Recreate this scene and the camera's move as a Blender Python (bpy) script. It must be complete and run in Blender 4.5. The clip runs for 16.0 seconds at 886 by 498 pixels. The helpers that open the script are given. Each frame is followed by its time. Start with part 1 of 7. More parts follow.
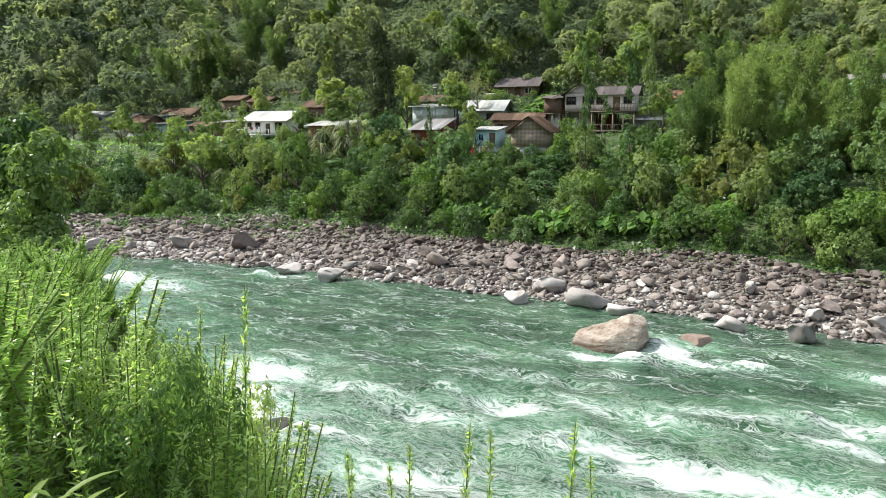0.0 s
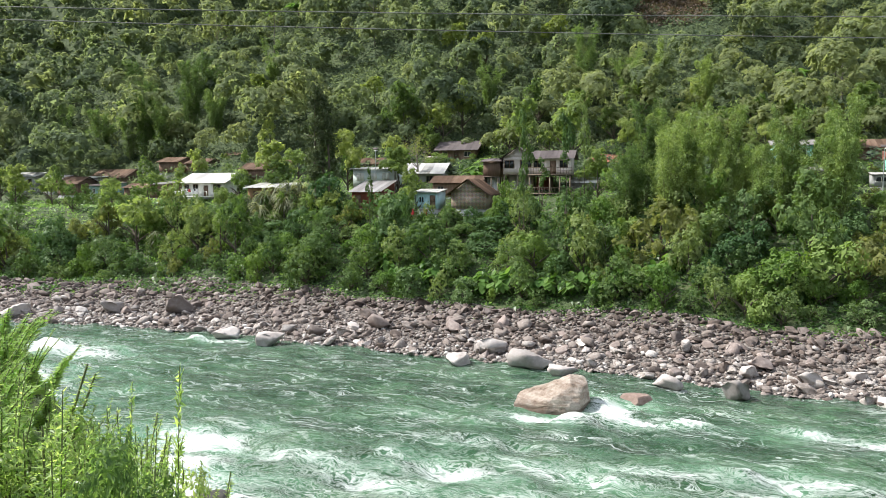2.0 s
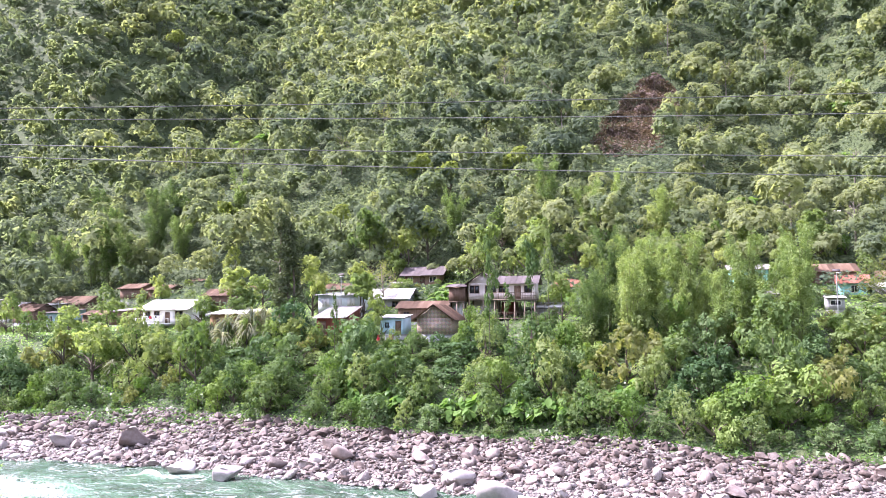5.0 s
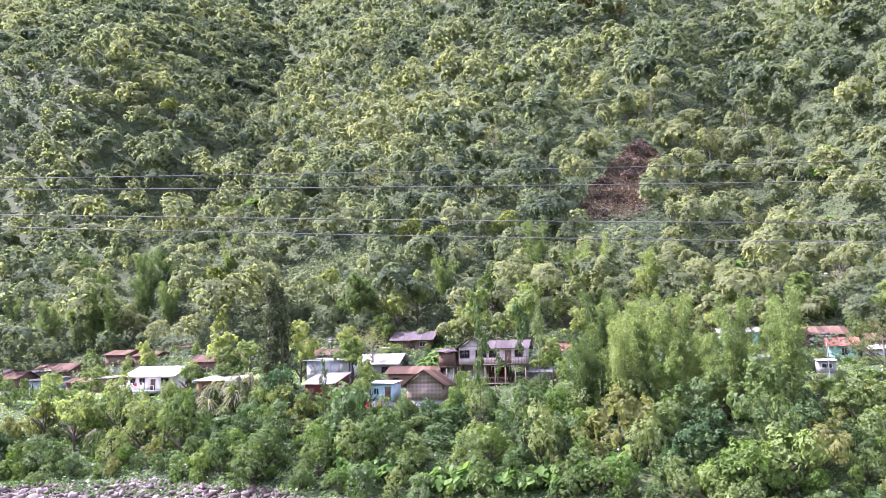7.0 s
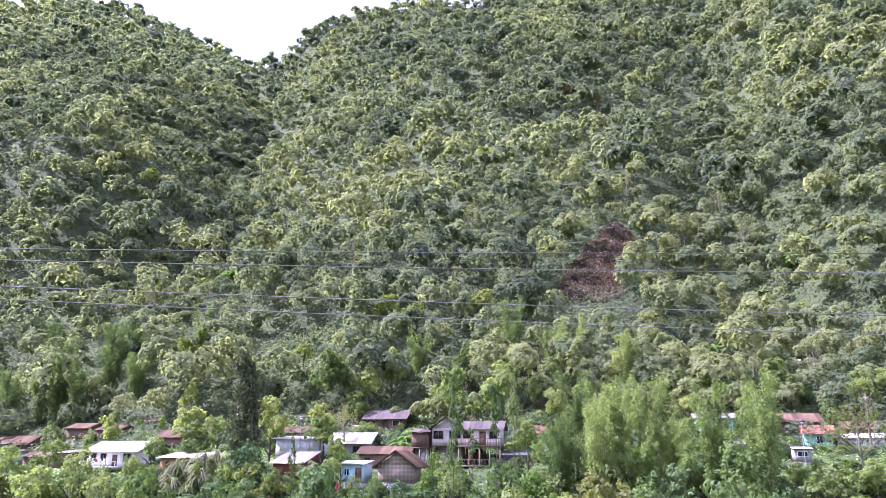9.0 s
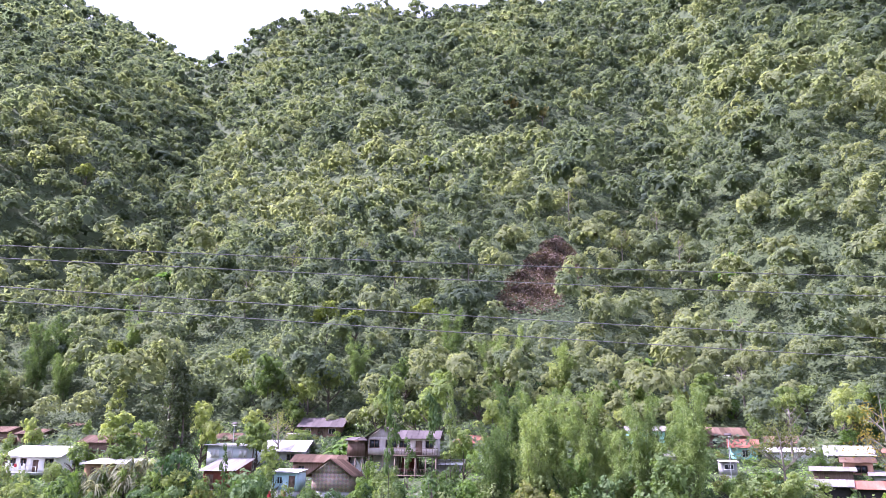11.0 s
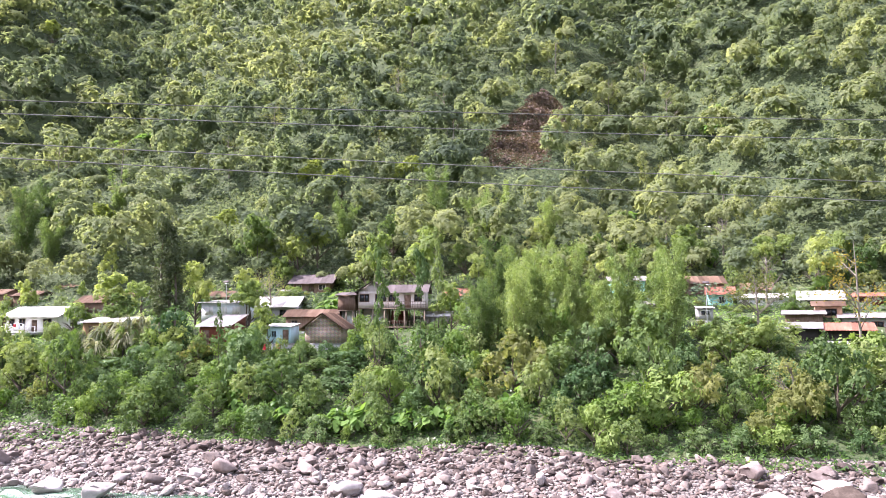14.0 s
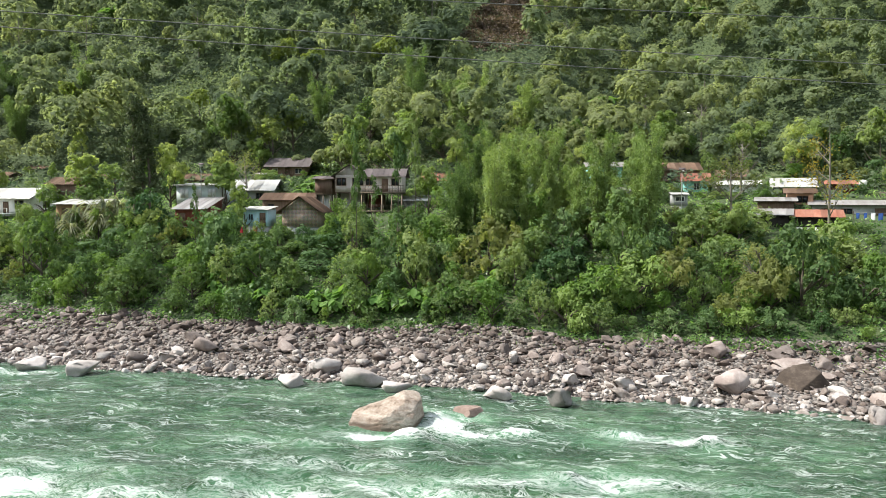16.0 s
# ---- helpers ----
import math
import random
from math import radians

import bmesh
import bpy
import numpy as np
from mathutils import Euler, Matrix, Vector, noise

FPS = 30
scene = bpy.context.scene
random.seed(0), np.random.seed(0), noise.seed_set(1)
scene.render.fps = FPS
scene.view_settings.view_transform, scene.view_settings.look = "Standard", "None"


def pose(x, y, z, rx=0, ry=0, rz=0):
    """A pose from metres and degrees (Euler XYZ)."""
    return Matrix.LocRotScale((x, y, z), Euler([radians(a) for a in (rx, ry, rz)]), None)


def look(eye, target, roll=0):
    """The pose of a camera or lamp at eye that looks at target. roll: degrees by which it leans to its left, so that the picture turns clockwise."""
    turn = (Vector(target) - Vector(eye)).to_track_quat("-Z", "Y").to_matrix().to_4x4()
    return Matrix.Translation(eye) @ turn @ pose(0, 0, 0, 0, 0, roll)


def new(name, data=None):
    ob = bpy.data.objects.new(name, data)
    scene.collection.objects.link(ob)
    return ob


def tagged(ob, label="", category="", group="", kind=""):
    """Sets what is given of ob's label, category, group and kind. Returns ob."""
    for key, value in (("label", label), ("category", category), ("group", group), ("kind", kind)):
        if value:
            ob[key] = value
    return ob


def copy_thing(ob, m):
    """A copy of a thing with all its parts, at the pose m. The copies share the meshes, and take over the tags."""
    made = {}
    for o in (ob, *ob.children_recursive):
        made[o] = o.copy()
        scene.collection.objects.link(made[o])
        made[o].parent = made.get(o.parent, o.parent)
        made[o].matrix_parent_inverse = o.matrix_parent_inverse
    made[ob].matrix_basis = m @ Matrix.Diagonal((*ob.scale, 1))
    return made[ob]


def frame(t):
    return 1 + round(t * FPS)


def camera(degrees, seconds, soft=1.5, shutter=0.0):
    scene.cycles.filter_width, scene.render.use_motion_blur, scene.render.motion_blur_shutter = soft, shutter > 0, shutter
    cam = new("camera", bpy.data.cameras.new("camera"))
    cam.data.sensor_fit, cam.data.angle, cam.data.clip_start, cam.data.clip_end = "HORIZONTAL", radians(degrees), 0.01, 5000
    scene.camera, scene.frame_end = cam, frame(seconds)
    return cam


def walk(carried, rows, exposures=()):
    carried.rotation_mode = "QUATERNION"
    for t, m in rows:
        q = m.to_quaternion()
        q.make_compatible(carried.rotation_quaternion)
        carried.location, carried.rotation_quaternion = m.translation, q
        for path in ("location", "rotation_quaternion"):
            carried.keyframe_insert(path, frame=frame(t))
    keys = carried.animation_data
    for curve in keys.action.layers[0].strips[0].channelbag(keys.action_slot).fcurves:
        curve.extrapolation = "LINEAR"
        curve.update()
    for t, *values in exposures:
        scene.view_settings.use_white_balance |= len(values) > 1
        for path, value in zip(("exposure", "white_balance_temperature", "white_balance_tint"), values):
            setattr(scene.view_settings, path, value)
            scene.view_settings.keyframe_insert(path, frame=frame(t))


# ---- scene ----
# ---- camera and walk ----
EYE = (0.0, 0.0, 16.5)
cam = camera(60.99, 16.0, soft=0.75)


def aim(yaw, pitch, roll):
    """Yaw to the right of +y, pitch upwards and roll, in degrees, at the standpoint on the river bank."""
    a, b = radians(yaw), radians(pitch)
    d = Vector((math.sin(a) * math.cos(b), math.cos(a) * math.cos(b), math.sin(b)))
    eye = Vector(EYE) + Vector((0, 0, 0.018 * pitch))      # the arm lifts as it tilts up
    return look(eye, eye + 100 * d, roll)


walk(cam, [(t, aim(a, b, c)) for t, a, b, c in (
    (0.0, -0.000, -9.358, -0.177), (0.5, 1.273, -8.935, 0.044), (1.0, 2.413, -8.283, 0.091), (1.5, 3.800, -6.454, -0.024),
    (2.0, 4.520, -4.727, -0.061), (2.5, 5.422, -2.615, -0.129), (3.0, 6.001, -1.018, -0.043), (3.5, 6.421, 0.530, 0.055),
    (4.0, 6.690, 2.042, -0.079), (4.2, 6.812, 2.663, -0.151), (6.5, 7.687, 8.063, -0.705), (7.0, 8.003, 9.548, -0.755),
    (7.5, 8.382, 11.065, -0.700), (8.0, 8.776, 12.358, -0.579), (8.5, 9.206, 13.780, -0.231), (9.0, 9.795, 15.393, 0.336),
    (9.5, 10.712, 16.569, 0.821), (9.7, 11.120, 16.874, 0.961), (11.8, 15.539, 14.468, 0.689), (12.0, 15.541, 13.865, 0.580),
    (12.5, 15.423, 11.716, 0.282), (13.0, 15.429, 9.148, -0.172), (13.5, 15.318, 7.535, -0.374), (14.0, 15.506, 5.314, -0.239),
    (14.5, 15.777, 3.348, -0.067), (15.0, 16.030, 0.644, 0.194), (15.5, 16.693, -1.752, 0.266), (16.0, 17.218, -3.391, 0.166))],
    exposures=[(0.0, 0.95, 6200, 4), (1.5, 0.95, 6200, 5), (2.5, 1.18, 6200, 14), (3.5, 1.68, 6050, 24), (6.5, 2.18, 5650, 41), (7.5, 1.98, 5550, 45), (9.0, 1.94, 5400, 47),
               (9.7, 1.89, 5400, 47), (11.8, 1.97, 5550, 47), (13.0, 2.36, 5900, 43), (14.0, 2.02, 6050, 30), (14.8, 1.6, 6200, 16), (15.5, 1.3, 6300, 9), (16.0, 1.08, 6300, 6)])

# ---- world and sun ----
SUN_AZ, SUN_EL = -74.0, 50.0          # degrees to the right of +y, and above the horizon
world = bpy.data.worlds.new("sky")
scene.world = world
world.use_nodes = True
wn = world.node_tree
sky = wn.nodes.new("ShaderNodeTexSky")
sky.sky_type, sky.sun_disc = "NISHITA", False
sky.sun_elevation, sky.sun_rotation = radians(SUN_EL), radians(SUN_AZ)
sky.air_density, sky.dust_density, sky.altitude = 1.0, 4.0, 800
back = wn.nodes["Background"]
back.inputs["Strength"].default_value = 0.14
# a thin white cloud sheet over the blue
veil = wn.nodes.new("ShaderNodeMix")
veil.data_type = "RGBA"
veil.inputs["Factor"].default_value = 0.55
veil.inputs["B"].default_value = (4.5, 4.5, 4.5, 1)
wn.links.new(sky.outputs[0], veil.inputs["A"])
wn.links.new(veil.outputs["Result"], back.inputs["Color"])
lamp = bpy.data.lights.new("sun", "SUN")
lamp.energy, lamp.angle, lamp.color = 3.8, radians(2.0), (1.0, 0.94, 0.84)
sun = new("sun", lamp)
d = Vector((math.sin(radians(SUN_AZ)) * math.cos(radians(SUN_EL)), math.cos(radians(SUN_AZ)) * math.cos(radians(SUN_EL)), math.sin(radians(SUN_EL))))
sun.matrix_world = look(d * 400, (0, 0, 0))

# ---- materials ----
def material(name):
    m = bpy.data.materials.new(name)
    m.use_nodes = True
    return m, m.node_tree.nodes, m.node_tree.links, m.node_tree.nodes["Principled BSDF"]


def ramp(nodes, stops):
    r = nodes.new("ShaderNodeValToRGB")
    while len(r.color_ramp.elements) < len(stops):
        r.color_ramp.elements.new(0.5)
    for e, (p, c) in zip(r.color_ramp.elements, stops):
        e.position, e.color = p, (*c, 1)
    return r


def tex(nodes, links, kind, scale, where, **inputs):
    n = nodes.new("ShaderNodeTex" + kind)
    n.inputs["Scale"].default_value = scale
    for k, v in inputs.items():
        n.inputs[k].default_value = v
    links.new(where, n.inputs["Vector"])
    return n


def plain(name, stops, scale=2.0, rough=0.8, metal=0.0, bump=0.2, fine=18.0, stretch=(1, 1, 1), vary=0.25, spec=0.3):
    """A surface of two scales of noise over a ramp of colours, with fine relief, different for each object."""
    m, nodes, links, bsdf = material(name)
    co = nodes.new("ShaderNodeTexCoord").outputs["Object"]
    mp = nodes.new("ShaderNodeMapping")
    mp.inputs["Scale"].default_value = stretch
    links.new(co, mp.inputs["Vector"])
    info = nodes.new("ShaderNodeObjectInfo")
    off = nodes.new("ShaderNodeVectorMath")
    off.operation = "ADD"
    sc = nodes.new("ShaderNodeMath")
    sc.operation = "MULTIPLY"
    sc.inputs[1].default_value = 40
    links.new(info.outputs["Random"], sc.inputs[0])
    links.new(mp.outputs[0], off.inputs[0])
    links.new(sc.outputs[0], off.inputs[1])
    a = tex(nodes, links, "Noise", scale, off.outputs[0], Detail=6, Roughness=0.65)
    b = tex(nodes, links, "Noise", fine, off.outputs[0], Detail=4, Roughness=0.7)
    mix = nodes.new("ShaderNodeMath")
    mix.operation = "MULTIPLY_ADD"
    mix.inputs[1].default_value = 0.35
    links.new(b.outputs["Fac"], mix.inputs[0])
    sub = nodes.new("ShaderNodeMath")
    sub.operation = "MULTIPLY_ADD"
    sub.inputs[1].default_value, sub.inputs[2].default_value = 0.9, -0.12
    links.new(a.outputs["Fac"], sub.inputs[0])
    links.new(sub.outputs[0], mix.inputs[2])
    r = ramp(nodes, stops)
    links.new(mix.outputs[0], r.inputs[0])
    hsv = nodes.new("ShaderNodeHueSaturation")
    val = nodes.new("ShaderNodeMapRange")
    val.inputs["To Min"].default_value, val.inputs["To Max"].default_value = 1 - vary, 1 + vary
    links.new(info.outputs["Random"], val.inputs["Value"])
    links.new(val.outputs[0], hsv.inputs["Value"])
    links.new(r.outputs[0], hsv.inputs["Color"])
    links.new(hsv.outputs[0], bsdf.inputs["Base Color"])
    bsdf.inputs["Roughness"].default_value, bsdf.inputs["Metallic"].default_value = rough, metal
    bsdf.inputs["Specular IOR Level"].default_value = spec
    bp = nodes.new("ShaderNodeBump")
    bp.inputs["Strength"].default_value, bp.inputs["Distance"].default_value = bump, 0.05
    links.new(mix.outputs[0], bp.inputs["Height"])
    links.new(bp.outputs[0], bsdf.inputs["Normal"])
    return m


def leafy(name, dark, mid, light, sheen=0.45, through_light=0.5, tone=True, island=0.35, glow=(1.7, 1.75, 0.9), wax=0.08):
    """Leaves that let light through; each plant has a tone of its own, each leaf a small variation."""
    m, nodes, links, bsdf = material(name)
    geo = nodes.new("ShaderNodeNewGeometry")
    if tone:
        src = nodes.new("ShaderNodeAttribute")
        src.attribute_name = "tone"
        fac = src.outputs["Fac"]
    else:
        fac = nodes.new("ShaderNodeObjectInfo").outputs["Random"]
    add = nodes.new("ShaderNodeMath")
    add.operation = "MULTIPLY_ADD"
    add.inputs[1].default_value = island
    sub = nodes.new("ShaderNodeMath")
    sub.operation = "SUBTRACT"
    sub.inputs[1].default_value = island / 2
    links.new(fac, sub.inputs[0])
    links.new(geo.outputs["Random Per Island"], add.inputs[0])
    links.new(sub.outputs[0], add.inputs[2])
    r = ramp(nodes, [(0.0, dark), (0.5, mid), (1.0, light)])
    links.new(add.outputs[0], r.inputs[0])
    links.new(r.outputs[0], bsdf.inputs["Base Color"])
    bsdf.inputs["Roughness"].default_value = sheen
    bsdf.inputs["Specular IOR Level"].default_value = wax
    tr = nodes.new("ShaderNodeBsdfTranslucent")
    gain = nodes.new("ShaderNodeMix")
    gain.data_type, gain.blend_type = "RGBA", "MULTIPLY"
    gain.inputs["Factor"].default_value = 1.0
    links.new(r.outputs[0], gain.inputs["A"])
    gain.inputs["B"].default_value = (*glow, 1)
    links.new(gain.outputs["Result"], tr.inputs["Color"])
    mx = nodes.new("ShaderNodeMixShader")
    mx.inputs["Fac"].default_value = through_light
    links.new(bsdf.outputs[0], mx.inputs[1])
    links.new(tr.outputs[0], mx.inputs[2])
    links.new(mx.outputs[0], nodes["Material Output"].inputs["Surface"])
    return m


# the raised blue in these leaf colours stands in for haze
M_FOREST = leafy("hazed_forest_leaves", (0.103, 0.139, 0.099), (0.176, 0.220, 0.133), (0.248, 0.280, 0.148), sheen=0.65, through_light=0.54, island=0.12, glow=(1.5, 1.5, 0.95), wax=0.05)
M_BUSH = leafy("bush_leaves", (0.076, 0.128, 0.050), (0.142, 0.205, 0.078), (0.240, 0.290, 0.120), tone=False, island=0.35, through_light=0.40, glow=(1.4, 1.5, 0.7))
M_BAMBOO = leafy("bamboo_leaves", (0.090, 0.142, 0.058), (0.176, 0.250, 0.100), (0.300, 0.368, 0.150), tone=False, island=0.5, through_light=0.36, glow=(1.4, 1.5, 0.6))
M_BROAD = leafy("broad_leaves", (0.075, 0.155, 0.038), (0.115, 0.205, 0.052), (0.165, 0.260, 0.078), tone=False, island=0.4, sheen=0.3, through_light=0.4)
M_DARKLEAF = leafy("dark_leaves", (0.072, 0.098, 0.052), (0.145, 0.172, 0.092), (0.250, 0.262, 0.155), tone=False, island=0.5, through_light=0.2, glow=(1.3, 1.4, 0.7))
M_PANDAN = leafy("screw_pine_leaves", (0.120, 0.140, 0.098), (0.215, 0.232, 0.160), (0.330, 0.330, 0.240), tone=False, island=0.5)
M_WEED = leafy("weed_leaves", (0.062, 0.125, 0.040), (0.215, 0.335, 0.115), (0.420, 0.520, 0.220), tone=True, island=0.4, through_light=0.58, wax=0.5, sheen=0.38)
M_YELLOW = leafy("yellow_leaves", (0.180, 0.160, 0.030), (0.260, 0.210, 0.040), (0.330, 0.250, 0.060), tone=False, island=0.5)
M_BARK = plain("bark", [(0.2, (0.05, 0.04, 0.03)), (0.6, (0.11, 0.09, 0.07)), (0.9, (0.19, 0.165, 0.14))], 3.0, 0.9, bump=0.5, stretch=(1, 1, 0.25))
M_CULM = plain("bamboo_culm", [(0.2, (0.10, 0.13, 0.05)), (0.8, (0.20, 0.22, 0.09))], 2.0, 0.5)
M_ROCK = plain("river_stone", [(0.15, (0.085, 0.062, 0.054)), (0.5, (0.205, 0.165, 0.150)), (0.85, (0.37, 0.325, 0.305))], 0.9, 0.85, bump=0.6, fine=7.0, vary=0.5)
M_PALE = plain("pale_river_stone", [(0.15, (0.15, 0.12, 0.11)), (0.5, (0.34, 0.305, 0.29)), (0.85, (0.52, 0.49, 0.47))], 0.8, 0.85, bump=0.6, fine=6.0, vary=0.3)
M_NEAR = leafy("near_tree_leaves", (0.110, 0.185, 0.066), (0.205, 0.300, 0.110), (0.360, 0.430, 0.200), tone=False, island=0.8, sheen=0.35, wax=0.3)

# ---- land: the far bank, the village terrace, the mountain, the near bank ----
def hash2(i, j, seed):
    v = np.sin(i * 127.1 + j * 311.7 + seed * 74.7) * 43758.5453
    return v - np.floor(v)


def vnoise(x, y, seed=0):
    """Smooth value noise, 0 to 1."""
    x, y = np.asarray(x, float), np.asarray(y, float)
    i, j = np.floor(x), np.floor(y)
    a, b = x - i, y - j
    a, b = a * a * (3 - 2 * a), b * b * (3 - 2 * b)
    lo = hash2(i, j, seed) * (1 - a) + hash2(i + 1, j, seed) * a
    hi = hash2(i, j + 1, seed) * (1 - a) + hash2(i + 1, j + 1, seed) * a
    return lo * (1 - b) + hi * b


def fbm(x, y, seed=0, octaves=4):
    total, amp, norm = 0, 1.0, 0
    for k in range(octaves):
        total = total + amp * vnoise(x * 2 ** k, y * 2 ** k, seed + k)
        norm += amp
        amp *= 0.5
    return total / norm


def smooth(e0, e1, v):
    t = np.clip((v - e0) / (e1 - e0), 0, 1)
    return t * t * (3 - 2 * t)


def shore(x):
    """The far waterline: y for x."""
    c = np.clip(x, -110, 95)
    return 76.1 - 0.543 * c - 0.00237 * c * c - 0.35 * (x - c) + 1.6 * (vnoise(x / 9.0, 0 * x, 3) - 0.5) + 0.8 * (vnoise(x / 3.0, 0 * x, 5) - 0.5)


def inland(x, y):
    """Distance behind the far waterline, square to it."""
    near = (y - shore(np.asarray(x, float))) * 0.879
    far = 0.477 * x + 0.879 * y - 66.9
    k = smooth(12, 36, near)
    return near * (1 - k) + far * k


def near_edge(x, y):
    """Distance down the near bank from its brow, square to the river."""
    return 0.477 * x + 0.879 * y - 0.6 - 4.5 * smooth(1.0, 4.0, -x)


def gully(x, y, x0, y0, x1, y1, depth, width):
    """A furrow (or, with a negative depth, a spur) along a line in the plan."""
    dx, dy = x1 - x0, y1 - y0
    n = math.hypot(dx, dy)
    t = ((x - x0) * dx + (y - y0) * dy) / n
    q = (-(x - x0) * dy + (y - y0) * dx) / n
    return depth * np.exp(-(q / width) ** 2) * smooth(-0.25 * n, 0.15 * n, t) * (1 - smooth(0.8 * n, 1.25 * n, t))


def land(x, y):
    x, y = np.asarray(x, float), np.asarray(y, float)
    s = inland(x, y)
    wide = 13 + 6 * smooth(-10, -45, x) + 3 * smooth(30, 55, x)
    z = np.interp(s, [-60, -6, 0], [-4.0, -1.6, 0.0])
    z = z + np.clip(s, 0, wide) * (2.7 / wide)
    z = z + np.clip((s - wide) / (32 - wide), 0, 1) * 10.0
    z = z + np.clip(s - 32, 0, 34) * 0.26
    z = z + np.clip(s - 66, 0, 114) * 0.70
    z = z + np.clip(s - 180, 0, None) * 0.95
    z = z - 3.3 * smooth(-28, -60, x) * smooth(30, 46, s) * (1 - smooth(70, 120, s))
    up = smooth(70, 200, s)
    z = z - up * gully(x, y, -75, 640, -120, 270, 62, 68)
    low = smooth(58, 120, s)
    z = z - low * gully(x, y, 92, 135, 238, 400, 26, 28)
    z = z + low * gully(x, y, 140, 150, 350, 420, 30, 60)
    z = z + up * (fbm(x / 90.0, y / 90.0, 11, 4) - 0.5) * 60 * smooth(100, 320, s)
    # the crest of the slope, and the mountain behind it to the west
    over = y - (634 - 0.36 * x) + 60 * (fbm(x / 70.0, 0 * x, 21, 3) - 0.5)
    z = z - np.clip(over, 0, None) * 1.5
    ridge = 640 - 0.72 * np.hypot((x + 275) * 0.85, y - 1025) + (fbm(x / 110.0, y / 110.0, 31, 4) - 0.5) * 60
    z = z + np.clip(ridge - z, 0, None) * smooth(60, 190, s)
    z = np.maximum(z, -4.0 - 0 * z)
    # the near bank, with the road verge where the camera stands and the hillside behind it
    e = near_edge(x, y)
    near = 14.85 - np.clip(e, 0, None) * 0.92 + np.clip(-e - 14, 0, 500) * 0.45 + 0.25 * (fbm(x / 2.5, y / 2.5, 41, 3) - 0.5)
    return np.where(s < -20, np.maximum(near, z), z)


def grid_mesh(name, xs, ys, height):
    X, Y = np.meshgrid(xs, ys)
    V = np.stack([X.ravel(), Y.ravel(), height(X, Y).ravel()], 1)
    nx, ny = len(xs), len(ys)
    k = (np.arange(ny - 1)[:, None] * nx + np.arange(nx - 1)).ravel()
    return raw_mesh(name, V, np.stack([k, k + 1, k + nx + 1, k + nx], 1))


def raw_mesh(name, V, F, smooth_faces=False):
    """A mesh of equal-sided faces from arrays."""
    me = bpy.data.meshes.new(name)
    n, k = F.shape
    me.vertices.add(len(V))
    me.vertices.foreach_set("co", np.ascontiguousarray(V, np.float32).ravel())
    me.loops.add(n * k)
    me.loops.foreach_set("vertex_index", np.ascontiguousarray(F, np.int32).ravel())
    me.polygons.add(n)
    me.polygons.foreach_set("loop_start", np.arange(0, n * k, k, dtype=np.int32))
    me.update(calc_edges=True)
    if smooth_faces:
        me.polygons.foreach_set("use_smooth", np.ones(n, bool))
    return me


def steps(*bands):
    out = []
    for a, b, d in bands:
        out.append(np.arange(a, b, d))
    return np.concatenate(out)


M_GROUND, nodes, links, bsdf = material("forest_floor")
co = nodes.new("ShaderNodeTexCoord").outputs["Object"]
g1 = tex(nodes, links, "Noise", 0.15, co, Detail=8, Roughness=0.7)
r1 = ramp(nodes, [(0.3, (0.035, 0.055, 0.020)), (0.55, (0.060, 0.085, 0.030)), (0.75, (0.100, 0.100, 0.045))])
links.new(g1.outputs["Fac"], r1.inputs[0])
links.new(r1.outputs[0], bsdf.inputs["Base Color"])
bsdf.inputs["Roughness"].default_value = 0.95
g2 = tex(nodes, links, "Noise", 2.5, co, Detail=6)
bp = nodes.new("ShaderNodeBump")
bp.inputs["Distance"].default_value = 0.4
links.new(g2.outputs["Fac"], bp.inputs["Height"])
links.new(bp.outputs[0], bsdf.inputs["Normal"])

gx = steps((-3000, -300, 150), (-300, -90, 10), (-90, 120, 2.0), (120, 400, 8), (400, 3001, 150))
gy = steps((-3000, -60, 150), (-60, -6, 6), (-6, 30, 0.75), (30, 160, 2.0), (160, 800, 7), (800, 3001, 120))
ground = tagged(new("ground", grid_mesh("ground", gx, gy, land)), "green wooded valley ground rising from river to mountain", "ground", kind="structure")
ground.data.polygons.foreach_set("use_smooth", np.ones(len(ground.data.polygons), bool))
ground.data.materials.append(M_GROUND)

# the shingle under the stones of the far shore
M_SHINGLE, nodes, links, bsdf = material("shingle")
co = nodes.new("ShaderNodeTexCoord").outputs["Object"]
peb = tex(nodes, links, "Voronoi", 3.2, co)
sepc = nodes.new("ShaderNodeSeparateColor")
links.new(peb.outputs["Color"], sepc.inputs[0])
r1 = ramp(nodes, [(0.0, (0.05, 0.042, 0.037)), (0.5, (0.13, 0.11, 0.10)), (1.0, (0.26, 0.23, 0.21))])
links.new(sepc.outputs[0], r1.inputs[0])
links.new(r1.outputs[0], bsdf.inputs["Base Color"])
bsdf.inputs["Roughness"].default_value = 0.9
bp = nodes.new("ShaderNodeBump")
bp.invert = True
bp.inputs["Strength"].default_value, bp.inputs["Distance"].default_value = 1.0, 0.35
links.new(peb.outputs["Distance"], bp.inputs["Height"])
links.new(bp.outputs[0], bsdf.inputs["Normal"])
NS, NU = 24, 170
uu = np.linspace(-95, 85, NU)
U, S = np.meshgrid(uu, np.linspace(-0.04, 1.04, NS))
WIDE = 13 + 6 * smooth(-10, -45, U) + 3 * smooth(30, 55, U)
SX = U + 0.477 * S * WIDE
SY = shore(U) + 0.879 * S * WIDE
SV = np.stack([SX.ravel(), SY.ravel(), (land(SX, SY) + 0.12).ravel()], 1)
k = (np.arange(NS - 1)[:, None] * NU + np.arange(NU - 1)).ravel()
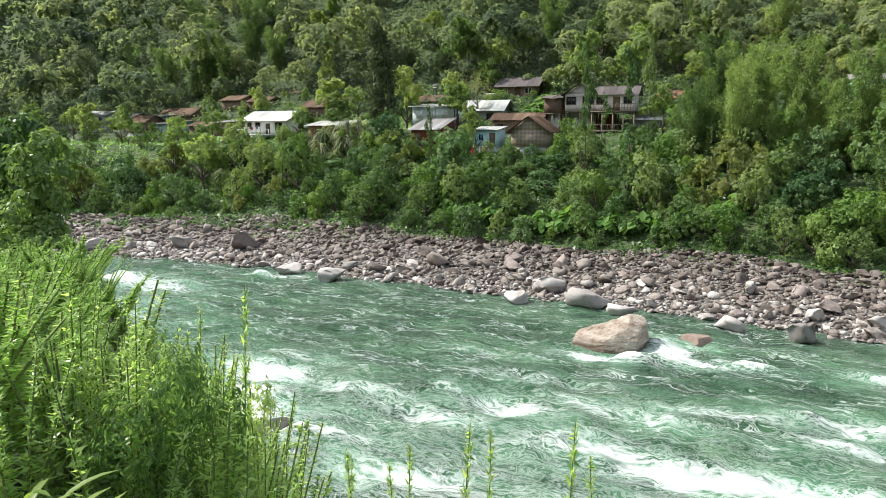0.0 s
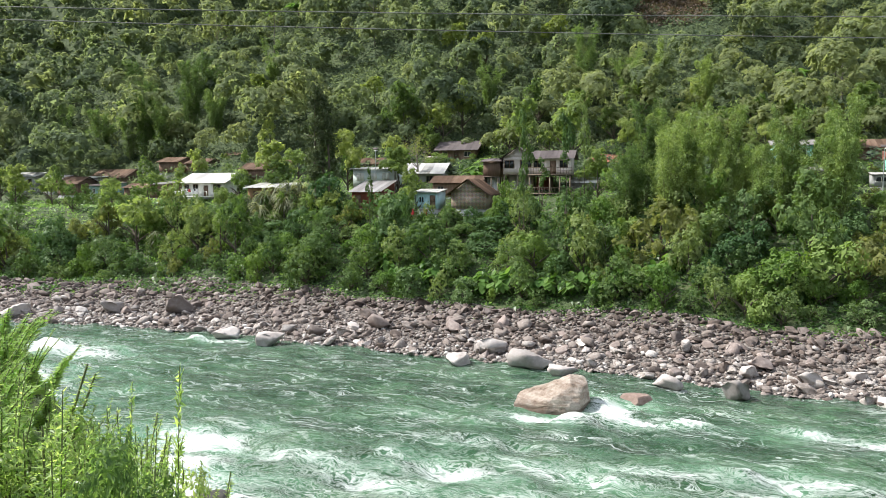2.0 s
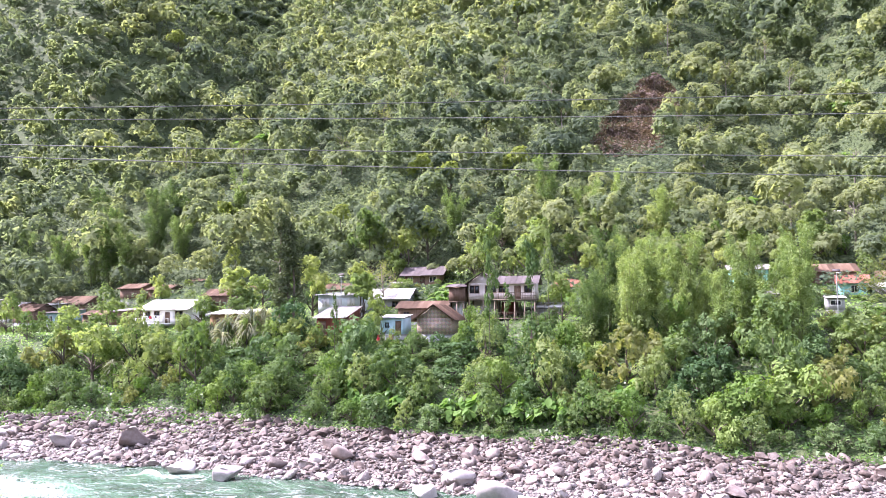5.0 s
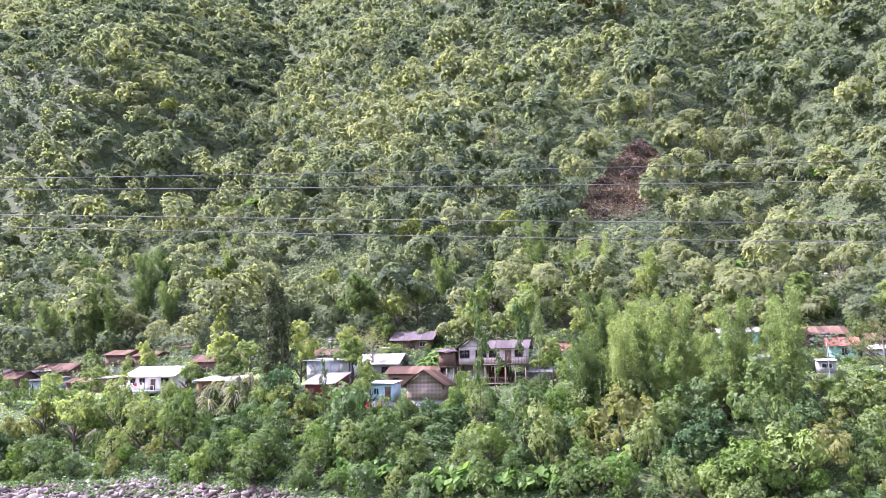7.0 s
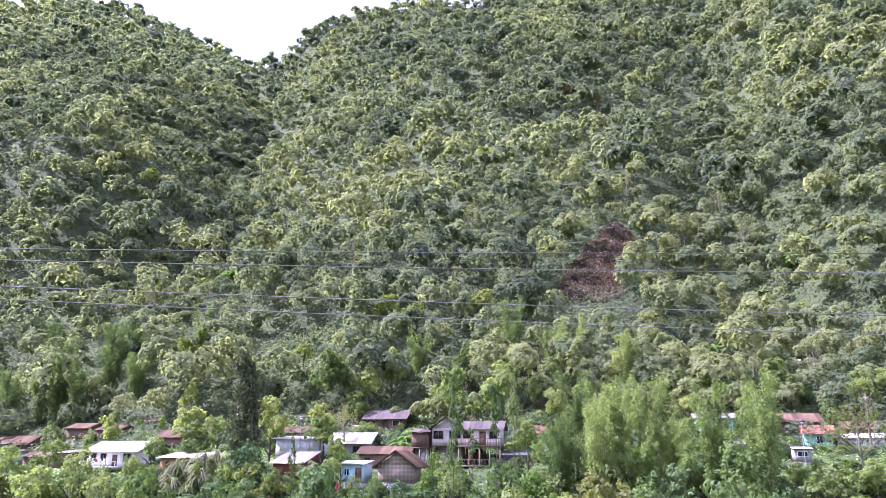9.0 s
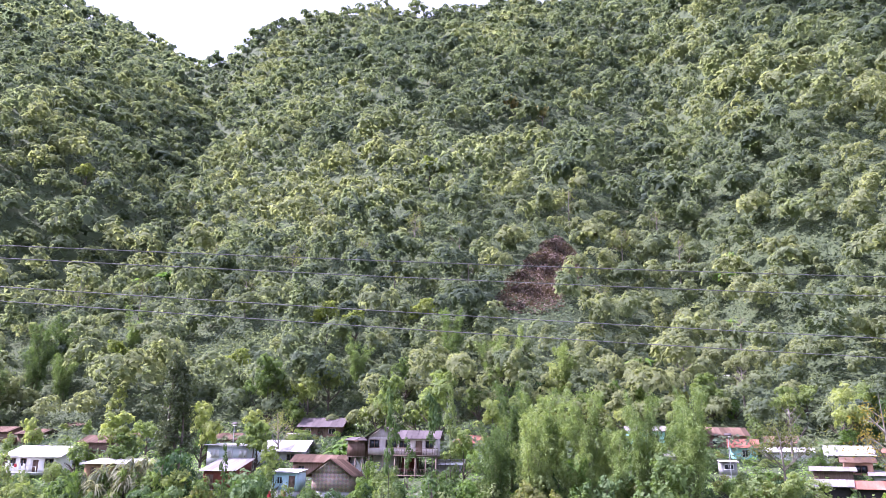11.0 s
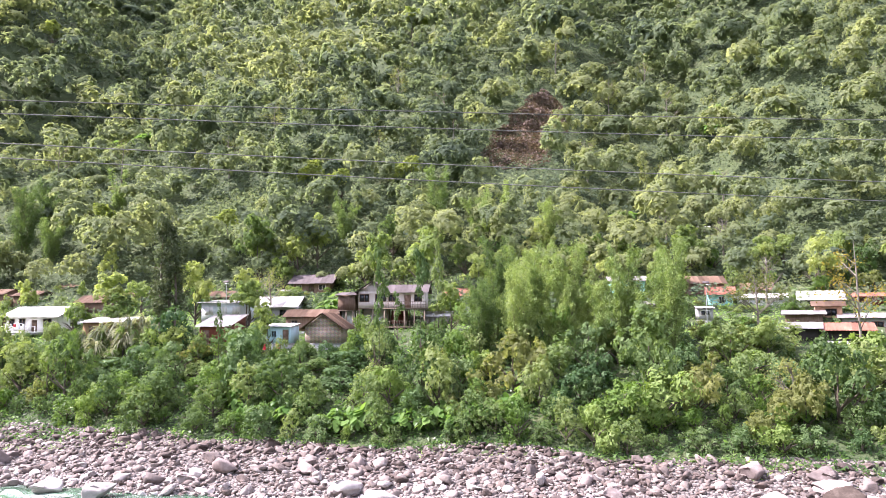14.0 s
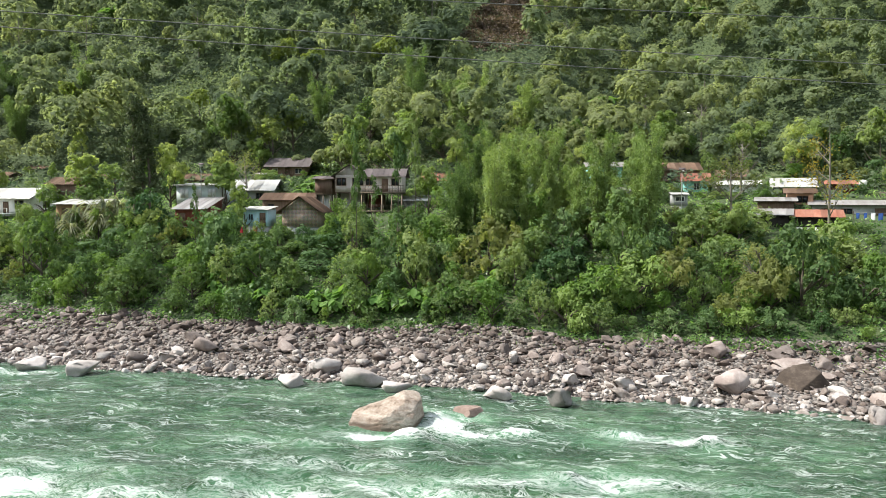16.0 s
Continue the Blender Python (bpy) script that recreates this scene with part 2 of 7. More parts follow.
shingle = tagged(new("shingle_bank", raw_mesh("shingle_bank", SV, np.stack([k, k + 1, k + NU + 1, k + NU], 1), True)), "grey pebble bank along the far shore", "shingle", kind="structure")
shingle.data.materials.append(M_SHINGLE)

# ---- the river ----
# rapids: x, y, length along the flow, width, strength of the foam
RAPIDS = [(-34, 79, 7, 2.8, 1.2), (-29, 76, 5, 1.5, .9), (-33, 67, 6.5, 3.2, 1.3), (-12, 49, 3.0, 1.8, 1.1), (-12.3, 45, 2.8, 2.2, 1.1), (-11.2, 40.2, 2.4, 2.0, 1.5), (-7, 38.8, 3, .7, .9),
          (-5, 45, 3, .9, .65), (-0.8, 41, 3.5, .9, .7), (4, 42.5, 3, 1.4, .95), (3, 53, 3, .5, .5), (17.1, 54.4, 2, 1.3, 1.2), (16.3, 52.6, 1.8, 1.5, 1.4), (11.6, 51.4, 3.4, .6, 1.25), (16.5, 50.4, 3.5, 1.0, 1.1), (20.5, 48.9, 1.6, .6, 1.0), (11, 40.5, 3.5, .9, .8),
          (16, 40.6, 4, .9, .65), (21.4, 39, 3, .9, .85), (22, 35.7, 4, .7, 1.0), (12.3, 33, 5, 1.5, 1.0), (8, 36, 3.5, 1.2, .8), (15.8, 31.9, 5, 1.3, .95), (-17.7, 81.2, 3.5, .6, .9), (-1.5, 33.2, 3, 1.0, .85),
          (6.6, 51, 4, .5, .5), (31.4, 43.9, 3, 1.0, 1.1), (29.2, 46.4, 2.5, .8, .85), (25, 38, 4, 1.0, .8), (9.6, 42.3, 4, 1.0, .7), (-20, 82.1, 4, .6, .9), (5.6, 47.4, 4, .8, .5), (-10, 52, 4, .6, .5), (11.5, 51.0, 3.2, .55, 1.0)]


def river_frame(x, y):
    return x * 0.879 - y * 0.477, x * 0.477 + y * 0.879


def rough_water(x, y, wider=1.0):
    """How broken the water is, 0 to 1."""
    u, v = river_frame(x, y)
    w = 2.0 * (fbm(u / 4.0, v / 3.0, 51, 3) - 0.5)
    f = np.zeros_like(u)
    for rx, ry, ln, wd, k in RAPIDS:
        ru, rv = rx * 0.879 - ry * 0.477, rx * 0.477 + ry * 0.879
        f = np.maximum(f, k * np.exp(-((u - ru + w) / (ln * wider)) ** 2 - ((v - rv + 0.5 * w) / (wd * wider)) ** 2))
    near = smooth(48, 26, v)
    return np.clip(f + 0.32 * near, 0, 1.2)


def water_height(x, y):
    u, v = river_frame(x, y)
    b = rough_water(x, y)
    w = 2.2 * (fbm(u / 5.0, v / 5.0, 61, 3) - 0.5)
    swell = np.sin(u * 0.9 + 2.6 * w + 0.35 * v) * 0.10 + np.sin(u * 0.42 - v * 0.5 + 3 * w) * 0.14
    chop = fbm(u / 1.6, v / 1.0, 71, 4) - 0.5
    return 0.02 + swell * (0.5 + 1.9 * b) + chop * (0.30 + 0.95 * b)


wx = steps((-260, -75, 4), (-75, 75, 0.48), (75, 200, 4))
wy = steps((-60, 12, 4), (12, 96, 0.48), (96, 230, 4))
river = tagged(new("river", grid_mesh("river", wx, wy, water_height)), "fast emerald green river water with white rapids", "river", kind="structure")
river.data.polygons.foreach_set("use_smooth", np.ones(len(river.data.polygons), bool))
RX, RY = np.meshgrid(wx, wy)
foam = river.data.attributes.new("foam", "FLOAT", "POINT")
foam.data.foreach_set("value", rough_water(RX, RY).ravel().astype(np.float32))

air = river.data.attributes.new("air", "FLOAT", "POINT")
air.data.foreach_set("value", np.clip(rough_water(RX, RY, 2.2) * 0.8, 0, 1).ravel().astype(np.float32))

M_WATER, nodes, links, bsdf = material("river_water")
co = nodes.new("ShaderNodeTexCoord").outputs["Object"]
mp = nodes.new("ShaderNodeMapping")
mp.inputs["Rotation"].default_value = (0, 0, radians(28.5))
links.new(co, mp.inputs["Vector"])
warp = tex(nodes, links, "Noise", 0.35, mp.outputs[0], Detail=3)
wv = nodes.new("ShaderNodeVectorMath")
wv.operation = "MULTIPLY_ADD"
wv.inputs[1].default_value = (3.2, 3.2, 0)
links.new(warp.outputs["Color"], wv.inputs[0])
links.new(mp.outputs[0], wv.inputs[2])
st = nodes.new("ShaderNodeMapping")
st.inputs["Scale"].default_value = (0.42, 1.0, 1.0)
links.new(wv.outputs[0], st.inputs["Vector"])
threads = tex(nodes, links, "Noise", 0.95, st.outputs[0], Detail=7, Roughness=0.62, Distortion=0.8)
# threads of foam lie along the middle value of the noise
ab = nodes.new("ShaderNodeMath")
ab.operation = "SUBTRACT"
ab.inputs[1].default_value = 0.5
links.new(threads.outputs["Fac"], ab.inputs[0])
ab2 = nodes.new("ShaderNodeMath")
ab2.operation = "ABSOLUTE"
links.new(ab.outputs[0], ab2.inputs[0])
at = nodes.new("ShaderNodeAttribute")
at.attribute_name = "foam"
lim = nodes.new("ShaderNodeMapRange")
lim.inputs["From Min"].default_value, lim.inputs["From Max"].default_value = 0.10, 0.95
lim.inputs["To Min"].default_value, lim.inputs["To Max"].default_value = -0.055, 0.10
links.new(at.outputs["Fac"], lim.inputs["Value"])
df = nodes.new("ShaderNodeMath")
df.operation = "SUBTRACT"
links.new(lim.outputs[0], df.inputs[0])
links.new(ab2.outputs[0], df.inputs[1])
fm = nodes.new("ShaderNodeMapRange")
fm.inputs["From Min"].default_value, fm.inputs["From Max"].default_value = -0.045, 0.05
links.new(df.outputs[0], fm.inputs["Value"])
# long ripples lie across the view and along the flow
lie = nodes.new("ShaderNodeMapping")
lie.inputs["Scale"].default_value = (0.30, 1.0, 1.0)
links.new(wv.outputs[0], lie.inputs["Vector"])
deep = tex(nodes, links, "Noise", 0.16, st.outputs[0], Detail=5)
rw = ramp(nodes, [(0.30, (0.010, 0.034, 0.015)), (0.5, (0.022, 0.062, 0.029)), (0.74, (0.066, 0.132, 0.068))])
# ripple noise paints pale reflections and dark troughs into the water colour
rip2 = tex(nodes, links, "Noise", 0.8, lie.outputs[0], Detail=8, Roughness=0.72)
rsum = nodes.new("ShaderNodeMath")
rsum.operation = "MULTIPLY_ADD"
rsum.inputs[1].default_value = 1.5
rsub = nodes.new("ShaderNodeMath")
rsub.operation = "SUBTRACT"
rsub.inputs[1].default_value = 0.75
links.new(deep.outputs["Fac"], rsub.inputs[0])
links.new(rip2.outputs["Fac"], rsum.inputs[0])
links.new(rsub.outputs[0], rsum.inputs[2])
links.new(rsum.outputs[0], rw.inputs[0])
cm = nodes.new("ShaderNodeMix")
cm.data_type = "RGBA"
cm.inputs["B"].default_value = (0.74, 0.77, 0.76, 1)
# fine torn streaks of froth over all the moving water
fine = tex(nodes, links, "Noise", 2.6, st.outputs[0], Detail=8, Roughness=0.65, Distortion=1.2)
f1 = nodes.new("ShaderNodeMath")
f1.operation = "SUBTRACT"
f1.inputs[1].default_value = 0.5
links.new(fine.outputs["Fac"], f1.inputs[0])
f2 = nodes.new("ShaderNodeMath")
f2.operation = "ABSOLUTE"
links.new(f1.outputs[0], f2.inputs[0])
f3 = nodes.new("ShaderNodeMapRange")
f3.inputs["From Min"].default_value, f3.inputs["From Max"].default_value = 0.0, 0.05
f3.inputs["To Min"].default_value, f3.inputs["To Max"].default_value = 1.0, 0.0
links.new(f2.outputs[0], f3.inputs["Value"])
f4 = nodes.new("ShaderNodeMapRange")
f4.inputs["From Min"].default_value, f4.inputs["From Max"].default_value = 0.0, 0.5
f4.inputs["To Min"].default_value, f4.inputs["To Max"].default_value = 0.10, 0.55
links.new(at.outputs["Fac"], f4.inputs["Value"])
f5 = nodes.new("ShaderNodeMath")
f5.operation = "MULTIPLY"
links.new(f3.outputs[0], f5.inputs[0])
links.new(f4.outputs[0], f5.inputs[1])
f6 = nodes.new("ShaderNodeMath")
f6.operation = "MAXIMUM"
# a net of froth lines, thin on the calm water and torn by patches
net = tex(nodes, links, "Noise", 0.62, lie.outputs[0], Detail=5, Roughness=0.6, Distortion=1.6)
n1 = nodes.new("ShaderNodeMath")
n1.operation = "SUBTRACT"
n1.inputs[1].default_value = 0.5
links.new(net.outputs["Fac"], n1.inputs[0])
n2 = nodes.new("ShaderNodeMath")
n2.operation = "ABSOLUTE"
links.new(n1.outputs[0], n2.inputs[0])
n3 = nodes.new("ShaderNodeMapRange")
n3.inputs["From Min"].default_value, n3.inputs["From Max"].default_value = 0.004, 0.030
n3.inputs["To Min"].default_value, n3.inputs["To Max"].default_value = 1.0, 0.0
links.new(n2.outputs[0], n3.inputs["Value"])
gap = tex(nodes, links, "Noise", 0.5, st.outputs[0], Detail=4, Roughness=0.6)
n4 = nodes.new("ShaderNodeMapRange")
n4.inputs["From Min"].default_value, n4.inputs["From Max"].default_value = 0.40, 0.62
n4.inputs["To Min"].default_value, n4.inputs["To Max"].default_value = 0.04, 0.55
links.new(gap.outputs["Fac"], n4.inputs["Value"])
n5 = nodes.new("ShaderNodeMath")
n5.operation = "MULTIPLY"
links.new(n3.outputs[0], n5.inputs[0])
links.new(n4.outputs[0], n5.inputs[1])
n6 = nodes.new("ShaderNodeMath")
n6.operation = "MAXIMUM"
links.new(n5.outputs[0], n6.inputs[0])
links.new(f5.outputs[0], n6.inputs[1])
links.new(n6.outputs[0], f6.inputs[0])
torn = tex(nodes, links, "Noise", 4.5, st.outputs[0], Detail=6, Roughness=0.7)
tr = nodes.new("ShaderNodeMapRange")
tr.inputs["From Min"].default_value, tr.inputs["From Max"].default_value = 0.36, 0.58
tr.inputs["To Min"].default_value, tr.inputs["To Max"].default_value = 0.22, 1.0
links.new(torn.outputs["Fac"], tr.inputs["Value"])
f7 = nodes.new("ShaderNodeMath")
f7.operation = "MULTIPLY"
links.new(fm.outputs[0], f7.inputs[0])
links.new(tr.outputs[0], f7.inputs[1])
core = nodes.new("ShaderNodeMapRange")
core.inputs["From Min"].default_value, core.inputs["From Max"].default_value = 0.72, 1.12
core.inputs["To Max"].default_value = 0.95
links.new(at.outputs["Fac"], core.inputs["Value"])
f8 = nodes.new("ShaderNodeMath")
f8.operation = "MAXIMUM"
links.new(f7.outputs[0], f8.inputs[0])
links.new(core.outputs[0], f8.inputs[1])
links.new(f8.outputs[0], f6.inputs[1])
links.new(f6.outputs[0], cm.inputs["Factor"])
# air in the broken water makes it milky
milk = nodes.new("ShaderNodeMix")
milk.data_type = "RGBA"
milk.inputs["B"].default_value = (0.095, 0.205, 0.120, 1)
mk = nodes.new("ShaderNodeMath")
mk.operation = "MULTIPLY"
ar = nodes.new("ShaderNodeAttribute")
ar.attribute_name = "air"
links.new(ar.outputs["Fac"], mk.inputs[0])
cloud = tex(nodes, links, "Noise", 0.45, st.outputs[0], Detail=6, Roughness=0.6)
cr = nodes.new("ShaderNodeMapRange")
cr.inputs["From Min"].default_value, cr.inputs["From Max"].default_value = 0.38, 0.68
cr.inputs["To Max"].default_value = 1.7
links.new(cloud.outputs["Fac"], cr.inputs["Value"])
links.new(cr.outputs[0], mk.inputs[1])
cl = nodes.new("ShaderNodeClamp")
links.new(mk.outputs[0], cl.inputs["Value"])
links.new(cl.outputs[0], milk.inputs["Factor"])
links.new(rw.outputs[0], milk.inputs["A"])
links.new(milk.outputs["Result"], cm.inputs["A"])
links.new(cm.outputs["Result"], bsdf.inputs["Base Color"])
rr = nodes.new("ShaderNodeMapRange")
rr.inputs["To Min"].default_value, rr.inputs["To Max"].default_value = 0.12, 0.75
links.new(fm.outputs[0], rr.inputs["Value"])
links.new(rr.outputs[0], bsdf.inputs["Roughness"])
bsdf.inputs["IOR"].default_value = 1.33
bsdf.inputs["Specular Tint"].default_value = (0.85, 1.0, 0.90, 1)
rip = tex(nodes, links, "Noise", 1.2, lie.outputs[0], Detail=8, Roughness=0.70)
bp = nodes.new("ShaderNodeBump")
bp.inputs["Strength"].default_value, bp.inputs["Distance"].default_value = 0.95, 0.32
links.new(rip.outputs["Fac"], bp.inputs["Height"])
links.new(bp.outputs[0], bsdf.inputs["Normal"])
river.data.materials.append(M_WATER)

# ---- leaves ----
def leaf_quads(C, N, length, width, rng, fold=0.12, along=None):
    """A folded rhombus for each leaf: centres, normals, sizes -> vertices and faces."""
    n = len(C)
    t = rng.normal(size=(n, 3)) if along is None else along
    t = t - (t * N).sum(1)[:, None] * N
    t /= np.linalg.norm(t, axis=1)[:, None] + 1e-9
    b = np.cross(N, t)
    l, w = np.broadcast_to(length, n)[:, None], np.broadcast_to(width, n)[:, None]
    V = np.stack([C - t * l / 2, C + b * w / 2 + N * w * fold, C + t * l / 2 - N * l * fold, C - b * w / 2 + N * w * fold], 1)
    return V.reshape(-1, 3), np.arange(4 * n).reshape(n, 4)


def leaf_tris(C, N, length, width, rng):
    """A single three-cornered leaf clump at each centre."""
    n = len(C)
    t = rng.normal(size=(n, 3))
    t = t - (t * N).sum(1)[:, None] * N
    t /= np.linalg.norm(t, axis=1)[:, None] + 1e-9
    b = np.cross(N, t)
    l, w = length[:, None], width[:, None]
    V = np.stack([C - t * l * 0.45 + b * w * 0.5, C - t * l * 0.45 - b * w * 0.5, C + t * l * 0.6], 1)
    return V.reshape(-1, 3), np.arange(3 * n).reshape(n, 3)


def leaf_darts(C, N, A, length, width):
    """A narrow three-cornered leaf along A at each centre."""
    b = unit(np.cross(N, A))
    l, w = length[:, None], width[:, None]
    V = np.stack([C - A * l * 0.35 + b * w * 0.5, C - A * l * 0.35 - b * w * 0.5, C + A * l * 0.65], 1)
    return V.reshape(-1, 3), np.arange(3 * len(C)).reshape(-1, 3)


def unit(v):
    return v / (np.linalg.norm(v, axis=1)[:, None] + 1e-9)


def crown_leaves(rng, count, tall=1.0, puffs=9, puff=(0.34, 0.55), ragged=0.12, low=-0.35, sit=0.75, stray=0.34, tuft=8, fan=0.14, dome=False):
    """Centres, normals and directions of the leaves of a crown about 1 m in radius: limbs carry puffs, puffs carry tufts, tufts are small umbrellas of leaves."""
    limbs = int(rng.integers(3, 6))
    q = rng.uniform(0, 6.283) + np.arange(limbs) * 6.283 / limbs + rng.normal(size=limbs) * 0.35
    reach = rng.uniform(0.22, 0.62, limbs)
    base = 0.15 if sit > 0.5 else -0.25
    L = np.stack([np.cos(q) * reach, np.sin(q) * reach, rng.uniform(base, 0.62, limbs)], 1)
    L[0] = (0.1, 0.0, 0.72)
    P = L[rng.integers(limbs, size=puffs)] + rng.normal(size=(puffs, 3)) * (0.20, 0.20, 0.17)
    P[:limbs] = L
    P[:, 2] = (P[:, 2] + sit) * tall
    if dome:
        d = unit(rng.normal(size=(puffs, 3)))
        d[:, 2] = np.abs(d[:, 2]) * 0.95 - 0.12
        P = d * rng.uniform(0.36, 0.66, (puffs, 1)) * (1, 1, tall) + (0, 0, 0.55 * tall)
    R = rng.uniform(*puff, puffs)
    tufts = count // tuft + 1
    pick = rng.choice(puffs, tufts * 7, p=R ** 2 / (R ** 2).sum())
    v = unit(rng.normal(size=(tufts * 7, 3)) + (0, 0, 0.25))
    ok = v[:, 2] > low
    pick, v = pick[ok], v[ok]
    pos = P[pick] + v * R[pick][:, None] * (1 - ragged + 2 * ragged * rng.random((len(v), 1)))
    inside = np.zeros(len(v), bool)
    for i in range(puffs):
        inside |= (np.linalg.norm(pos - P[i], axis=1) < 0.84 * R[i]) & (pick != i)
    pos, v = pos[~inside][:tufts], v[~inside][:tufts]
    axis = unit(v + rng.normal(size=v.shape) * stray + np.array([0, 0, 0.40]))
    k = np.repeat(np.arange(len(pos)), tuft)[:count]
    n = axis[k]
    t = rng.normal(size=n.shape)
    t = unit(t - (t * n).sum(1)[:, None] * n)
    wide = (fan * rng.uniform(0.6, 1.4, len(pos)))[k]
    rho = np.sqrt(rng.random(len(k)))
    C = pos[k] + t * (rho * wide)[:, None] - n * (0.55 * rho ** 2 * wide)[:, None]
    N = unit(n + t * (0.75 * rho)[:, None] + rng.normal(size=n.shape) * stray * 0.5)
    A = unit(t - n * 0.35 + rng.normal(size=n.shape) * 0.25)
    return C, N, A


def tube(path, radii, sides=6):
    """A tapered tube along a path -> vertices and quad faces."""
    path = np.asarray(path, float)
    V, F = [], []
    for i, (p, r) in enumerate(zip(path, radii)):
        t = path[min(i + 1, len(path) - 1)] - path[max(i - 1, 0)]
        t = t / (np.linalg.norm(t) + 1e-9)
        a = np.cross(t, (0.3, 1, 0.2))
        a /= np.linalg.norm(a)
        b = np.cross(t, a)
        for k in range(sides):
            q = 2 * math.pi * k / sides
            V.append(p + r * (math.cos(q) * a + math.sin(q) * b))
        if i:
            for k in range(sides):
                m = (i - 1) * sides
                F.append((m + k, m + (k + 1) % sides, m + sides + (k + 1) % sides, m + sides + k))
    return np.array(V), np.array(F)


def join(pieces):
    """Several (vertices, faces) into one."""
    V, F, n = [], [], 0
    for v, f in pieces:
        V.append(v)
        F.append(f + n)
        n += len(v)
    return np.concatenate(V), np.concatenate(F)


def add_part(name, V, F, mat, parent, label="", shade=False, tone=None):
    me = raw_mesh(name, np.asarray(V), np.asarray(F), shade)
    me.materials.append(mat)
    if tone is not None:
        at = me.attributes.new("tone", "FLOAT", "FACE")
        at.data.foreach_set("value", np.asarray(tone, np.float32))
    ob = new(name, me)
    ob.parent = parent
    if label:
        tagged(ob, label)
    return ob


# ---- the forest on the mountain ----
rng = np.random.default_rng(7)
CLEARING = ((67.0, 173.0, 8.5, 6.5), (72.5, 180.0, 9.0, 7.0), (79.0, 187.0, 7.5, 7.5), (84.0, 194.5, 5.0, 5.5), (64.0, 165.0, 9.0, 8.0), (61.0, 157.0, 8.0, 7.0))        # cut and withered patch, and the low growth below it
FIELD = (-4.0, 184.0, 12.0, 12.0)           # planted plot


def away(x, y, *spots):
    return np.all([np.hypot((x - p) / a, (y - q) / b) > 1 for p, q, a, b in spots], axis=0)


SHAPES = []
for i in range(16):
    SHAPES.append((rng.uniform(0.75, 1.35), int(rng.integers(9, 20)), (0.26, 0.44) if i % 3 else (0.20, 0.34)))


def forest_patch(name, label, ring, spacing, leaves, tint=0.4, az=(-35, 52)):
    """One belt of the wood between two distances."""
    near, far = ring
    pts = []
    n = int(1.5 * math.radians(az[1] - az[0]) * (far ** 2 - near ** 2) / 2 / spacing ** 2 * 4.5)
    a = np.radians(rng.uniform(az[0], az[1], n))
    d = np.sqrt(rng.uniform(near ** 2, far ** 2, n))
    x, y = d * np.sin(a), d * np.cos(a)
    s = inland(x, y)
    over = y - (634 - 0.36 * x)
    ok = (s > np.where(x < -62, 52, 66)) & away(x, y, *CLEARING, FIELD)
    ok &= (over < 25) | (np.hypot((x + 275) * 0.85, y - 1025) < 640)
    x, y = x[ok], y[ok]
    z = land(x, y)
    # thin out trees that stand too close
    cell, keep = {}, []
    for i in range(len(x)):
        key = (int(x[i] // spacing), int(y[i] // spacing))
        close = False
        for p in range(-1, 2):
            for q in range(-1, 2):
                for j in cell.get((key[0] + p, key[1] + q), ()):
                    if (x[i] - x[j]) ** 2 + (y[i] - y[j]) ** 2 + 1.1 * (z[i] - z[j]) ** 2 < (0.80 * spacing) ** 2:
                        close = True
        if not close:
            cell.setdefault(key, []).append(i)
            keep.append(i)
    x, y, z = x[keep], y[keep], z[keep]
    tuft = 9 if leaves > 250 else 6 if leaves > 80 else 4
    forms = [crown_leaves(rng, leaves, tall, puffs, puff, 0.10, stray=0.14, tuft=tuft, fan=0.13 if leaves > 250 else 0.2, dome=i % 4 > 0) for i, (tall, puffs, puff) in enumerate(SHAPES)]
    V, F, T, n = [], [], [], 0
    broad = fbm(x / 45.0, y / 45.0, 81, 3)
    for i in range(len(x)):
        C, N, A = forms[rng.integers(len(forms))]
        big = rng.random() < (0.16 if far < 500 else 0.06)
        r = spacing * (rng.uniform(0.42, 0.78) if not big else rng.uniform(0.8, 1.1))
        h = r * (rng.uniform(0.85, 1.35) if far < 500 else rng.uniform(0.6, 1.0))
        q = rng.uniform(0, 6.283)
        c, sn = math.cos(q), math.sin(q)
        R = np.array([[c, -sn, 0], [sn, c, 0], [0, 0, 1]])
        P = (C @ R.T) * (r, r, h) + (x[i], y[i], z[i] + rng.uniform(0.15, 0.7) * r + (r * 0.5 if big else 0))
        size = r * rng.uniform(0.22, 0.32) * (150 / leaves) ** 0.5
        # large clumps within, small leaves over them
        inner = np.arange(len(P)) % 3 == 0
        out = unit(C - (0, 0, 0.5 * C[:, 2].mean()))
        W = unit(np.where(inner[:, None], out + 0.25 * N, 0.8 * out + 0.5 * N) + 0.10 * rng.normal(size=N.shape)) @ R.T
        P = np.where(inner[:, None], P - W * r * 0.06, P)
        grow = np.where(inner, 1.6, 0.66) * size
        v, f = leaf_darts(P, W, A @ R.T, grow * rng.uniform(0.8, 1.5, len(P)), grow * rng.uniform(0.7, 1.1, len(P)))
        V.append(v)
        F.append(f + n)
        n += len(v)
        tone = np.clip(tint + 1.5 * (broad[i] - 0.5) + rng.normal() * 0.22, 0.02, 0.98)
        T.append(np.full(len(f), tone))
    me = raw_mesh(name, np.concatenate(V), np.concatenate(F))
    at = me.attributes.new("tone", "FLOAT", "FACE")
    at.data.foreach_set("value", np.concatenate(T).astype(np.float32))
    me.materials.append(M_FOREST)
    return tagged(new(name, me), label, "forest", kind="stuff")


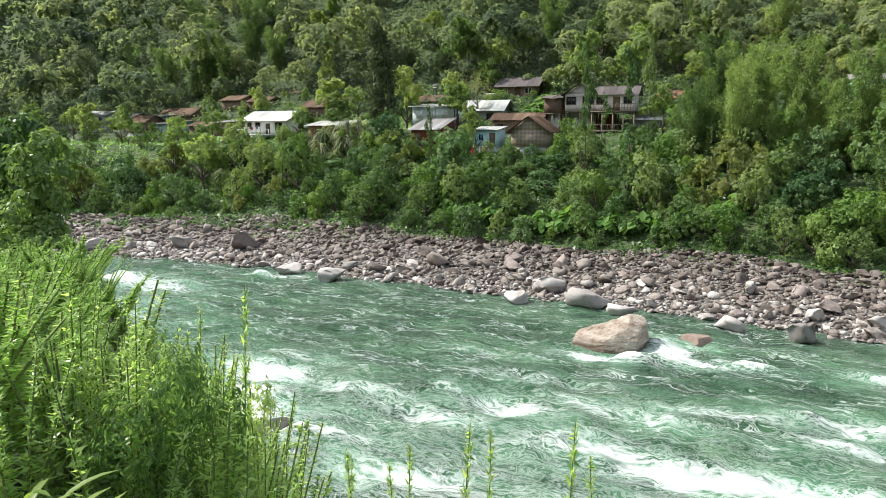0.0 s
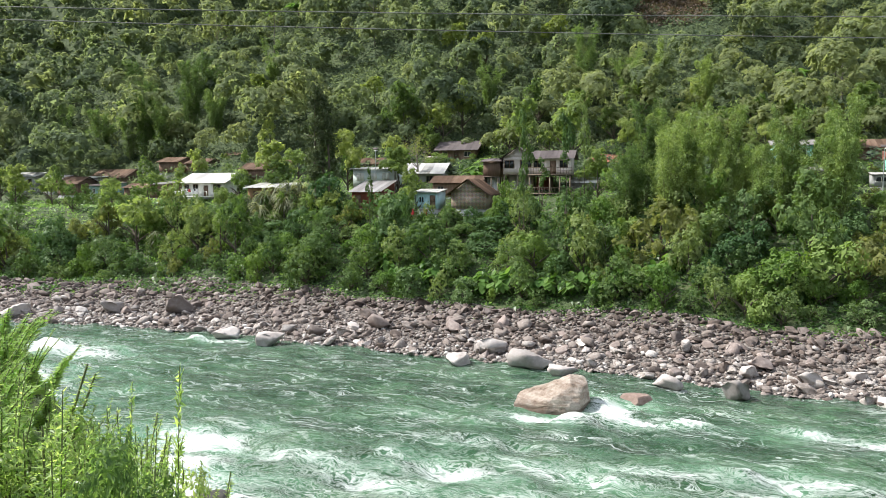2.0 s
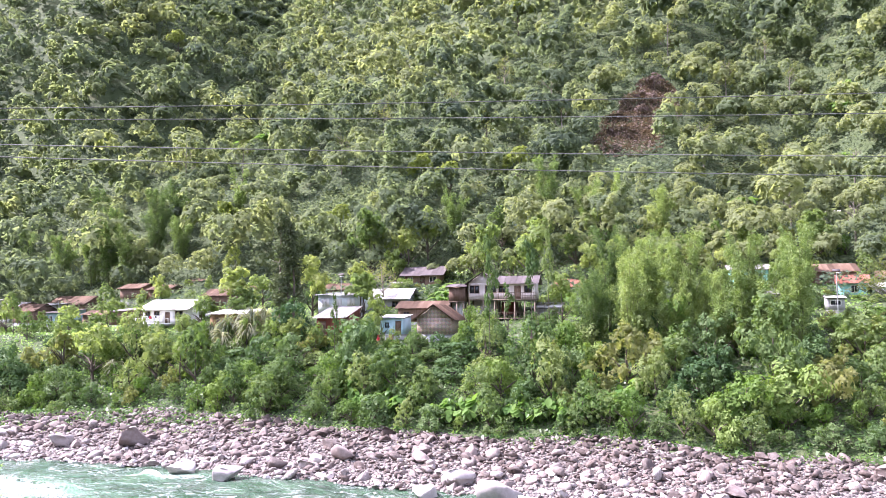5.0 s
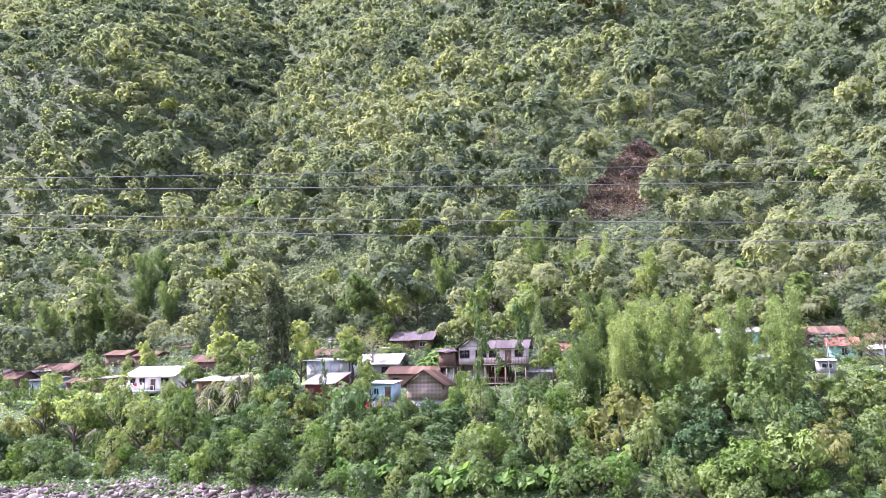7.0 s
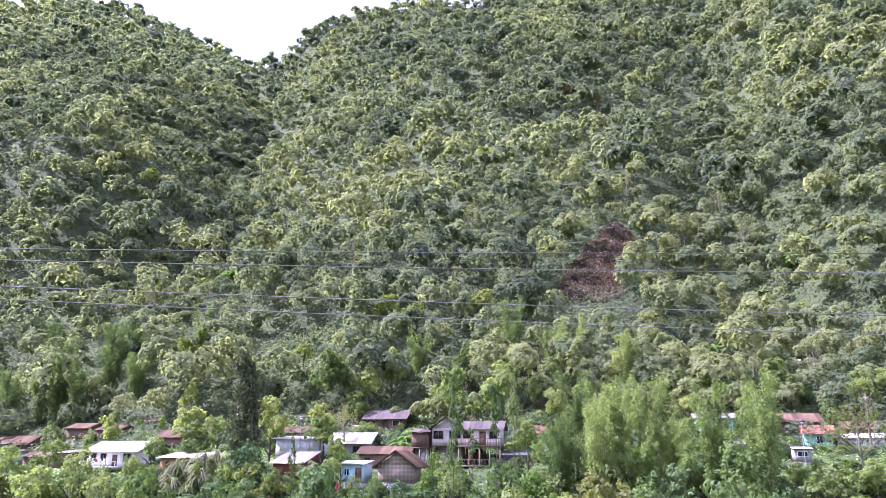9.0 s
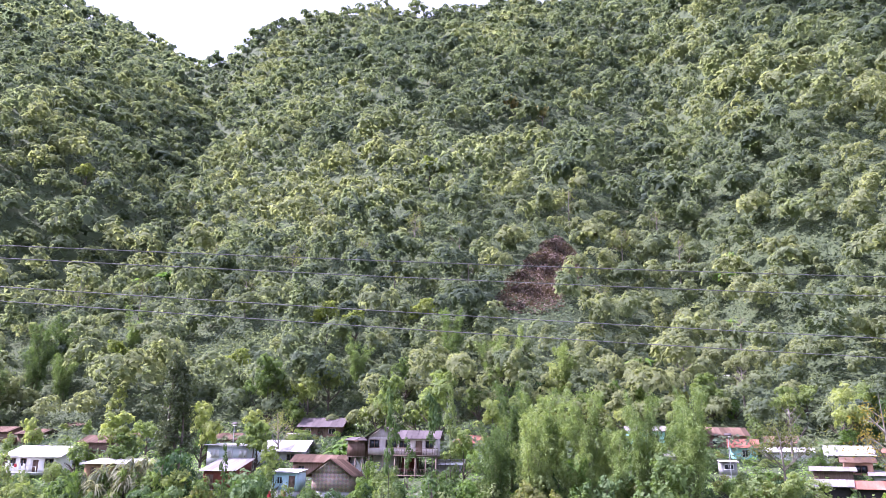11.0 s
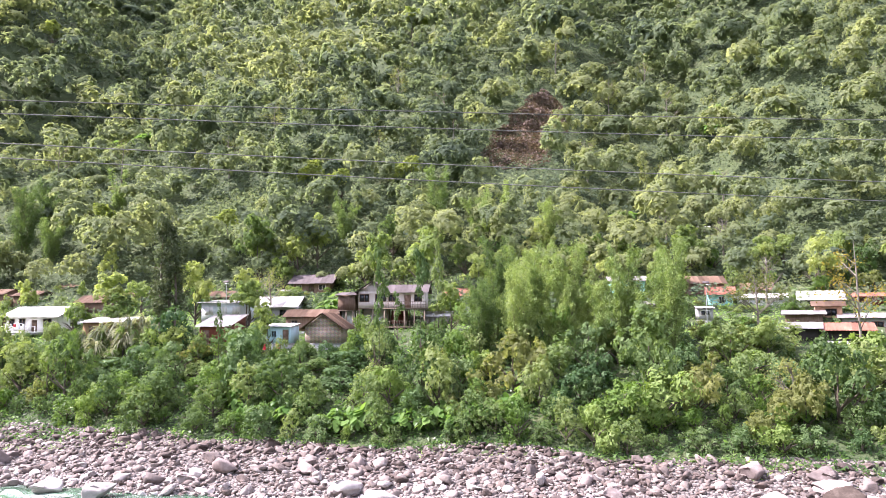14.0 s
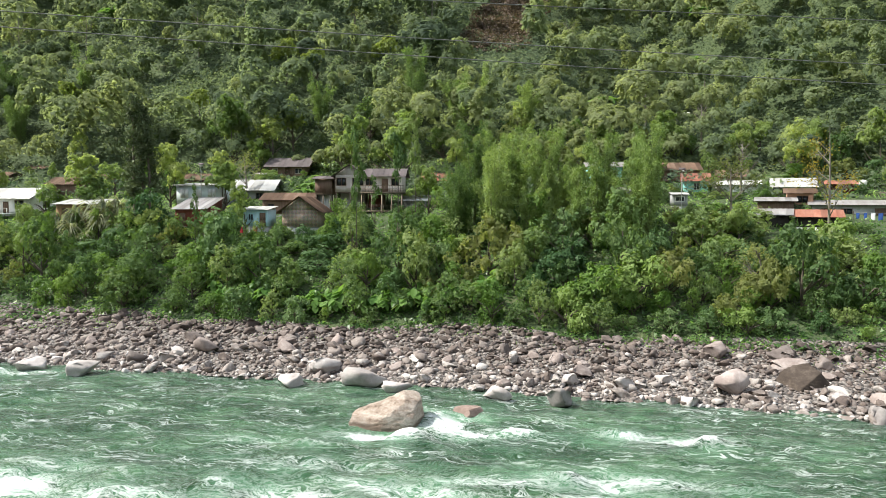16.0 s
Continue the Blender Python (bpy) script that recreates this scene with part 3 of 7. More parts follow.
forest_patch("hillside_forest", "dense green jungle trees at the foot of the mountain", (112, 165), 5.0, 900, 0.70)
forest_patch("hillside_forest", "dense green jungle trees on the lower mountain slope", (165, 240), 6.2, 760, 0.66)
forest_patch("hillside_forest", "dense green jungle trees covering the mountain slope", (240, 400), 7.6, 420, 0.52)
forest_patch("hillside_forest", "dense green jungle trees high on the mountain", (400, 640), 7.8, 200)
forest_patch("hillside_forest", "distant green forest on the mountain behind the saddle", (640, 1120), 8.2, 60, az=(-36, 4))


def understory(name, label, n, ring, size, az=(-38, 54)):
    """Shrubs and creepers close over the ground of the wood."""
    a = np.radians(rng.uniform(az[0], az[1], n))
    d = np.sqrt(rng.uniform(ring[0] ** 2, ring[1] ** 2, n))
    x, y = d * np.sin(a), d * np.cos(a)
    ok = (inland(x, y) > 50) & away(x, y, *CLEARING[:4])
    x, y = x[ok], y[ok]
    n = len(x)
    lump = fbm(x / 5.0, y / 5.0, 91, 3)
    C = np.stack([x, y, land(x, y) + 0.1 + 3.2 * np.clip(lump * 2 - 0.6, 0, 1) * rng.random(n)], 1)
    v, f = leaf_tris(C, unit(rng.normal(size=(n, 3)) * 0.55 + (-0.2, -0.4, 1.0)), size * rng.uniform(0.7, 1.6, n), size * rng.uniform(0.6, 1.1, n), rng)
    me = raw_mesh(name, v, f)
    at = me.attributes.new("tone", "FLOAT", "FACE")
    # the low base tone puts the shade between the crowns into the leaf colour
    at.data.foreach_set("value", np.clip(0.16 + 1.2 * (fbm(x / 14.0, y / 14.0, 95, 3) - 0.5) + 0.1 * rng.normal(size=n), 0, 1).astype(np.float32))
    me.materials.append(M_FOREST)
    return tagged(new(name, me), label, "undergrowth", kind="stuff")


understory("undergrowth", "green creepers and shrubs under the hillside trees", 150000, (105, 260), 0.6)
understory("undergrowth", "green creepers and shrubs between trees on the high slope", 70000, (260, 620), 1.7)

# ---- stones of the far shore ----
def stone_form(rng, sub, cuts=9, near=0.30, far=0.66):
    bm = bmesh.new()
    bmesh.ops.create_icosphere(bm, subdivisions=sub, radius=1.0)
    V = np.array([v.co for v in bm.verts])
    F = np.array([[v.index for v in f.verts] for f in bm.faces])
    bm.free()
    for _ in range(cuts):
        n = rng.normal(size=3)
        n /= np.linalg.norm(n)
        d = rng.uniform(near, far)
        k = V @ n - d
        V = np.where((k > 0)[:, None], V - np.outer(np.clip(k, 0, None), n), V)
    V *= (1, rng.uniform(0.7, 0.95), rng.uniform(0.6, 0.9))
    V /= np.abs(V).max(0) * (1, 1.25, 1.6)
    V += 0.025 * rng.normal(size=V.shape)
    if sub > 2:
        n = V / (np.linalg.norm(V, axis=1)[:, None] + 1e-9)
        q = fbm(V[:, 0] * 3 + V[:, 2] * 2, V[:, 1] * 3 - V[:, 2] * 2, 7, 4) - 0.5
        V += n * (0.13 * q)[:, None]
    return V, F


rng = np.random.default_rng(11)
SMALL = [stone_form(rng, 1, 8) for _ in range(12)]
MEDIUM = [stone_form(rng, 2, 12, 0.24, 0.60) for _ in range(14)]
LARGE = [stone_form(np.random.default_rng(900 + i), 3, 14, 0.36, 0.66) for i in range(12)]


def turn(rng, tilt=0.35):
    return np.array((Euler((rng.uniform(-tilt, tilt), rng.uniform(-tilt, tilt), rng.uniform(0, 6.283))).to_matrix()))


def width_at(x):
    return 13 + 6 * smooth(-10, -45, x) + 3 * smooth(30, 55, x)


n = 12500
x0 = rng.uniform(-80, 72, n)
s0 = rng.uniform(-0.06, 1.0, n)
sx, sy = x0 + 0.477 * s0 * width_at(x0), shore(x0) + 0.879 * s0 * width_at(x0)
sz = land(sx, sy)
size = np.clip(0.19 * rng.lognormal(0, 0.62, n) + 0.05, 0.13, 0.95)
V, F, T, k = [], [], [], 0
for i in range(n):
    v, f = SMALL[rng.integers(len(SMALL))] if size[i] < 0.40 else MEDIUM[rng.integers(len(MEDIUM))]
    v = (v * size[i]) @ turn(rng).T + (sx[i], sy[i], sz[i] + 0.12 + size[i] * 0.15)
    V.append(v)
    F.append(f + k)
    T.append(np.full(len(f), 0.20 - 0.50 * s0[i] + 0.1 * rng.normal()))     # clean by the water; higher up, earth and painted-in shadow darken the colour
    k += len(v)
stones = raw_mesh("shore_stones", np.concatenate(V), np.concatenate(F))
wash_shade = stones.attributes.new("wash_shade", "FLOAT", "FACE")
wash_shade.data.foreach_set("value", np.concatenate(T).astype(np.float32))
M_STONES, nodes, links, bsdf = material("shore_stone")
geo = nodes.new("ShaderNodeNewGeometry")
co = nodes.new("ShaderNodeTexCoord").outputs["Object"]
r1 = ramp(nodes, [(0.0, (0.050, 0.036, 0.030)), (0.3, (0.118, 0.088, 0.075)), (0.7, (0.238, 0.200, 0.180)), (1.0, (0.49, 0.455, 0.43))])
nz = tex(nodes, links, "Noise", 2.5, co, Detail=7, Roughness=0.7)
ad = nodes.new("ShaderNodeMath")
ad.operation = "MULTIPLY_ADD"
ad.inputs[1].default_value = 0.65
links.new(geo.outputs["Random Per Island"], ad.inputs[0])
sb = nodes.new("ShaderNodeMath")
sb.operation = "MULTIPLY_ADD"
sb.inputs[1].default_value, sb.inputs[2].default_value = 0.9, -0.27
links.new(nz.outputs["Fac"], sb.inputs[0])
links.new(sb.outputs[0], ad.inputs[2])
wash_shade_node = nodes.new("ShaderNodeAttribute")
wash_shade_node.attribute_name = "wash_shade"
ws = nodes.new("ShaderNodeMath")
ws.operation = "ADD"
links.new(ad.outputs[0], ws.inputs[0])
links.new(wash_shade_node.outputs["Fac"], ws.inputs[1])
links.new(ws.outputs[0], r1.inputs[0])
links.new(r1.outputs[0], bsdf.inputs["Base Color"])
bsdf.inputs["Roughness"].default_value = 0.85
bp = nodes.new("ShaderNodeBump")
bp.inputs["Distance"].default_value = 0.08
links.new(nz.outputs["Fac"], bp.inputs["Height"])
links.new(bp.outputs[0], bsdf.inputs["Normal"])
stones.materials.append(M_STONES)
tagged(new("shore_stones", stones), "grey and pinkish river stones heaped along the shore", "stones", kind="stuff")

ROCK_MESH = []
for v, f in LARGE:
    me = raw_mesh("rock", v, f)
    me.materials.append(M_ROCK)
    ROCK_MESH.append(me)


PALE_MESH = []
for me in ROCK_MESH:
    pale = me.copy()
    pale.materials.clear()
    pale.materials.append(M_PALE)
    PALE_MESH.append(pale)


def rock(x, y, z, size, label="grey boulder lying on the stony river shore", group="boulders on the shore", form=None, spin=None, flat=1.0, meshes=None):
    ob = new("boulder", (meshes or ROCK_MESH)[int(rng.integers(len(ROCK_MESH))) if form is None else form])
    ob.matrix_world = pose(x, y, z, rng.uniform(-15, 15), rng.uniform(-15, 15), rng.uniform(0, 360) if spin is None else spin) @ Matrix.Diagonal((size, size, size * flat, 1))
    return tagged(ob, label, "boulder", group)


for i in range(280):
    xx = rng.uniform(-72, 66)
    ss = rng.uniform(0.0, 1.02)
    px, py = xx + 0.477 * ss * width_at(xx), float(shore(np.array(xx))) + 0.879 * ss * width_at(xx)
    r = float(np.clip(0.56 * rng.lognormal(0, 0.42), 0.35, 1.5))
    rock(px, py, float(land(px, py)) + 0.12 + r * 0.18, r, meshes=PALE_MESH if ss < 0.35 and i % 3 else None)

# single boulders: x, y, height of the middle, radius, form, turn
for bx, by, bz, br, bf, bs, fl in ((10.3, 71.2, 1.2, 2.0, 0, 20, 1.05), (7.2, 69.0, 0.6, 1.6, 3, 80, 0.8), (13.5, 66.6, 0.8, 1.8, 5, 140, 0.85), (15.3, 63.7, 0.4, 1.2, 7, 30, 0.7), (34.1, 77.0, 2.9, 1.3, 2, 60, 1.2),
                             (31.9, 60.5, 1.5, 1.5, 4, 10, 0.8), (27.4, 55.2, 0.6, 1.35, 6, 50, 1.0), (41.8, 52.6, 1.6, 1.9, 8, 100, 1.1), (49.4, 54.6, 2.0, 2.0, 1, 160, 1.0), (51.0, 57.5, 2.4, 1.9, 9, 20, 1.0),
                             (22.9, 58.7, 0.6, 1.2, 10, 90, 0.9), (41.0, 69.0, 2.6, 1.5, 11, 40, 0.9), (25.2, 83.2, 2.6, 1.4, 3, 70, 0.9), (-0.3, 81.0, 1.9, 1.2, 5, 120, 1.0), (-17.0, 83.0, 0.8, 1.6, 0, 200, 0.9),
                             (-25.6, 94.5, 1.9, 2.0, 8, 15, 1.0), (-12.0, 79.0, 0.6, 1.5, 2, 33, 0.8), (51.2, 46.0, 0.8, 1.6, 4, 66, 1.0), (-34.0, 97.0, 1.5, 1.5, 6, 44, 1.0), (-47.0, 98.0, 0.6, 2.0, 9, 12, 0.8), (45.9, 60.0, 2.6, 1.6, 7, 88, 1.0)):
    rock(bx, by, bz - 0.15, br * (1.15 if bx < 30 else 0.9), "large pale grey boulder at the river's edge", form=bf, spin=bs, flat=fl, meshes=PALE_MESH if bz < 1.7 and bx < 30 else None)

M_BOULDER, nodes, links, bsdf = material("banded_boulder_stone")
co = nodes.new("ShaderNodeTexCoord").outputs["Object"]
mp = nodes.new("ShaderNodeMapping")
mp.inputs["Rotation"].default_value = (0.5, 0.9, 0.3)
links.new(co, mp.inputs["Vector"])
mp.inputs["Scale"].default_value = (0.30, 0.30, 3.4)
band = tex(nodes, links, "Noise", 0.9, mp.outputs[0], Detail=6, Roughness=0.6)
nz = tex(nodes, links, "Noise", 1.6, co, Detail=8, Roughness=0.7)
ad = nodes.new("ShaderNodeMath")
ad.operation = "MULTIPLY_ADD"
ad.inputs[1].default_value = 0.55
links.new(band.outputs["Fac"], ad.inputs[0])
links.new(nz.outputs["Fac"], ad.inputs[2])
r1 = ramp(nodes, [(0.53, (0.12, 0.075, 0.050)), (0.68, (0.36, 0.270, 0.21)), (0.93, (0.62, 0.530, 0.46))])
links.new(ad.outputs[0], r1.inputs[0])
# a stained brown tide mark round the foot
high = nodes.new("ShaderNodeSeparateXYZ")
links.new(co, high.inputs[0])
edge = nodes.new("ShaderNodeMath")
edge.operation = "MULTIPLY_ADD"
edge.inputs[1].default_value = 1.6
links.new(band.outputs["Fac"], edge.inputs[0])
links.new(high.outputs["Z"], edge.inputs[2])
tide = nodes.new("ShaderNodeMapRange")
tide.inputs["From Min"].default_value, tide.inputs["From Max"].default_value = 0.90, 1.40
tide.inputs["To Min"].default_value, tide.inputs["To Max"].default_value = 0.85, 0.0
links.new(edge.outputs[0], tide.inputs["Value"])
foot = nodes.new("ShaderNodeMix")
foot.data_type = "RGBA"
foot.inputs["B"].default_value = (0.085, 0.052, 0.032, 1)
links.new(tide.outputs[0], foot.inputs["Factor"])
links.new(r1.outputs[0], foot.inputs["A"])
links.new(foot.outputs["Result"], bsdf.inputs["Base Color"])
bsdf.inputs["Roughness"].default_value = 0.7
bp = nodes.new("ShaderNodeBump")
bp.inputs["Distance"].default_value = 0.6
links.new(ad.outputs[0], bp.inputs["Height"])
links.new(bp.outputs[0], bsdf.inputs["Normal"])


def big_boulder(name, seed, x, y, z, sx, sy, sz, spin, label, planes, mat=None):
    """A great water-worn boulder, planed by a few flat faces."""
    g = np.random.default_rng(seed)
    bm = bmesh.new()
    bmesh.ops.create_icosphere(bm, subdivisions=5, radius=1.0)
    V = np.array([v.co for v in bm.verts])
    F = np.array([[v.index for v in f.verts] for f in bm.faces])
    bm.free()
    for nx, ny, nz_, d in planes:
        n = np.array((nx, ny, nz_), float)
        n /= np.linalg.norm(n)
        k = np.clip(V @ n - d, 0, None)
        V = V - np.outer(k * 0.97, n)
    # worn ledges along the bedding of the stone
    lay = V @ np.array((0.25, 0.15, 0.95)) * 7 + 3.0 * fbm(V[:, 0] * 2, V[:, 1] * 2 + V[:, 2], seed + 1, 3)
    V *= 1 + 0.06 * (np.abs((lay % 1.0) - 0.5) - 0.25)[:, None]
    V *= 1 + 0.16 * (fbm(V[:, 0] * 2 + V[:, 2], V[:, 1] * 2 - V[:, 2], seed, 4) - 0.5)[:, None]
    me = raw_mesh(name, V * (sx, sy, sz), F, True)
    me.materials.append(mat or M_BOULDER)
    ob = new(name, me)
    ob.matrix_world = pose(x, y, z, 0, 0, spin)
    return tagged(ob, label, "boulder")


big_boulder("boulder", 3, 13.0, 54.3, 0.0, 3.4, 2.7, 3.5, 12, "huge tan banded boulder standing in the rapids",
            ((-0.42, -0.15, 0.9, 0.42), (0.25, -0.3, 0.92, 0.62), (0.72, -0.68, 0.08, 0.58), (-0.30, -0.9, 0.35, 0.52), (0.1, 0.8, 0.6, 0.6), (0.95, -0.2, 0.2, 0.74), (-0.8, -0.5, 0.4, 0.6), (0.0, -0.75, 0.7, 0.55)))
big_boulder("boulder", 5, 19.4, 55.6, 0.0, 1.25, 0.9, 0.75, -10, "low reddish boulder awash in the river", ((0, 0, 1, 0.45), (0.6, -0.5, 0.4, 0.6), (-0.7, -0.5, 0.3, 0.6)),
            plain("reddish_river_stone", [(0.15, (0.12, 0.072, 0.058)), (0.5, (0.29, 0.205, 0.172)), (0.85, (0.47, 0.385, 0.34))], 1.4, 0.75, bump=0.7, fine=6.0))
big_boulder("boulder", 12, 48.6, 51.6, 1.0, 2.5, 1.9, 1.9, -20, "big dark brown weathered boulder on the shore", ((-0.3, -0.5, 0.8, 0.6), (0.4, -0.85, 0.2, 0.6), (0.8, 0.1, 0.5, 0.65), (-0.8, -0.3, 0.3, 0.7)),
            plain("dark_brown_stone", [(0.15, (0.026, 0.019, 0.015)), (0.5, (0.062, 0.046, 0.036)), (0.85, (0.15, 0.120, 0.100))], 1.1, 0.85, bump=0.8, fine=6.0))
M_WETROCK = plain("wet_river_stone", [(0.15, (0.03, 0.028, 0.026)), (0.5, (0.07, 0.065, 0.06)), (0.85, (0.13, 0.12, 0.115))], 0.9, 0.3, bump=0.6, fine=7.0)
big_boulder("boulder", 8, -9.4, 40.0, -0.62, 2.0, 1.6, 0.9, 30, "dark wet boulder under breaking water", ((0, 0, 1, 0.55), (0.6, -0.5, 0.4, 0.6)), M_WETROCK)

# ---- the village ----
M_WHITE = plain("white_plaster", [(0.2, (0.50, 0.49, 0.46)), (0.45, (0.72, 0.71, 0.68)), (0.9, (0.82, 0.81, 0.79))], 0.8, 0.85, bump=0.1, vary=0.06)
M_GREYWALL = plain("grey_concrete", [(0.2, (0.22, 0.22, 0.22)), (0.6, (0.38, 0.38, 0.38)), (0.9, (0.50, 0.50, 0.49))], 0.9, 0.9, vary=0.12)
M_BLUE = plain("blue_tin_wall", [(0.2, (0.28, 0.43, 0.49)), (0.6, (0.40, 0.58, 0.64)), (0.9, (0.58, 0.70, 0.73))], 0.9, 0.6, stretch=(5, 5, 0.4))
M_PALEBLUE = plain("pale_blue_plaster", [(0.2, (0.48, 0.55, 0.56)), (0.5, (0.64, 0.70, 0.71)), (0.9, (0.76, 0.80, 0.80))], 0.9, 0.8, vary=0.08)
M_TURQ = plain("turquoise_paint", [(0.2, (0.22, 0.52, 0.50)), (0.7, (0.38, 0.68, 0.64))], 1.0, 0.7)
M_PEACH = plain("peach_plaster", [(0.2, (0.50, 0.28, 0.18)), (0.7, (0.66, 0.40, 0.27))], 1.0, 0.8)
M_PINKISH = plain("pale_board", [(0.2, (0.45, 0.38, 0.36)), (0.6, (0.62, 0.55, 0.52)), (0.9, (0.72, 0.68, 0.65))], 0.9, 0.8, stretch=(4, 4, 0.5))
M_PLANK = plain("weathered_planks", [(0.15, (0.08, 0.05, 0.035)), (0.5, (0.17, 0.11, 0.08)), (0.9, (0.30, 0.22, 0.17))], 1.6, 0.85, stretch=(6, 6, 0.4), bump=0.5)
M_REDWALL = plain("dark_red_boards", [(0.2, (0.12, 0.035, 0.025)), (0.8, (0.24, 0.07, 0.05))], 1.6, 0.8, stretch=(5, 5, 0.4))
M_ORANGEWALL = plain("orange_boards", [(0.2, (0.26, 0.15, 0.08)), (0.8, (0.42, 0.27, 0.15))], 1.6, 0.8, stretch=(5, 5, 0.4))
M_TIN = plain("bare_tin_roof", [(0.2, (0.20, 0.150, 0.12)), (0.38, (0.40, 0.385, 0.365)), (0.9, (0.60, 0.60, 0.59))], 0.5, 0.5, 0.1, vary=0.15)
M_GREYTIN = plain("grey_tin_roof", [(0.2, (0.15, 0.13, 0.125)), (0.5, (0.27, 0.25, 0.245)), (0.9, (0.44, 0.43, 0.43))], 0.6, 0.5, 0.2, vary=0.2)
M_RUST = plain("rusted_tin_roof", [(0.2, (0.062, 0.038, 0.026)), (0.5, (0.125, 0.080, 0.056)), (0.9, (0.235, 0.170, 0.130))], 0.7, 0.8, vary=0.35, spec=0.12)
M_RED = plain("red_tin_roof", [(0.2, (0.16, 0.058, 0.040)), (0.5, (0.26, 0.112, 0.078)), (0.9, (0.38, 0.235, 0.175))], 0.6, 0.8, vary=0.25, spec=0.12)
M_DARKROOF = plain("dark_sheet_roof", [(0.2, (0.06, 0.05, 0.05)), (0.6, (0.13, 0.11, 0.11)), (0.9, (0.20, 0.165, 0.14))], 0.7, 0.8, vary=0.25, spec=0.12)
# near-black colour standing in for the shade inside and under buildings
M_DARK = plain("shaded_inside", [(0.2, (0.02, 0.018, 0.016)), (0.8, (0.05, 0.045, 0.04))], 2.0, 0.9)
M_WOOD = plain("posts_wood", [(0.2, (0.10, 0.075, 0.056)), (0.8, (0.25, 0.20, 0.155))], 2.0, 0.85, stretch=(3, 3, 0.5))
M_METAL = plain("galvanised_metal", [(0.2, (0.35, 0.36, 0.37)), (0.8, (0.55, 0.56, 0.57))], 3.0, 0.45, 0.6)
M_CLOTH = plain("washing", [(0.2, (0.55, 0.55, 0.58)), (0.8, (0.78, 0.78, 0.80))], 3.0, 0.9)
M_CLOTHBLUE = plain("blue_washing", [(0.2, (0.03, 0.07, 0.25)), (0.8, (0.06, 0.13, 0.40))], 3.0, 0.9)
M_CLOTHRED = plain("red_cloth", [(0.2, (0.35, 0.03, 0.04)), (0.8, (0.55, 0.06, 0.07))], 3.0, 0.9)
# woven bamboo: two crossed waves make the herringbone of the mats
M_WOVEN, nodes, links, bsdf = material("woven_bamboo_mat")
co = nodes.new("ShaderNodeTexCoord").outputs["Object"]
w1 = tex(nodes, links, "Checker", 2.6, co)
w1.inputs["Color1"].default_value, w1.inputs["Color2"].default_value = (0.38, 0.305, 0.24, 1), (0.27, 0.21, 0.165, 1)
mp = nodes.new("ShaderNodeMapping")
mp.inputs["Rotation"].default_value = (0, radians(45), 0)
links.new(co, mp.inputs["Vector"])
links.new(mp.outputs[0], w1.inputs["Vector"])
nz = tex(nodes, links, "Noise", 5.0, co, Detail=6)
mm = nodes.new("ShaderNodeMix")
mm.data_type, mm.blend_type = "RGBA", "OVERLAY"
mm.inputs["Factor"].default_value = 0.7
links.new(w1.outputs["Color"], mm.inputs["A"])
links.new(nz.outputs["Color"], mm.inputs["B"])
links.new(mm.outputs["Result"], bsdf.inputs["Base Color"])
bsdf.inputs["Roughness"].default_value = 0.85

M_GLASS, nodes, links, bsdf = material("window_glass")
bsdf.inputs["Base Color"].default_value = (0.03, 0.035, 0.04, 1)
bsdf.inputs["Roughness"].default_value = 0.08


def box(cx, cy, cz, sx, sy, sz):
    V = np.array([(x, y, z) for z in (-.5, .5) for x, y in ((-.5, -.5), (.5, -.5), (.5, .5), (-.5, .5))]) * (sx, sy, sz) + (cx, cy, cz)
    F = np.array([(3, 2, 1, 0), (4, 5, 6, 7), (0, 1, 5, 4), (1, 2, 6, 5), (2, 3, 7, 6), (3, 0, 4, 7)])
    return V, F


def pierced(length, height, openings, thick=0.14):
    """One solid wall along x, with openings (x0, x1, z0, z1) through it."""
    xs = sorted({-length / 2, length / 2, *(v for o in openings for v in o[:2])})
    zs = sorted({0.0, height, *(min(max(v, 0.0), height) for o in openings for v in o[2:])})
    nx, nz = len(xs), len(zs)
    V = np.array([(x, y, z) for y in (-thick / 2, thick / 2) for z in zs for x in xs])

    def solid(i, j):
        if i < 0 or j < 0 or i >= nx - 1 or j >= nz - 1:
            return False
        cx, cz = (xs[i] + xs[i + 1]) / 2, (zs[j] + zs[j + 1]) / 2
        return not any(o[0] < cx < o[1] and o[2] < cz < o[3] for o in openings)

    F, m = [], nx * nz
    for j in range(nz - 1):
        for i in range(nx - 1):
            if not solid(i, j):
                continue
            a, b, c, d = j * nx + i, j * nx + i + 1, (j + 1) * nx + i + 1, (j + 1) * nx + i
            F += [(a, b, c, d), (m + d, m + c, m + b, m + a)]
            if not solid(i, j - 1):
                F.append((m + a, m + b, b, a))
            if not solid(i + 1, j):
                F.append((m + b, m + c, c, b))
            if not solid(i, j + 1):
                F.append((m + c, m + d, d, c))
            if not solid(i - 1, j):
                F.append((m + d, m + a, a, d))
    return V, np.array(F)


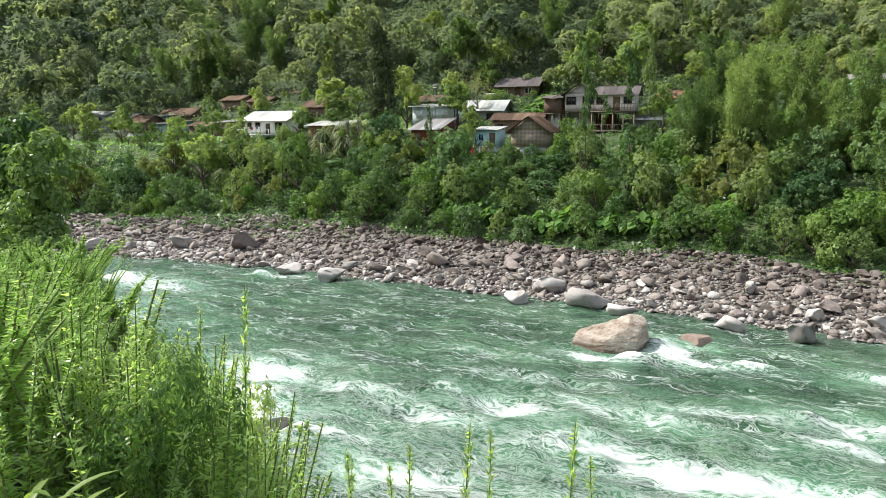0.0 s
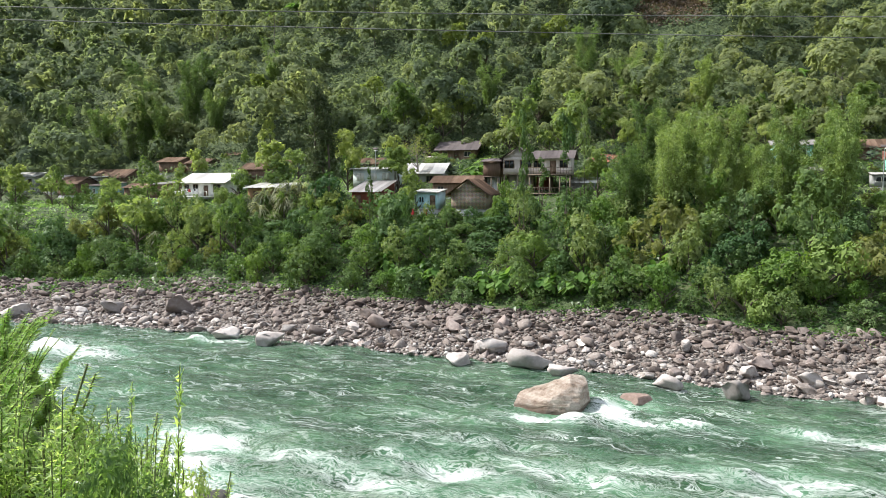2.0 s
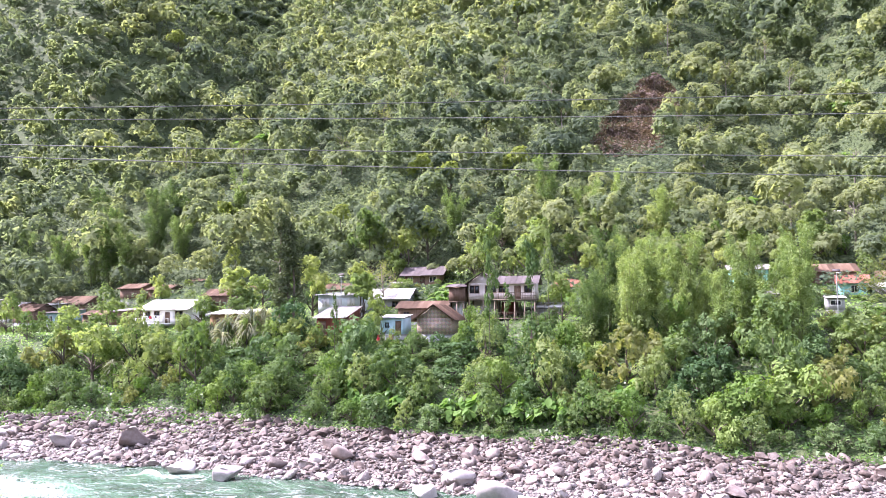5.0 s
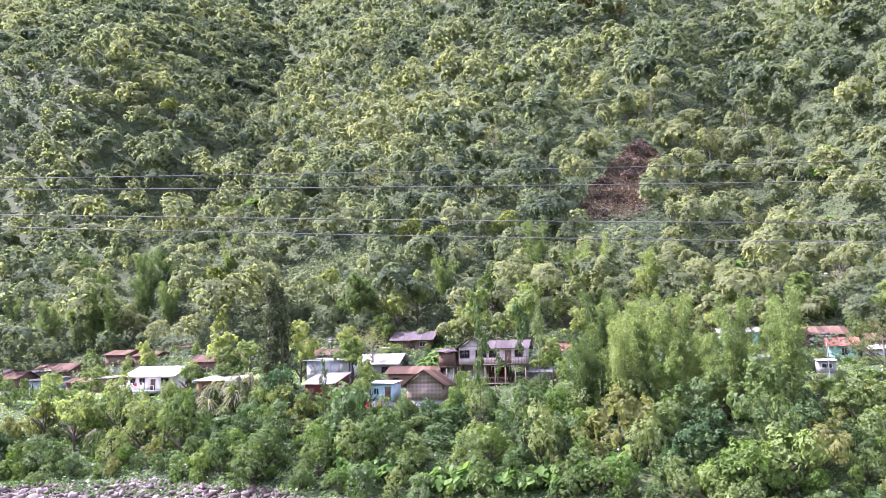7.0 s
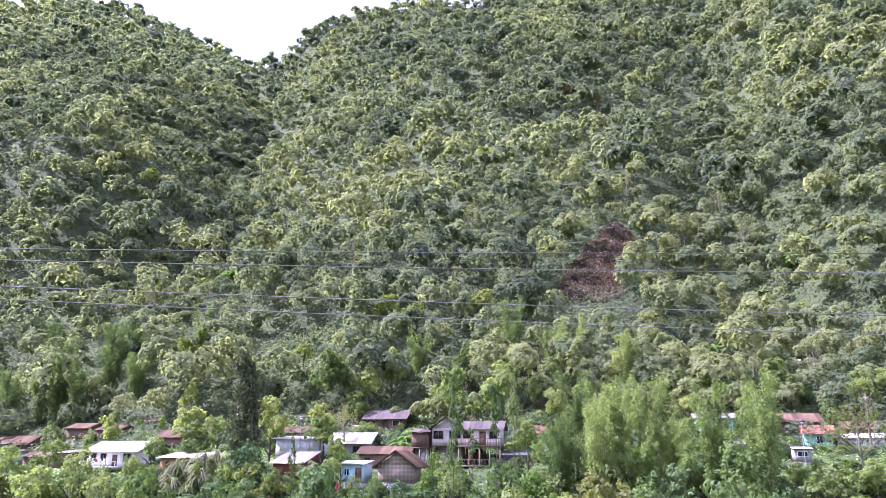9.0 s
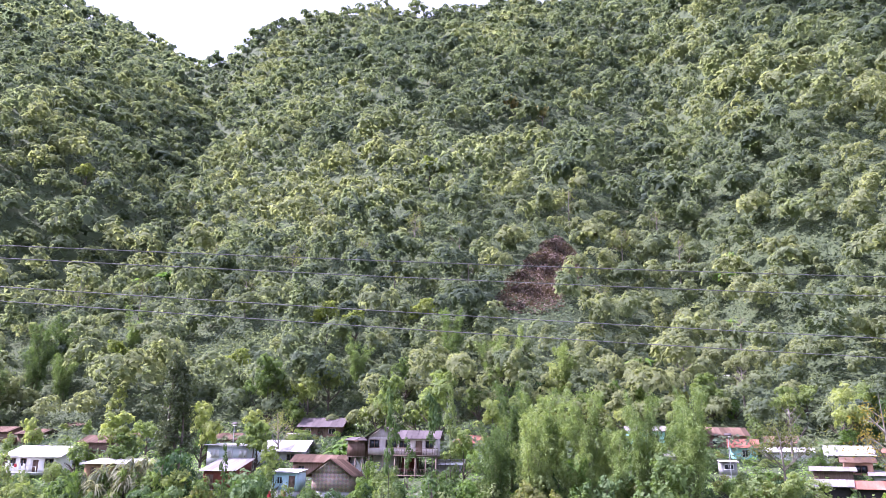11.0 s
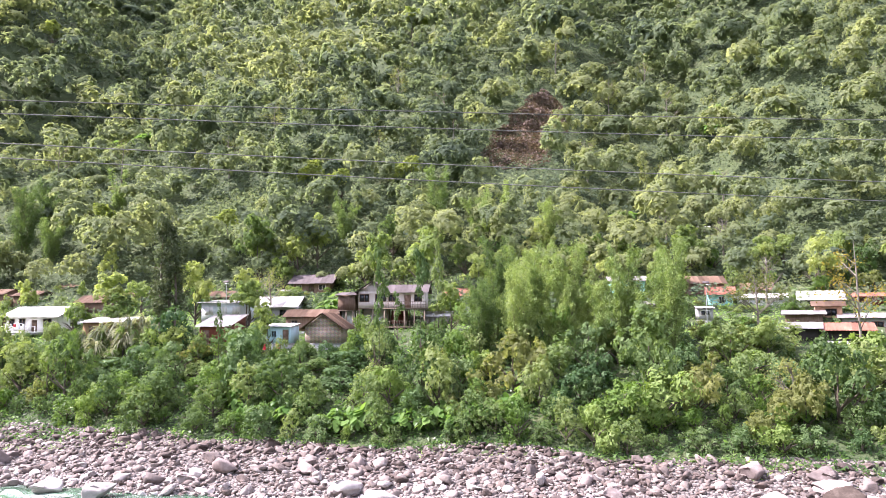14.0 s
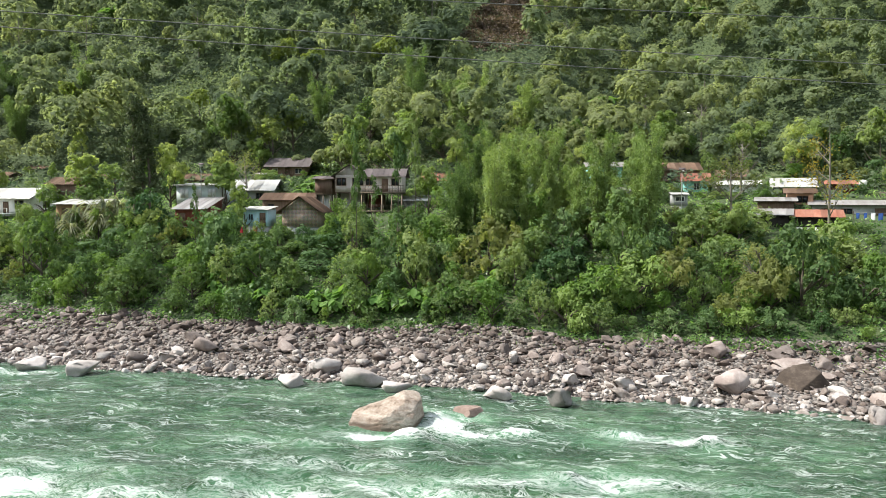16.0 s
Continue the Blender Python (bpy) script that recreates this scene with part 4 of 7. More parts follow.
def sheet_mesh(mat):
    """A corrugated roofing sheet 0.92 m wide and 1 m long, with thickness."""
    xs = np.linspace(0, 0.92, 13)
    zs = 0.025 * np.cos(xs / 0.92 * 2 * math.pi * 6)
    top = [(x, y, z) for y in (0, 1) for x, z in zip(xs, zs)]
    low = [(x, y, z - 0.02) for y in (0, 1) for x, z in zip(xs, zs)]
    F = [(i, i + 1, i + 14, i + 13) for i in range(12)] + [(26 + i + 13, 26 + i + 14, 26 + i + 1, 26 + i) for i in range(12)]
    F += [(26 + i, 27 + i, i + 1, i) for i in range(12)] + [(13 + i, 14 + i, 40 + i, 39 + i) for i in range(12)]
    me = raw_mesh("roof_sheet", np.array(top + low), np.array(F))
    me.materials.append(mat)
    return me


SHEETS = {}


def roof_slope(parent, mat, origin, across, down, length, width):
    """Corrugated sheets side by side over one slope: from a ridge corner, along the ridge and down the slope."""
    if mat.name not in SHEETS:
        SHEETS[mat.name] = sheet_mesh(mat)
    a, d = Vector(across).normalized(), Vector(down).normalized()
    n = a.cross(d)
    if n.z < 0:
        n = -n
    count = max(1, round(width / 0.86))
    pitch = width / count
    for i in range(count):
        ob = new("roof_sheet", SHEETS[mat.name])
        ob.parent = parent
        p = Vector(origin) + a * (i * pitch) + n * (0.05 + 0.012 * (i % 2))
        m = Matrix((a, d, n)).transposed().to_4x4()
        m.translation = p - d * 0.02
        jag = length + 0.02 + rng.uniform(-0.06, 0.10)
        ob.matrix_local = m @ Matrix.Diagonal((pitch / 0.92 * 1.03, jag, 1, 1))


def window(parent, x, z, w, h, y, frame_mat):
    b = 0.07
    v, f = join([box(x, y, z + h / 2 - b / 2, w, 0.2, b), box(x, y, z - h / 2 + b / 2, w, 0.2, b), box(x - w / 2 + b / 2, y, z, b, 0.2, h - 2 * b),
                 box(x + w / 2 - b / 2, y, z, b, 0.2, h - 2 * b), box(x, y, z, b * 0.8, 0.14, h - 2 * b)])
    fr = add_part("window", v, f, frame_mat, parent)
    for k in (-1, 1):
        v, f = box(x + k * (w / 4 - b / 4), y + 0.03, z, w / 2 - 1.4 * b, 0.02, h - 2 * b)
        add_part("pane", v, f, M_GLASS, fr)


def house(x, y, z, w, d, h, yaw=-24, roof="gx", rise=1.0, eave=0.5, wall=None, roofing=None, wins=(), doors=(), side=(), trim=None, label="", stilts=False, name="house", lower=None):
    """A village house: pierced walls, a roof of single sheets, windows, doors, a plinth or posts down to the ground."""
    wall, roofing, trim = wall or M_PLANK, roofing or M_RUST, trim or M_WOOD
    base = new(name)
    base.matrix_world = pose(x, y, z, 0, 0, yaw)
    tagged(base, label, "house", "houses of the village")
    front = [(a - ww / 2, a + ww / 2, c - hh / 2, c + hh / 2) for a, c, ww, hh in wins] + [(a - ww / 2, a + ww / 2, 0.0, hh) for a, ww, hh in doors]
    v, f = pierced(w, h, front)
    add_part("wall", v + (0, -d / 2 + 0.07, 0), f, wall, base)
    v, f = box(0, d / 2 - 0.07, h / 2, w, 0.14, h)
    add_part("wall", v, f, wall, base)
    gables = []
    for k in (-1, 1):
        sv, sf = pierced(d - 0.28, h, [(a - ww / 2, a + ww / 2, c - hh / 2, c + hh / 2) for a, c, ww, hh in side])
        sv = np.stack([-sv[:, 1] + k * (w / 2 - 0.07), sv[:, 0], sv[:, 2]], 1)
        add_part("wall", sv, sf, wall, base)
    if roof == "gy":
        for yy in (-d / 2 + 0.07, d / 2 - 0.07):
            g = np.array([(-w / 2, yy - .07, h), (w / 2, yy - .07, h), (0.02, yy - .07, h + rise), (-0.02, yy - .07, h + rise),
                          (-w / 2, yy + .07, h), (w / 2, yy + .07, h), (0.02, yy + .07, h + rise), (-0.02, yy + .07, h + rise)])
            gables.append((g, np.array([(0, 1, 2, 3), (7, 6, 5, 4), (0, 4, 5, 1), (1, 5, 6, 2), (2, 6, 7, 3), (3, 7, 4, 0)])))
    if roof == "gx":
        for xx in (-w / 2 + 0.07, w / 2 - 0.07):
            g = np.array([(xx - .07, -d / 2, h), (xx - .07, d / 2, h), (xx - .07, 0.02, h + rise), (xx - .07, -0.02, h + rise),
                          (xx + .07, -d / 2, h), (xx + .07, d / 2, h), (xx + .07, 0.02, h + rise), (xx + .07, -0.02, h + rise)])
            gables.append((g, np.array([(3, 2, 1, 0), (4, 5, 6, 7), (1, 5, 4, 0), (2, 6, 5, 1), (3, 7, 6, 2), (0, 4, 7, 3)])))
    if roof == "shed":
        for xx in (-w / 2 + 0.07, w / 2 - 0.07):
            g = np.array([(xx - .07, -d / 2, h), (xx - .07, d / 2, h), (xx - .07, d / 2, h + rise), (xx - .07, -d / 2, h + .02),
                          (xx + .07, -d / 2, h), (xx + .07, d / 2, h), (xx + .07, d / 2, h + rise), (xx + .07, -d / 2, h + .02)])
            gables.append((g, np.array([(3, 2, 1, 0), (4, 5, 6, 7), (1, 5, 4, 0), (2, 6, 5, 1), (3, 7, 6, 2), (0, 4, 7, 3)])))
        gables.append(box(0, d / 2 - 0.07, h + rise / 2, w - 0.3, 0.14, rise))
    for v, f in gables:
        add_part("gable", v, f, wall, base)
    # roof: battens below, the sheets on them
    e = eave
    if roof == "gx":
        sl = math.hypot(d / 2, rise)
        k = (sl + e) / sl
        v, f = join([box(0, 0, h + rise + 0.0, w + 2 * e, 0.12, 0.1)] + [box(0, yy * d / 2, h + rise * (1 - abs(yy)) - 0.02, w + 1.8 * e, 0.09, 0.08) for yy in (-1.0, -.5, .5, 1.0)])
        rf = add_part("roof", v, f, M_WOOD, base)
        roof_slope(rf, roofing, (-w / 2 - e, 0, h + rise + 0.05), (1, 0, 0), (0, -d / 2, -rise), sl * k, w + 2 * e)
        roof_slope(rf, roofing, (-w / 2 - e, 0, h + rise + 0.05), (1, 0, 0), (0, d / 2, -rise), sl * k, w + 2 * e)
    elif roof == "gy":
        sl = math.hypot(w / 2, rise)
        k = (sl + e) / sl
        v, f = join([box(0, 0, h + rise, 0.12, d + 2 * e, 0.1)] + [box(xx * w / 2, 0, h + rise * (1 - abs(xx)) - 0.02, 0.09, d + 1.8 * e, 0.08) for xx in (-1.0, -.5, .5, 1.0)])
        rf = add_part("roof", v, f, M_WOOD, base)
        roof_slope(rf, roofing, (0, -d / 2 - e, h + rise + 0.05), (0, 1, 0), (-w / 2, 0, -rise), sl * k, d + 2 * e)
        roof_slope(rf, roofing, (0, -d / 2 - e, h + rise + 0.05), (0, 1, 0), (w / 2, 0, -rise), sl * k, d + 2 * e)
    else:
        sl = math.hypot(d, rise)
        v, f = join([box(0, yy * d, h + rise * (yy + .5) - 0.02, w + 1.8 * e, 0.09, 0.08) for yy in (-.48, 0.0, .48)])
        rf = add_part("roof", v, f, M_WOOD, base)
        m = (sl + e) / sl
        roof_slope(rf, roofing, (-w / 2 - e, d / 2 * 1.04, h + rise * 1.02 + 0.05), (1, 0, 0), (0, -d, -rise), sl * m + 0.1, w + 2 * e)
    for a, c, ww, hh in wins:
        window(base, a, c, ww, hh, -d / 2 + 0.05, trim)
    for a, ww, hh in doors:
        v, f = join([box(a, -d / 2 + 0.09, hh / 2, ww - 0.04, 0.05, hh - 0.02), box(a - ww / 4, -d / 2 + 0.06, hh * 0.7, ww * 0.34, 0.03, hh * 0.4), box(a + ww / 4, -d / 2 + 0.06, hh * 0.7, ww * 0.34, 0.03, hh * 0.4)])
        add_part("door", v, f, M_PLANK, base)
    v, f = box(0, 0, -0.06, w - 0.02, d - 0.02, 0.12)
    add_part("floor_slab", v, f, M_GREYWALL if not stilts else M_WOOD, base)
    # down to the ground
    m = base.matrix_world
    feet = [m @ Vector((a * (w / 2 - 0.2), b * (d / 2 - 0.2), 0)) for a in (-1, 1) for b in (-1, 1)]
    drop = max(0.3, max(z - float(land(p.x, p.y)) for p in feet) + 0.3)
    if stilts:
        for i in range(max(3, round(w / 1.8))):
            a = -w / 2 + 0.15 + i * (w - 0.3) / (max(3, round(w / 1.8)) - 1)
            for b in (-d / 2 + 0.15, 0, d / 2 - 0.15):
                v, f = box(a, b, -drop / 2 - 0.1, 0.16, 0.16, drop - 0.05)
                add_part("post", v, f, M_WOOD, base)
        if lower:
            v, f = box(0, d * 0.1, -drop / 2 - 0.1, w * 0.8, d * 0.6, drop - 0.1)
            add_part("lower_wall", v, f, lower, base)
    else:
        v, f = box(0, 0, -drop / 2 - 0.12, w - 0.1, d - 0.1, drop)
        add_part("plinth", v, f, M_GREYWALL, base)
    return base


rng = np.random.default_rng(31)
HOUSE_SPOTS = []


def homestead(x, y, top, w, d=6.0, h=2.5, yaw=-24, **kw):
    """A house given by the middle of its front and the height of its eaves."""
    a = radians(yaw)
    HOUSE_SPOTS.append((x - math.sin(a) * d / 2, y + math.cos(a) * d / 2, max(w, d) / 2 + 0.6, x, y))
    return house(x - math.sin(a) * d / 2, y + math.cos(a) * d / 2, top - h, w, d, h, yaw, **kw)


W2 = lambda w: ((-w / 4, 1.45, 1.1, 1.0), (w / 4, 1.45, 1.1, 1.0))
homestead(-82.5, 181.3, 18.9, 6.6, roof="gx", rise=0.9, wall=M_GREYWALL, roofing=M_TIN, wins=W2(6.6), label="low grey house with pale tin roof")
homestead(-74.0, 176.0, 18.3, 6.0, roof="gx", rise=0.8, wall=M_PLANK, roofing=M_GREYTIN, label="low plank house under grey tin roof")
homestead(-68.3, 169.6, 17.2, 5.6, roof="gx", rise=1.4, wall=M_PLANK, roofing=M_RUST, wins=((0.6, 1.4, 1.2, 1.0),), label="brown plank house with rusted tin roof")
homestead(-62.5, 177.4, 18.7, 9.6, d=7, roof="gx", rise=1.7, wall=M_PLANK, roofing=M_RUST, wins=W2(9.6), label="long plank house with rusty brown roof")
homestead(-66.5, 172.5, 18.2, 4.4, roof="shed", rise=0.6, wall=M_GREYWALL, roofing=M_TIN, label="small lean-to shed with pale tin roof")
homestead(-59.1, 161.9, 16.7, 4.4, roof="shed", rise=0.7, wall=M_BLUE, roofing=M_DARKROOF, wins=((-1.1, 1.4, 0.8, 1.1), (0.9, 1.4, 1.0, 1.1)), trim=M_WHITE, label="small blue house with white window frames")
homestead(-50.5, 158.0, 16.3, 5.2, roof="gx", rise=0.8, wall=M_PLANK, roofing=M_RUST, label="brown shack under a rusted roof")
homestead(-42.5, 146.0, 16.9, 3.2, roof="shed", rise=0.5, wall=M_PLANK, roofing=M_GREYTIN, label="small plank shed with grey tin roof")
white = homestead(-31.9, 137.3, 17.4, 9.6, d=7.0, h=2.7, yaw=-28, roof="gx", rise=1.45, eave=0.8, wall=M_WHITE, roofing=M_TIN, trim=M_PLANK,
                  wins=((-3.8, 1.6, 1.1, 1.2), (-1.8, 1.6, 1.2, 1.2), (3.0, 1.5, 1.6, 1.4)), doors=((0.5, 1.1, 2.0),), side=((0.5, 1.5, 1.8, 1.1),), label="white plastered house with bright tin roof and terrace")
v, f = join([box(-1.0, -5.3, 0.05, 8.6, 2.4, 0.16)] + [box(-5.2 + 1.4 * k, -6.4, 0.5, 0.08, 0.08, 0.9) for k in range(7)] + [box(-1.0, -6.4, 0.95, 8.5, 0.08, 0.08)])
add_part("terrace", v, f, M_WHITE, white)
v, f = join([box(-4.6, -4.9, -1.6, 2.6, 1.8, 3.2)])
add_part("retaining_wall", v, f, M_GREYWALL, white)
homestead(-25.1, 148.8, 19.9, 5.6, roof="gx", rise=1.2, wall=M_PLANK, roofing=M_RUST, label="plank house with faded rusty tin roof")
homestead(-21.5, 152.0, 20.6, 6.0, roof="gx", rise=1.2, wall=M_PLANK, roofing=M_RUST, label="plank house with dark rusty roof")
homestead(-33.5, 172.2, 23.6, 4.4, roof="gx", rise=1.0, wall=M_PINKISH, roofing=M_RUST, doors=((1.2, 0.9, 1.9),), label="small pale hut with rusted roof on the slope")
homestead(-40.5, 168.0, 21.6, 5.0, roof="gx", rise=1.0, wall=M_PLANK, roofing=M_RUST, label="brown plank hut half hidden by shrubs")
homestead(-47.5, 172.0, 22.0, 5.0, roof="gx", rise=1.0, wall=M_PLANK, roofing=M_RUST, label="brown plank hut under trees")
homestead(-18.6, 121.9, 16.3, 6.8, d=4.6, h=2.4, roof="shed", rise=0.7, wall=M_ORANGEWALL, roofing=M_TIN, wins=((2.2, 1.3, 1.2, 0.9),), doors=((-2.0, 0.9, 1.9),), stilts=True, label="orange board house on posts with pale roof")
# its lower wall is a near-black block for the shade between the posts
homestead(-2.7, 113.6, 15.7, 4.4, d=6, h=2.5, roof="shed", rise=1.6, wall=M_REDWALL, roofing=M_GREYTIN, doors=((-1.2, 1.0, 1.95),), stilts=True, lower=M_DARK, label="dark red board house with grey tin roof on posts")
pale = homestead(-1.6, 125.1, 19.3, 7.4, d=5, h=2.7, roof="shed", rise=0.4, wall=M_PALEBLUE, roofing=M_TIN, label="pale blue-white house with closed white shutters")
for k in range(3):
    v, f = join([box(-2.4 + 2.3 * k + 0.34 * q, -2.53, 1.45, 0.64, 0.05, 1.3) for q in (-1, 1)])
    add_part("shutter", v, f, M_WHITE, pale, "closed white painted shutter")
homestead(5.6, 128.2, 18.9, 8.6, d=6.5, h=2.6, yaw=-20, roof="gx", rise=1.5, eave=0.8, wall=M_GREYWALL, roofing=M_TIN, wins=((-2.6, 1.4, 1.2, 1.1), (2.4, 1.4, 1.2, 1.1)), label="grey house with wide bright tin roof")
homestead(-2.2, 146.8, 20.9, 5.8, roof="gx", rise=1.1, wall=M_PLANK, roofing=M_RUST, label="plank house with rusty roof behind a lamp pole")
homestead(6.1, 108.2, 15.6, 3.5, d=3.5, h=2.3, roof="shed", rise=0.4, eave=0.35, wall=M_BLUE, roofing=M_TIN, doors=((1.0, 0.9, 1.9),), wins=((-0.7, 1.3, 0.8, 0.9),), trim=M_BLUE, label="pale blue tin shack beside the woven hut")
homestead(11.9, 105.2, 15.6, 5.0, d=7.5, h=2.3, yaw=-20, roof="gy", rise=1.8, eave=0.7, wall=M_WOVEN, roofing=M_RUST, label="woven bamboo hut with rusty gable roof")
homestead(11.0, 114.6, 17.1, 7.4, d=5, h=2.2, yaw=-22, roof="gx", rise=0.95, wall=M_PLANK, roofing=M_RUST, wins=((-2.4, 1.2, 1.0, 0.8),), label="long plank house with rusty brown roof")
up = homestead(13.9, 142.4, 23.6, 7.0, d=5.5, h=2.4, roof="gx", rise=1.45, eave=0.9, wall=M_PLANK, roofing=M_DARKROOF, wins=((-2.4, 1.35, 1.0, 1.0), (2.1, 1.35, 1.4, 1.0)), doors=((0.0, 1.0, 2.0),), trim=M_PINKISH, stilts=True, label="brown wooden house with dark roof above the village")
v, f = join([box(-4.6, -3.2, 0.5, 3.4, 0.08, 1.0), box(-4.6, -2.0, -0.05, 3.4, 2.4, 0.12)])
add_part("veranda", v, f, M_PINKISH, up)
# the tall house on posts: gabled wing, long wing with a balcony, open floors below
homestead(20.2, 112.6, 20.8, 4.4, d=6.5, h=2.5, yaw=-20, roof="gy", rise=1.5, eave=0.6, wall=M_PINKISH, roofing=M_DARKROOF, trim=M_PLANK,
          wins=((-1.3, 1.5, 1.5, 1.2), (1.2, 1.5, 1.7, 1.2)), stilts=True, lower=M_WHITE, label="gabled house wing with pale panels and dark frames")
tall = homestead(24.9, 111.0, 20.7, 5.8, d=5.5, h=2.4, yaw=-20, roof="gx", rise=1.1, eave=0.6, wall=M_PINKISH, roofing=M_DARKROOF, trim=M_PLANK,
                 wins=((-2.0, 1.45, 1.2, 1.1), (1.9, 1.45, 1.2, 1.1)), doors=((0.3, 1.0, 2.0),), stilts=True, label="tall house on posts with balcony and open floors")
for zz, sz in ((-0.12, 6.6), (-2.9, 6.4), (-5.3, 7.2)):
    v, f = box(0, -0.9, zz, sz, 6.6, 0.16)
    add_part("floor_deck", v, f, M_WOOD, tall)
v, f = join([box(0, -4.1, 0.95, 6.5, 0.07, 0.07), box(0, -4.1, 0.45, 6.5, 0.05, 0.05)] + [box(-3.2 + 0.4 * k, -4.1, 0.45, 0.05, 0.05, 0.95) for k in range(17)])
add_part("railing", v, f, M_WOOD, tall)
for k in range(5):
    v, f = box(-3.0 + 1.5 * k, -4.0, -2.9, 0.17, 0.17, 5.6)
    add_part("post", v, f, M_WOOD, tall)
v, f = join([box(-1.4, 0.6, -1.6, 2.2, 2.2, 2.4), box(1.9, 1.5, -4.2, 2.4, 2.2, 2.3)])
add_part("inner_room", v, f, M_REDWALL, tall)
v, f = join([box(-3.2 + 0.5 * k, -4.1, -2.4, 0.05, 0.05, 0.9) for k in range(14)] + [box(0, -4.1, -1.98, 6.4, 0.06, 0.06)])
add_part("railing", v, f, M_WOOD, tall)
homestead(16.3, 113.6, 20.2, 2.4, d=4, h=2.2, yaw=-20, roof="shed", rise=0.5, wall=M_PLANK, roofing=M_DARKROOF, stilts=True, lower=M_WHITE, label="dark plank lean-to beside the gabled wing")
homestead(36.6, 123.3, 20.5, 4.6, roof="gx", rise=1.3, wall=M_PINKISH, roofing=M_RED, label="pale house with red rusty roof behind bamboo")
homestead(29.6, 110.6, 17.0, 3.4, d=3.5, roof="shed", rise=0.7, wall=M_GREYWALL, roofing=M_TIN, label="small shed with pale tin roof")
homestead(62.1, 110.7, 22.7, 5.6, roof="gx", rise=0.8, wall=M_TURQ, roofing=M_GREYTIN, wins=W2(5.6), trim=M_WHITE, label="turquoise house half hidden behind bamboo")
homestead(59.5, 102.2, 18.6, 5.0, roof="shed", rise=0.6, wall=M_GREYWALL, roofing=M_GREYTIN, label="low grey shed behind bamboo")
homestead(73.1, 106.1, 22.2, 6.4, roof="gx", rise=1.2, wall=M_PLANK, roofing=M_RUST, wins=((-1.4, 1.4, 1.0, 0.9),), label="brown plank house with rusted roof")
homestead(71.2, 99.1, 20.2, 3.6, d=5, h=2.0, yaw=-34, roof="gx", rise=1.1, eave=0.45, wall=M_TURQ, roofing=M_RED, wins=((0.2, 1.1, 0.9, 1.1),), trim=M_WHITE, label="turquoise cottage with red and rust striped roof")
homestead(76.2, 96.3, 19.6, 6.6, d=4, h=2.2, yaw=-38, roof="gx", rise=0.55, wall=M_WHITE, roofing=M_TIN, label="low white house with pale tin roof")
homestead(83.4, 92.2, 19.3, 5.6, d=5, h=2.2, yaw=-38, roof="gx", rise=1.2, wall=M_WHITE, roofing=M_TIN, wins=W2(5.6), label="white house with broad pale tin roof")
homestead(78.3, 99.9, 21.0, 4.0, d=5, h=2.2, yaw=-38, roof="gx", rise=1.0, wall=M_PLANK, roofing=M_RUST, label="plank hut with rusty red roof")
homestead(89.0, 89.0, 19.6, 3.6, d=4, h=2.3, yaw=-38, roof="shed", rise=0.6, wall=M_REDWALL, roofing=M_RED, doors=((-0.6, 1.2, 1.9),), label="small dark house with red roof")
homestead(79.3, 86.4, 18.2, 3.4, d=4, h=2.2, yaw=-40, roof="gx", rise=0.6, wall=M_PEACH, roofing=M_RUST, wins=((0.3, 1.3, 1.5, 1.0),), trim=M_PLANK, label="small peach plastered house with dark window")
homestead(74.3, 85.4, 17.0, 4.6, d=4, h=2.0, yaw=-40, roof="shed", rise=0.5, wall=M_PLANK, roofing=M_GREYTIN, label="low shed under patched tin sheets")
long = homestead(83.7, 77.8, 16.5, 15.0, d=5.5, h=2.5, yaw=-42, roof="shed", rise=0.6, eave=0.6, wall=M_GREYWALL, roofing=M_GREYTIN,
                 wins=((-5.6, 1.6, 1.7, 0.9), (-3.4, 1.6, 1.4, 0.9)), doors=((0.8, 1.8, 2.1), (5.2, 1.2, 2.0)), trim=M_PLANK, label="long grey row house with dark doorways")
# open fronts of these two sheds are solid walls coloured as inner shade
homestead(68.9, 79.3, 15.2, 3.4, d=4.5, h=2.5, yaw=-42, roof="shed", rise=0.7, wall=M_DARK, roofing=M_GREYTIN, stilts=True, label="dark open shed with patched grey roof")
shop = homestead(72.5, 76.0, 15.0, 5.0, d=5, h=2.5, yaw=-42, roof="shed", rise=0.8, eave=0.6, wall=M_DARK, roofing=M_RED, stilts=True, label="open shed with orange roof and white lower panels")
for k in range(4):
    v, f = box(-1.85 + 1.24 * k, -2.56, 0.62, 1.16, 0.06, 1.2)
    add_part("panel", v, f, M_WHITE, shop, "white painted board panel")
homestead(63.8, 92.3, 17.9, 2.1, d=2.0, h=1.6, roof="shed", rise=0.25, eave=0.2, wall=M_GREYWALL, roofing=M_TIN, wins=((0.0, 1.0, 1.3, 0.7),), trim=M_WHITE, label="small grey block hut with a wide window")
homestead(90.0, 130.0, float(land(90.0, 130.0)) + 1.9, 2.2, d=2, h=1.7, yaw=-40, roof="gx", rise=0.4, eave=0.25, wall=M_PINKISH, roofing=M_TIN, label="small pale hut high on the hillside")


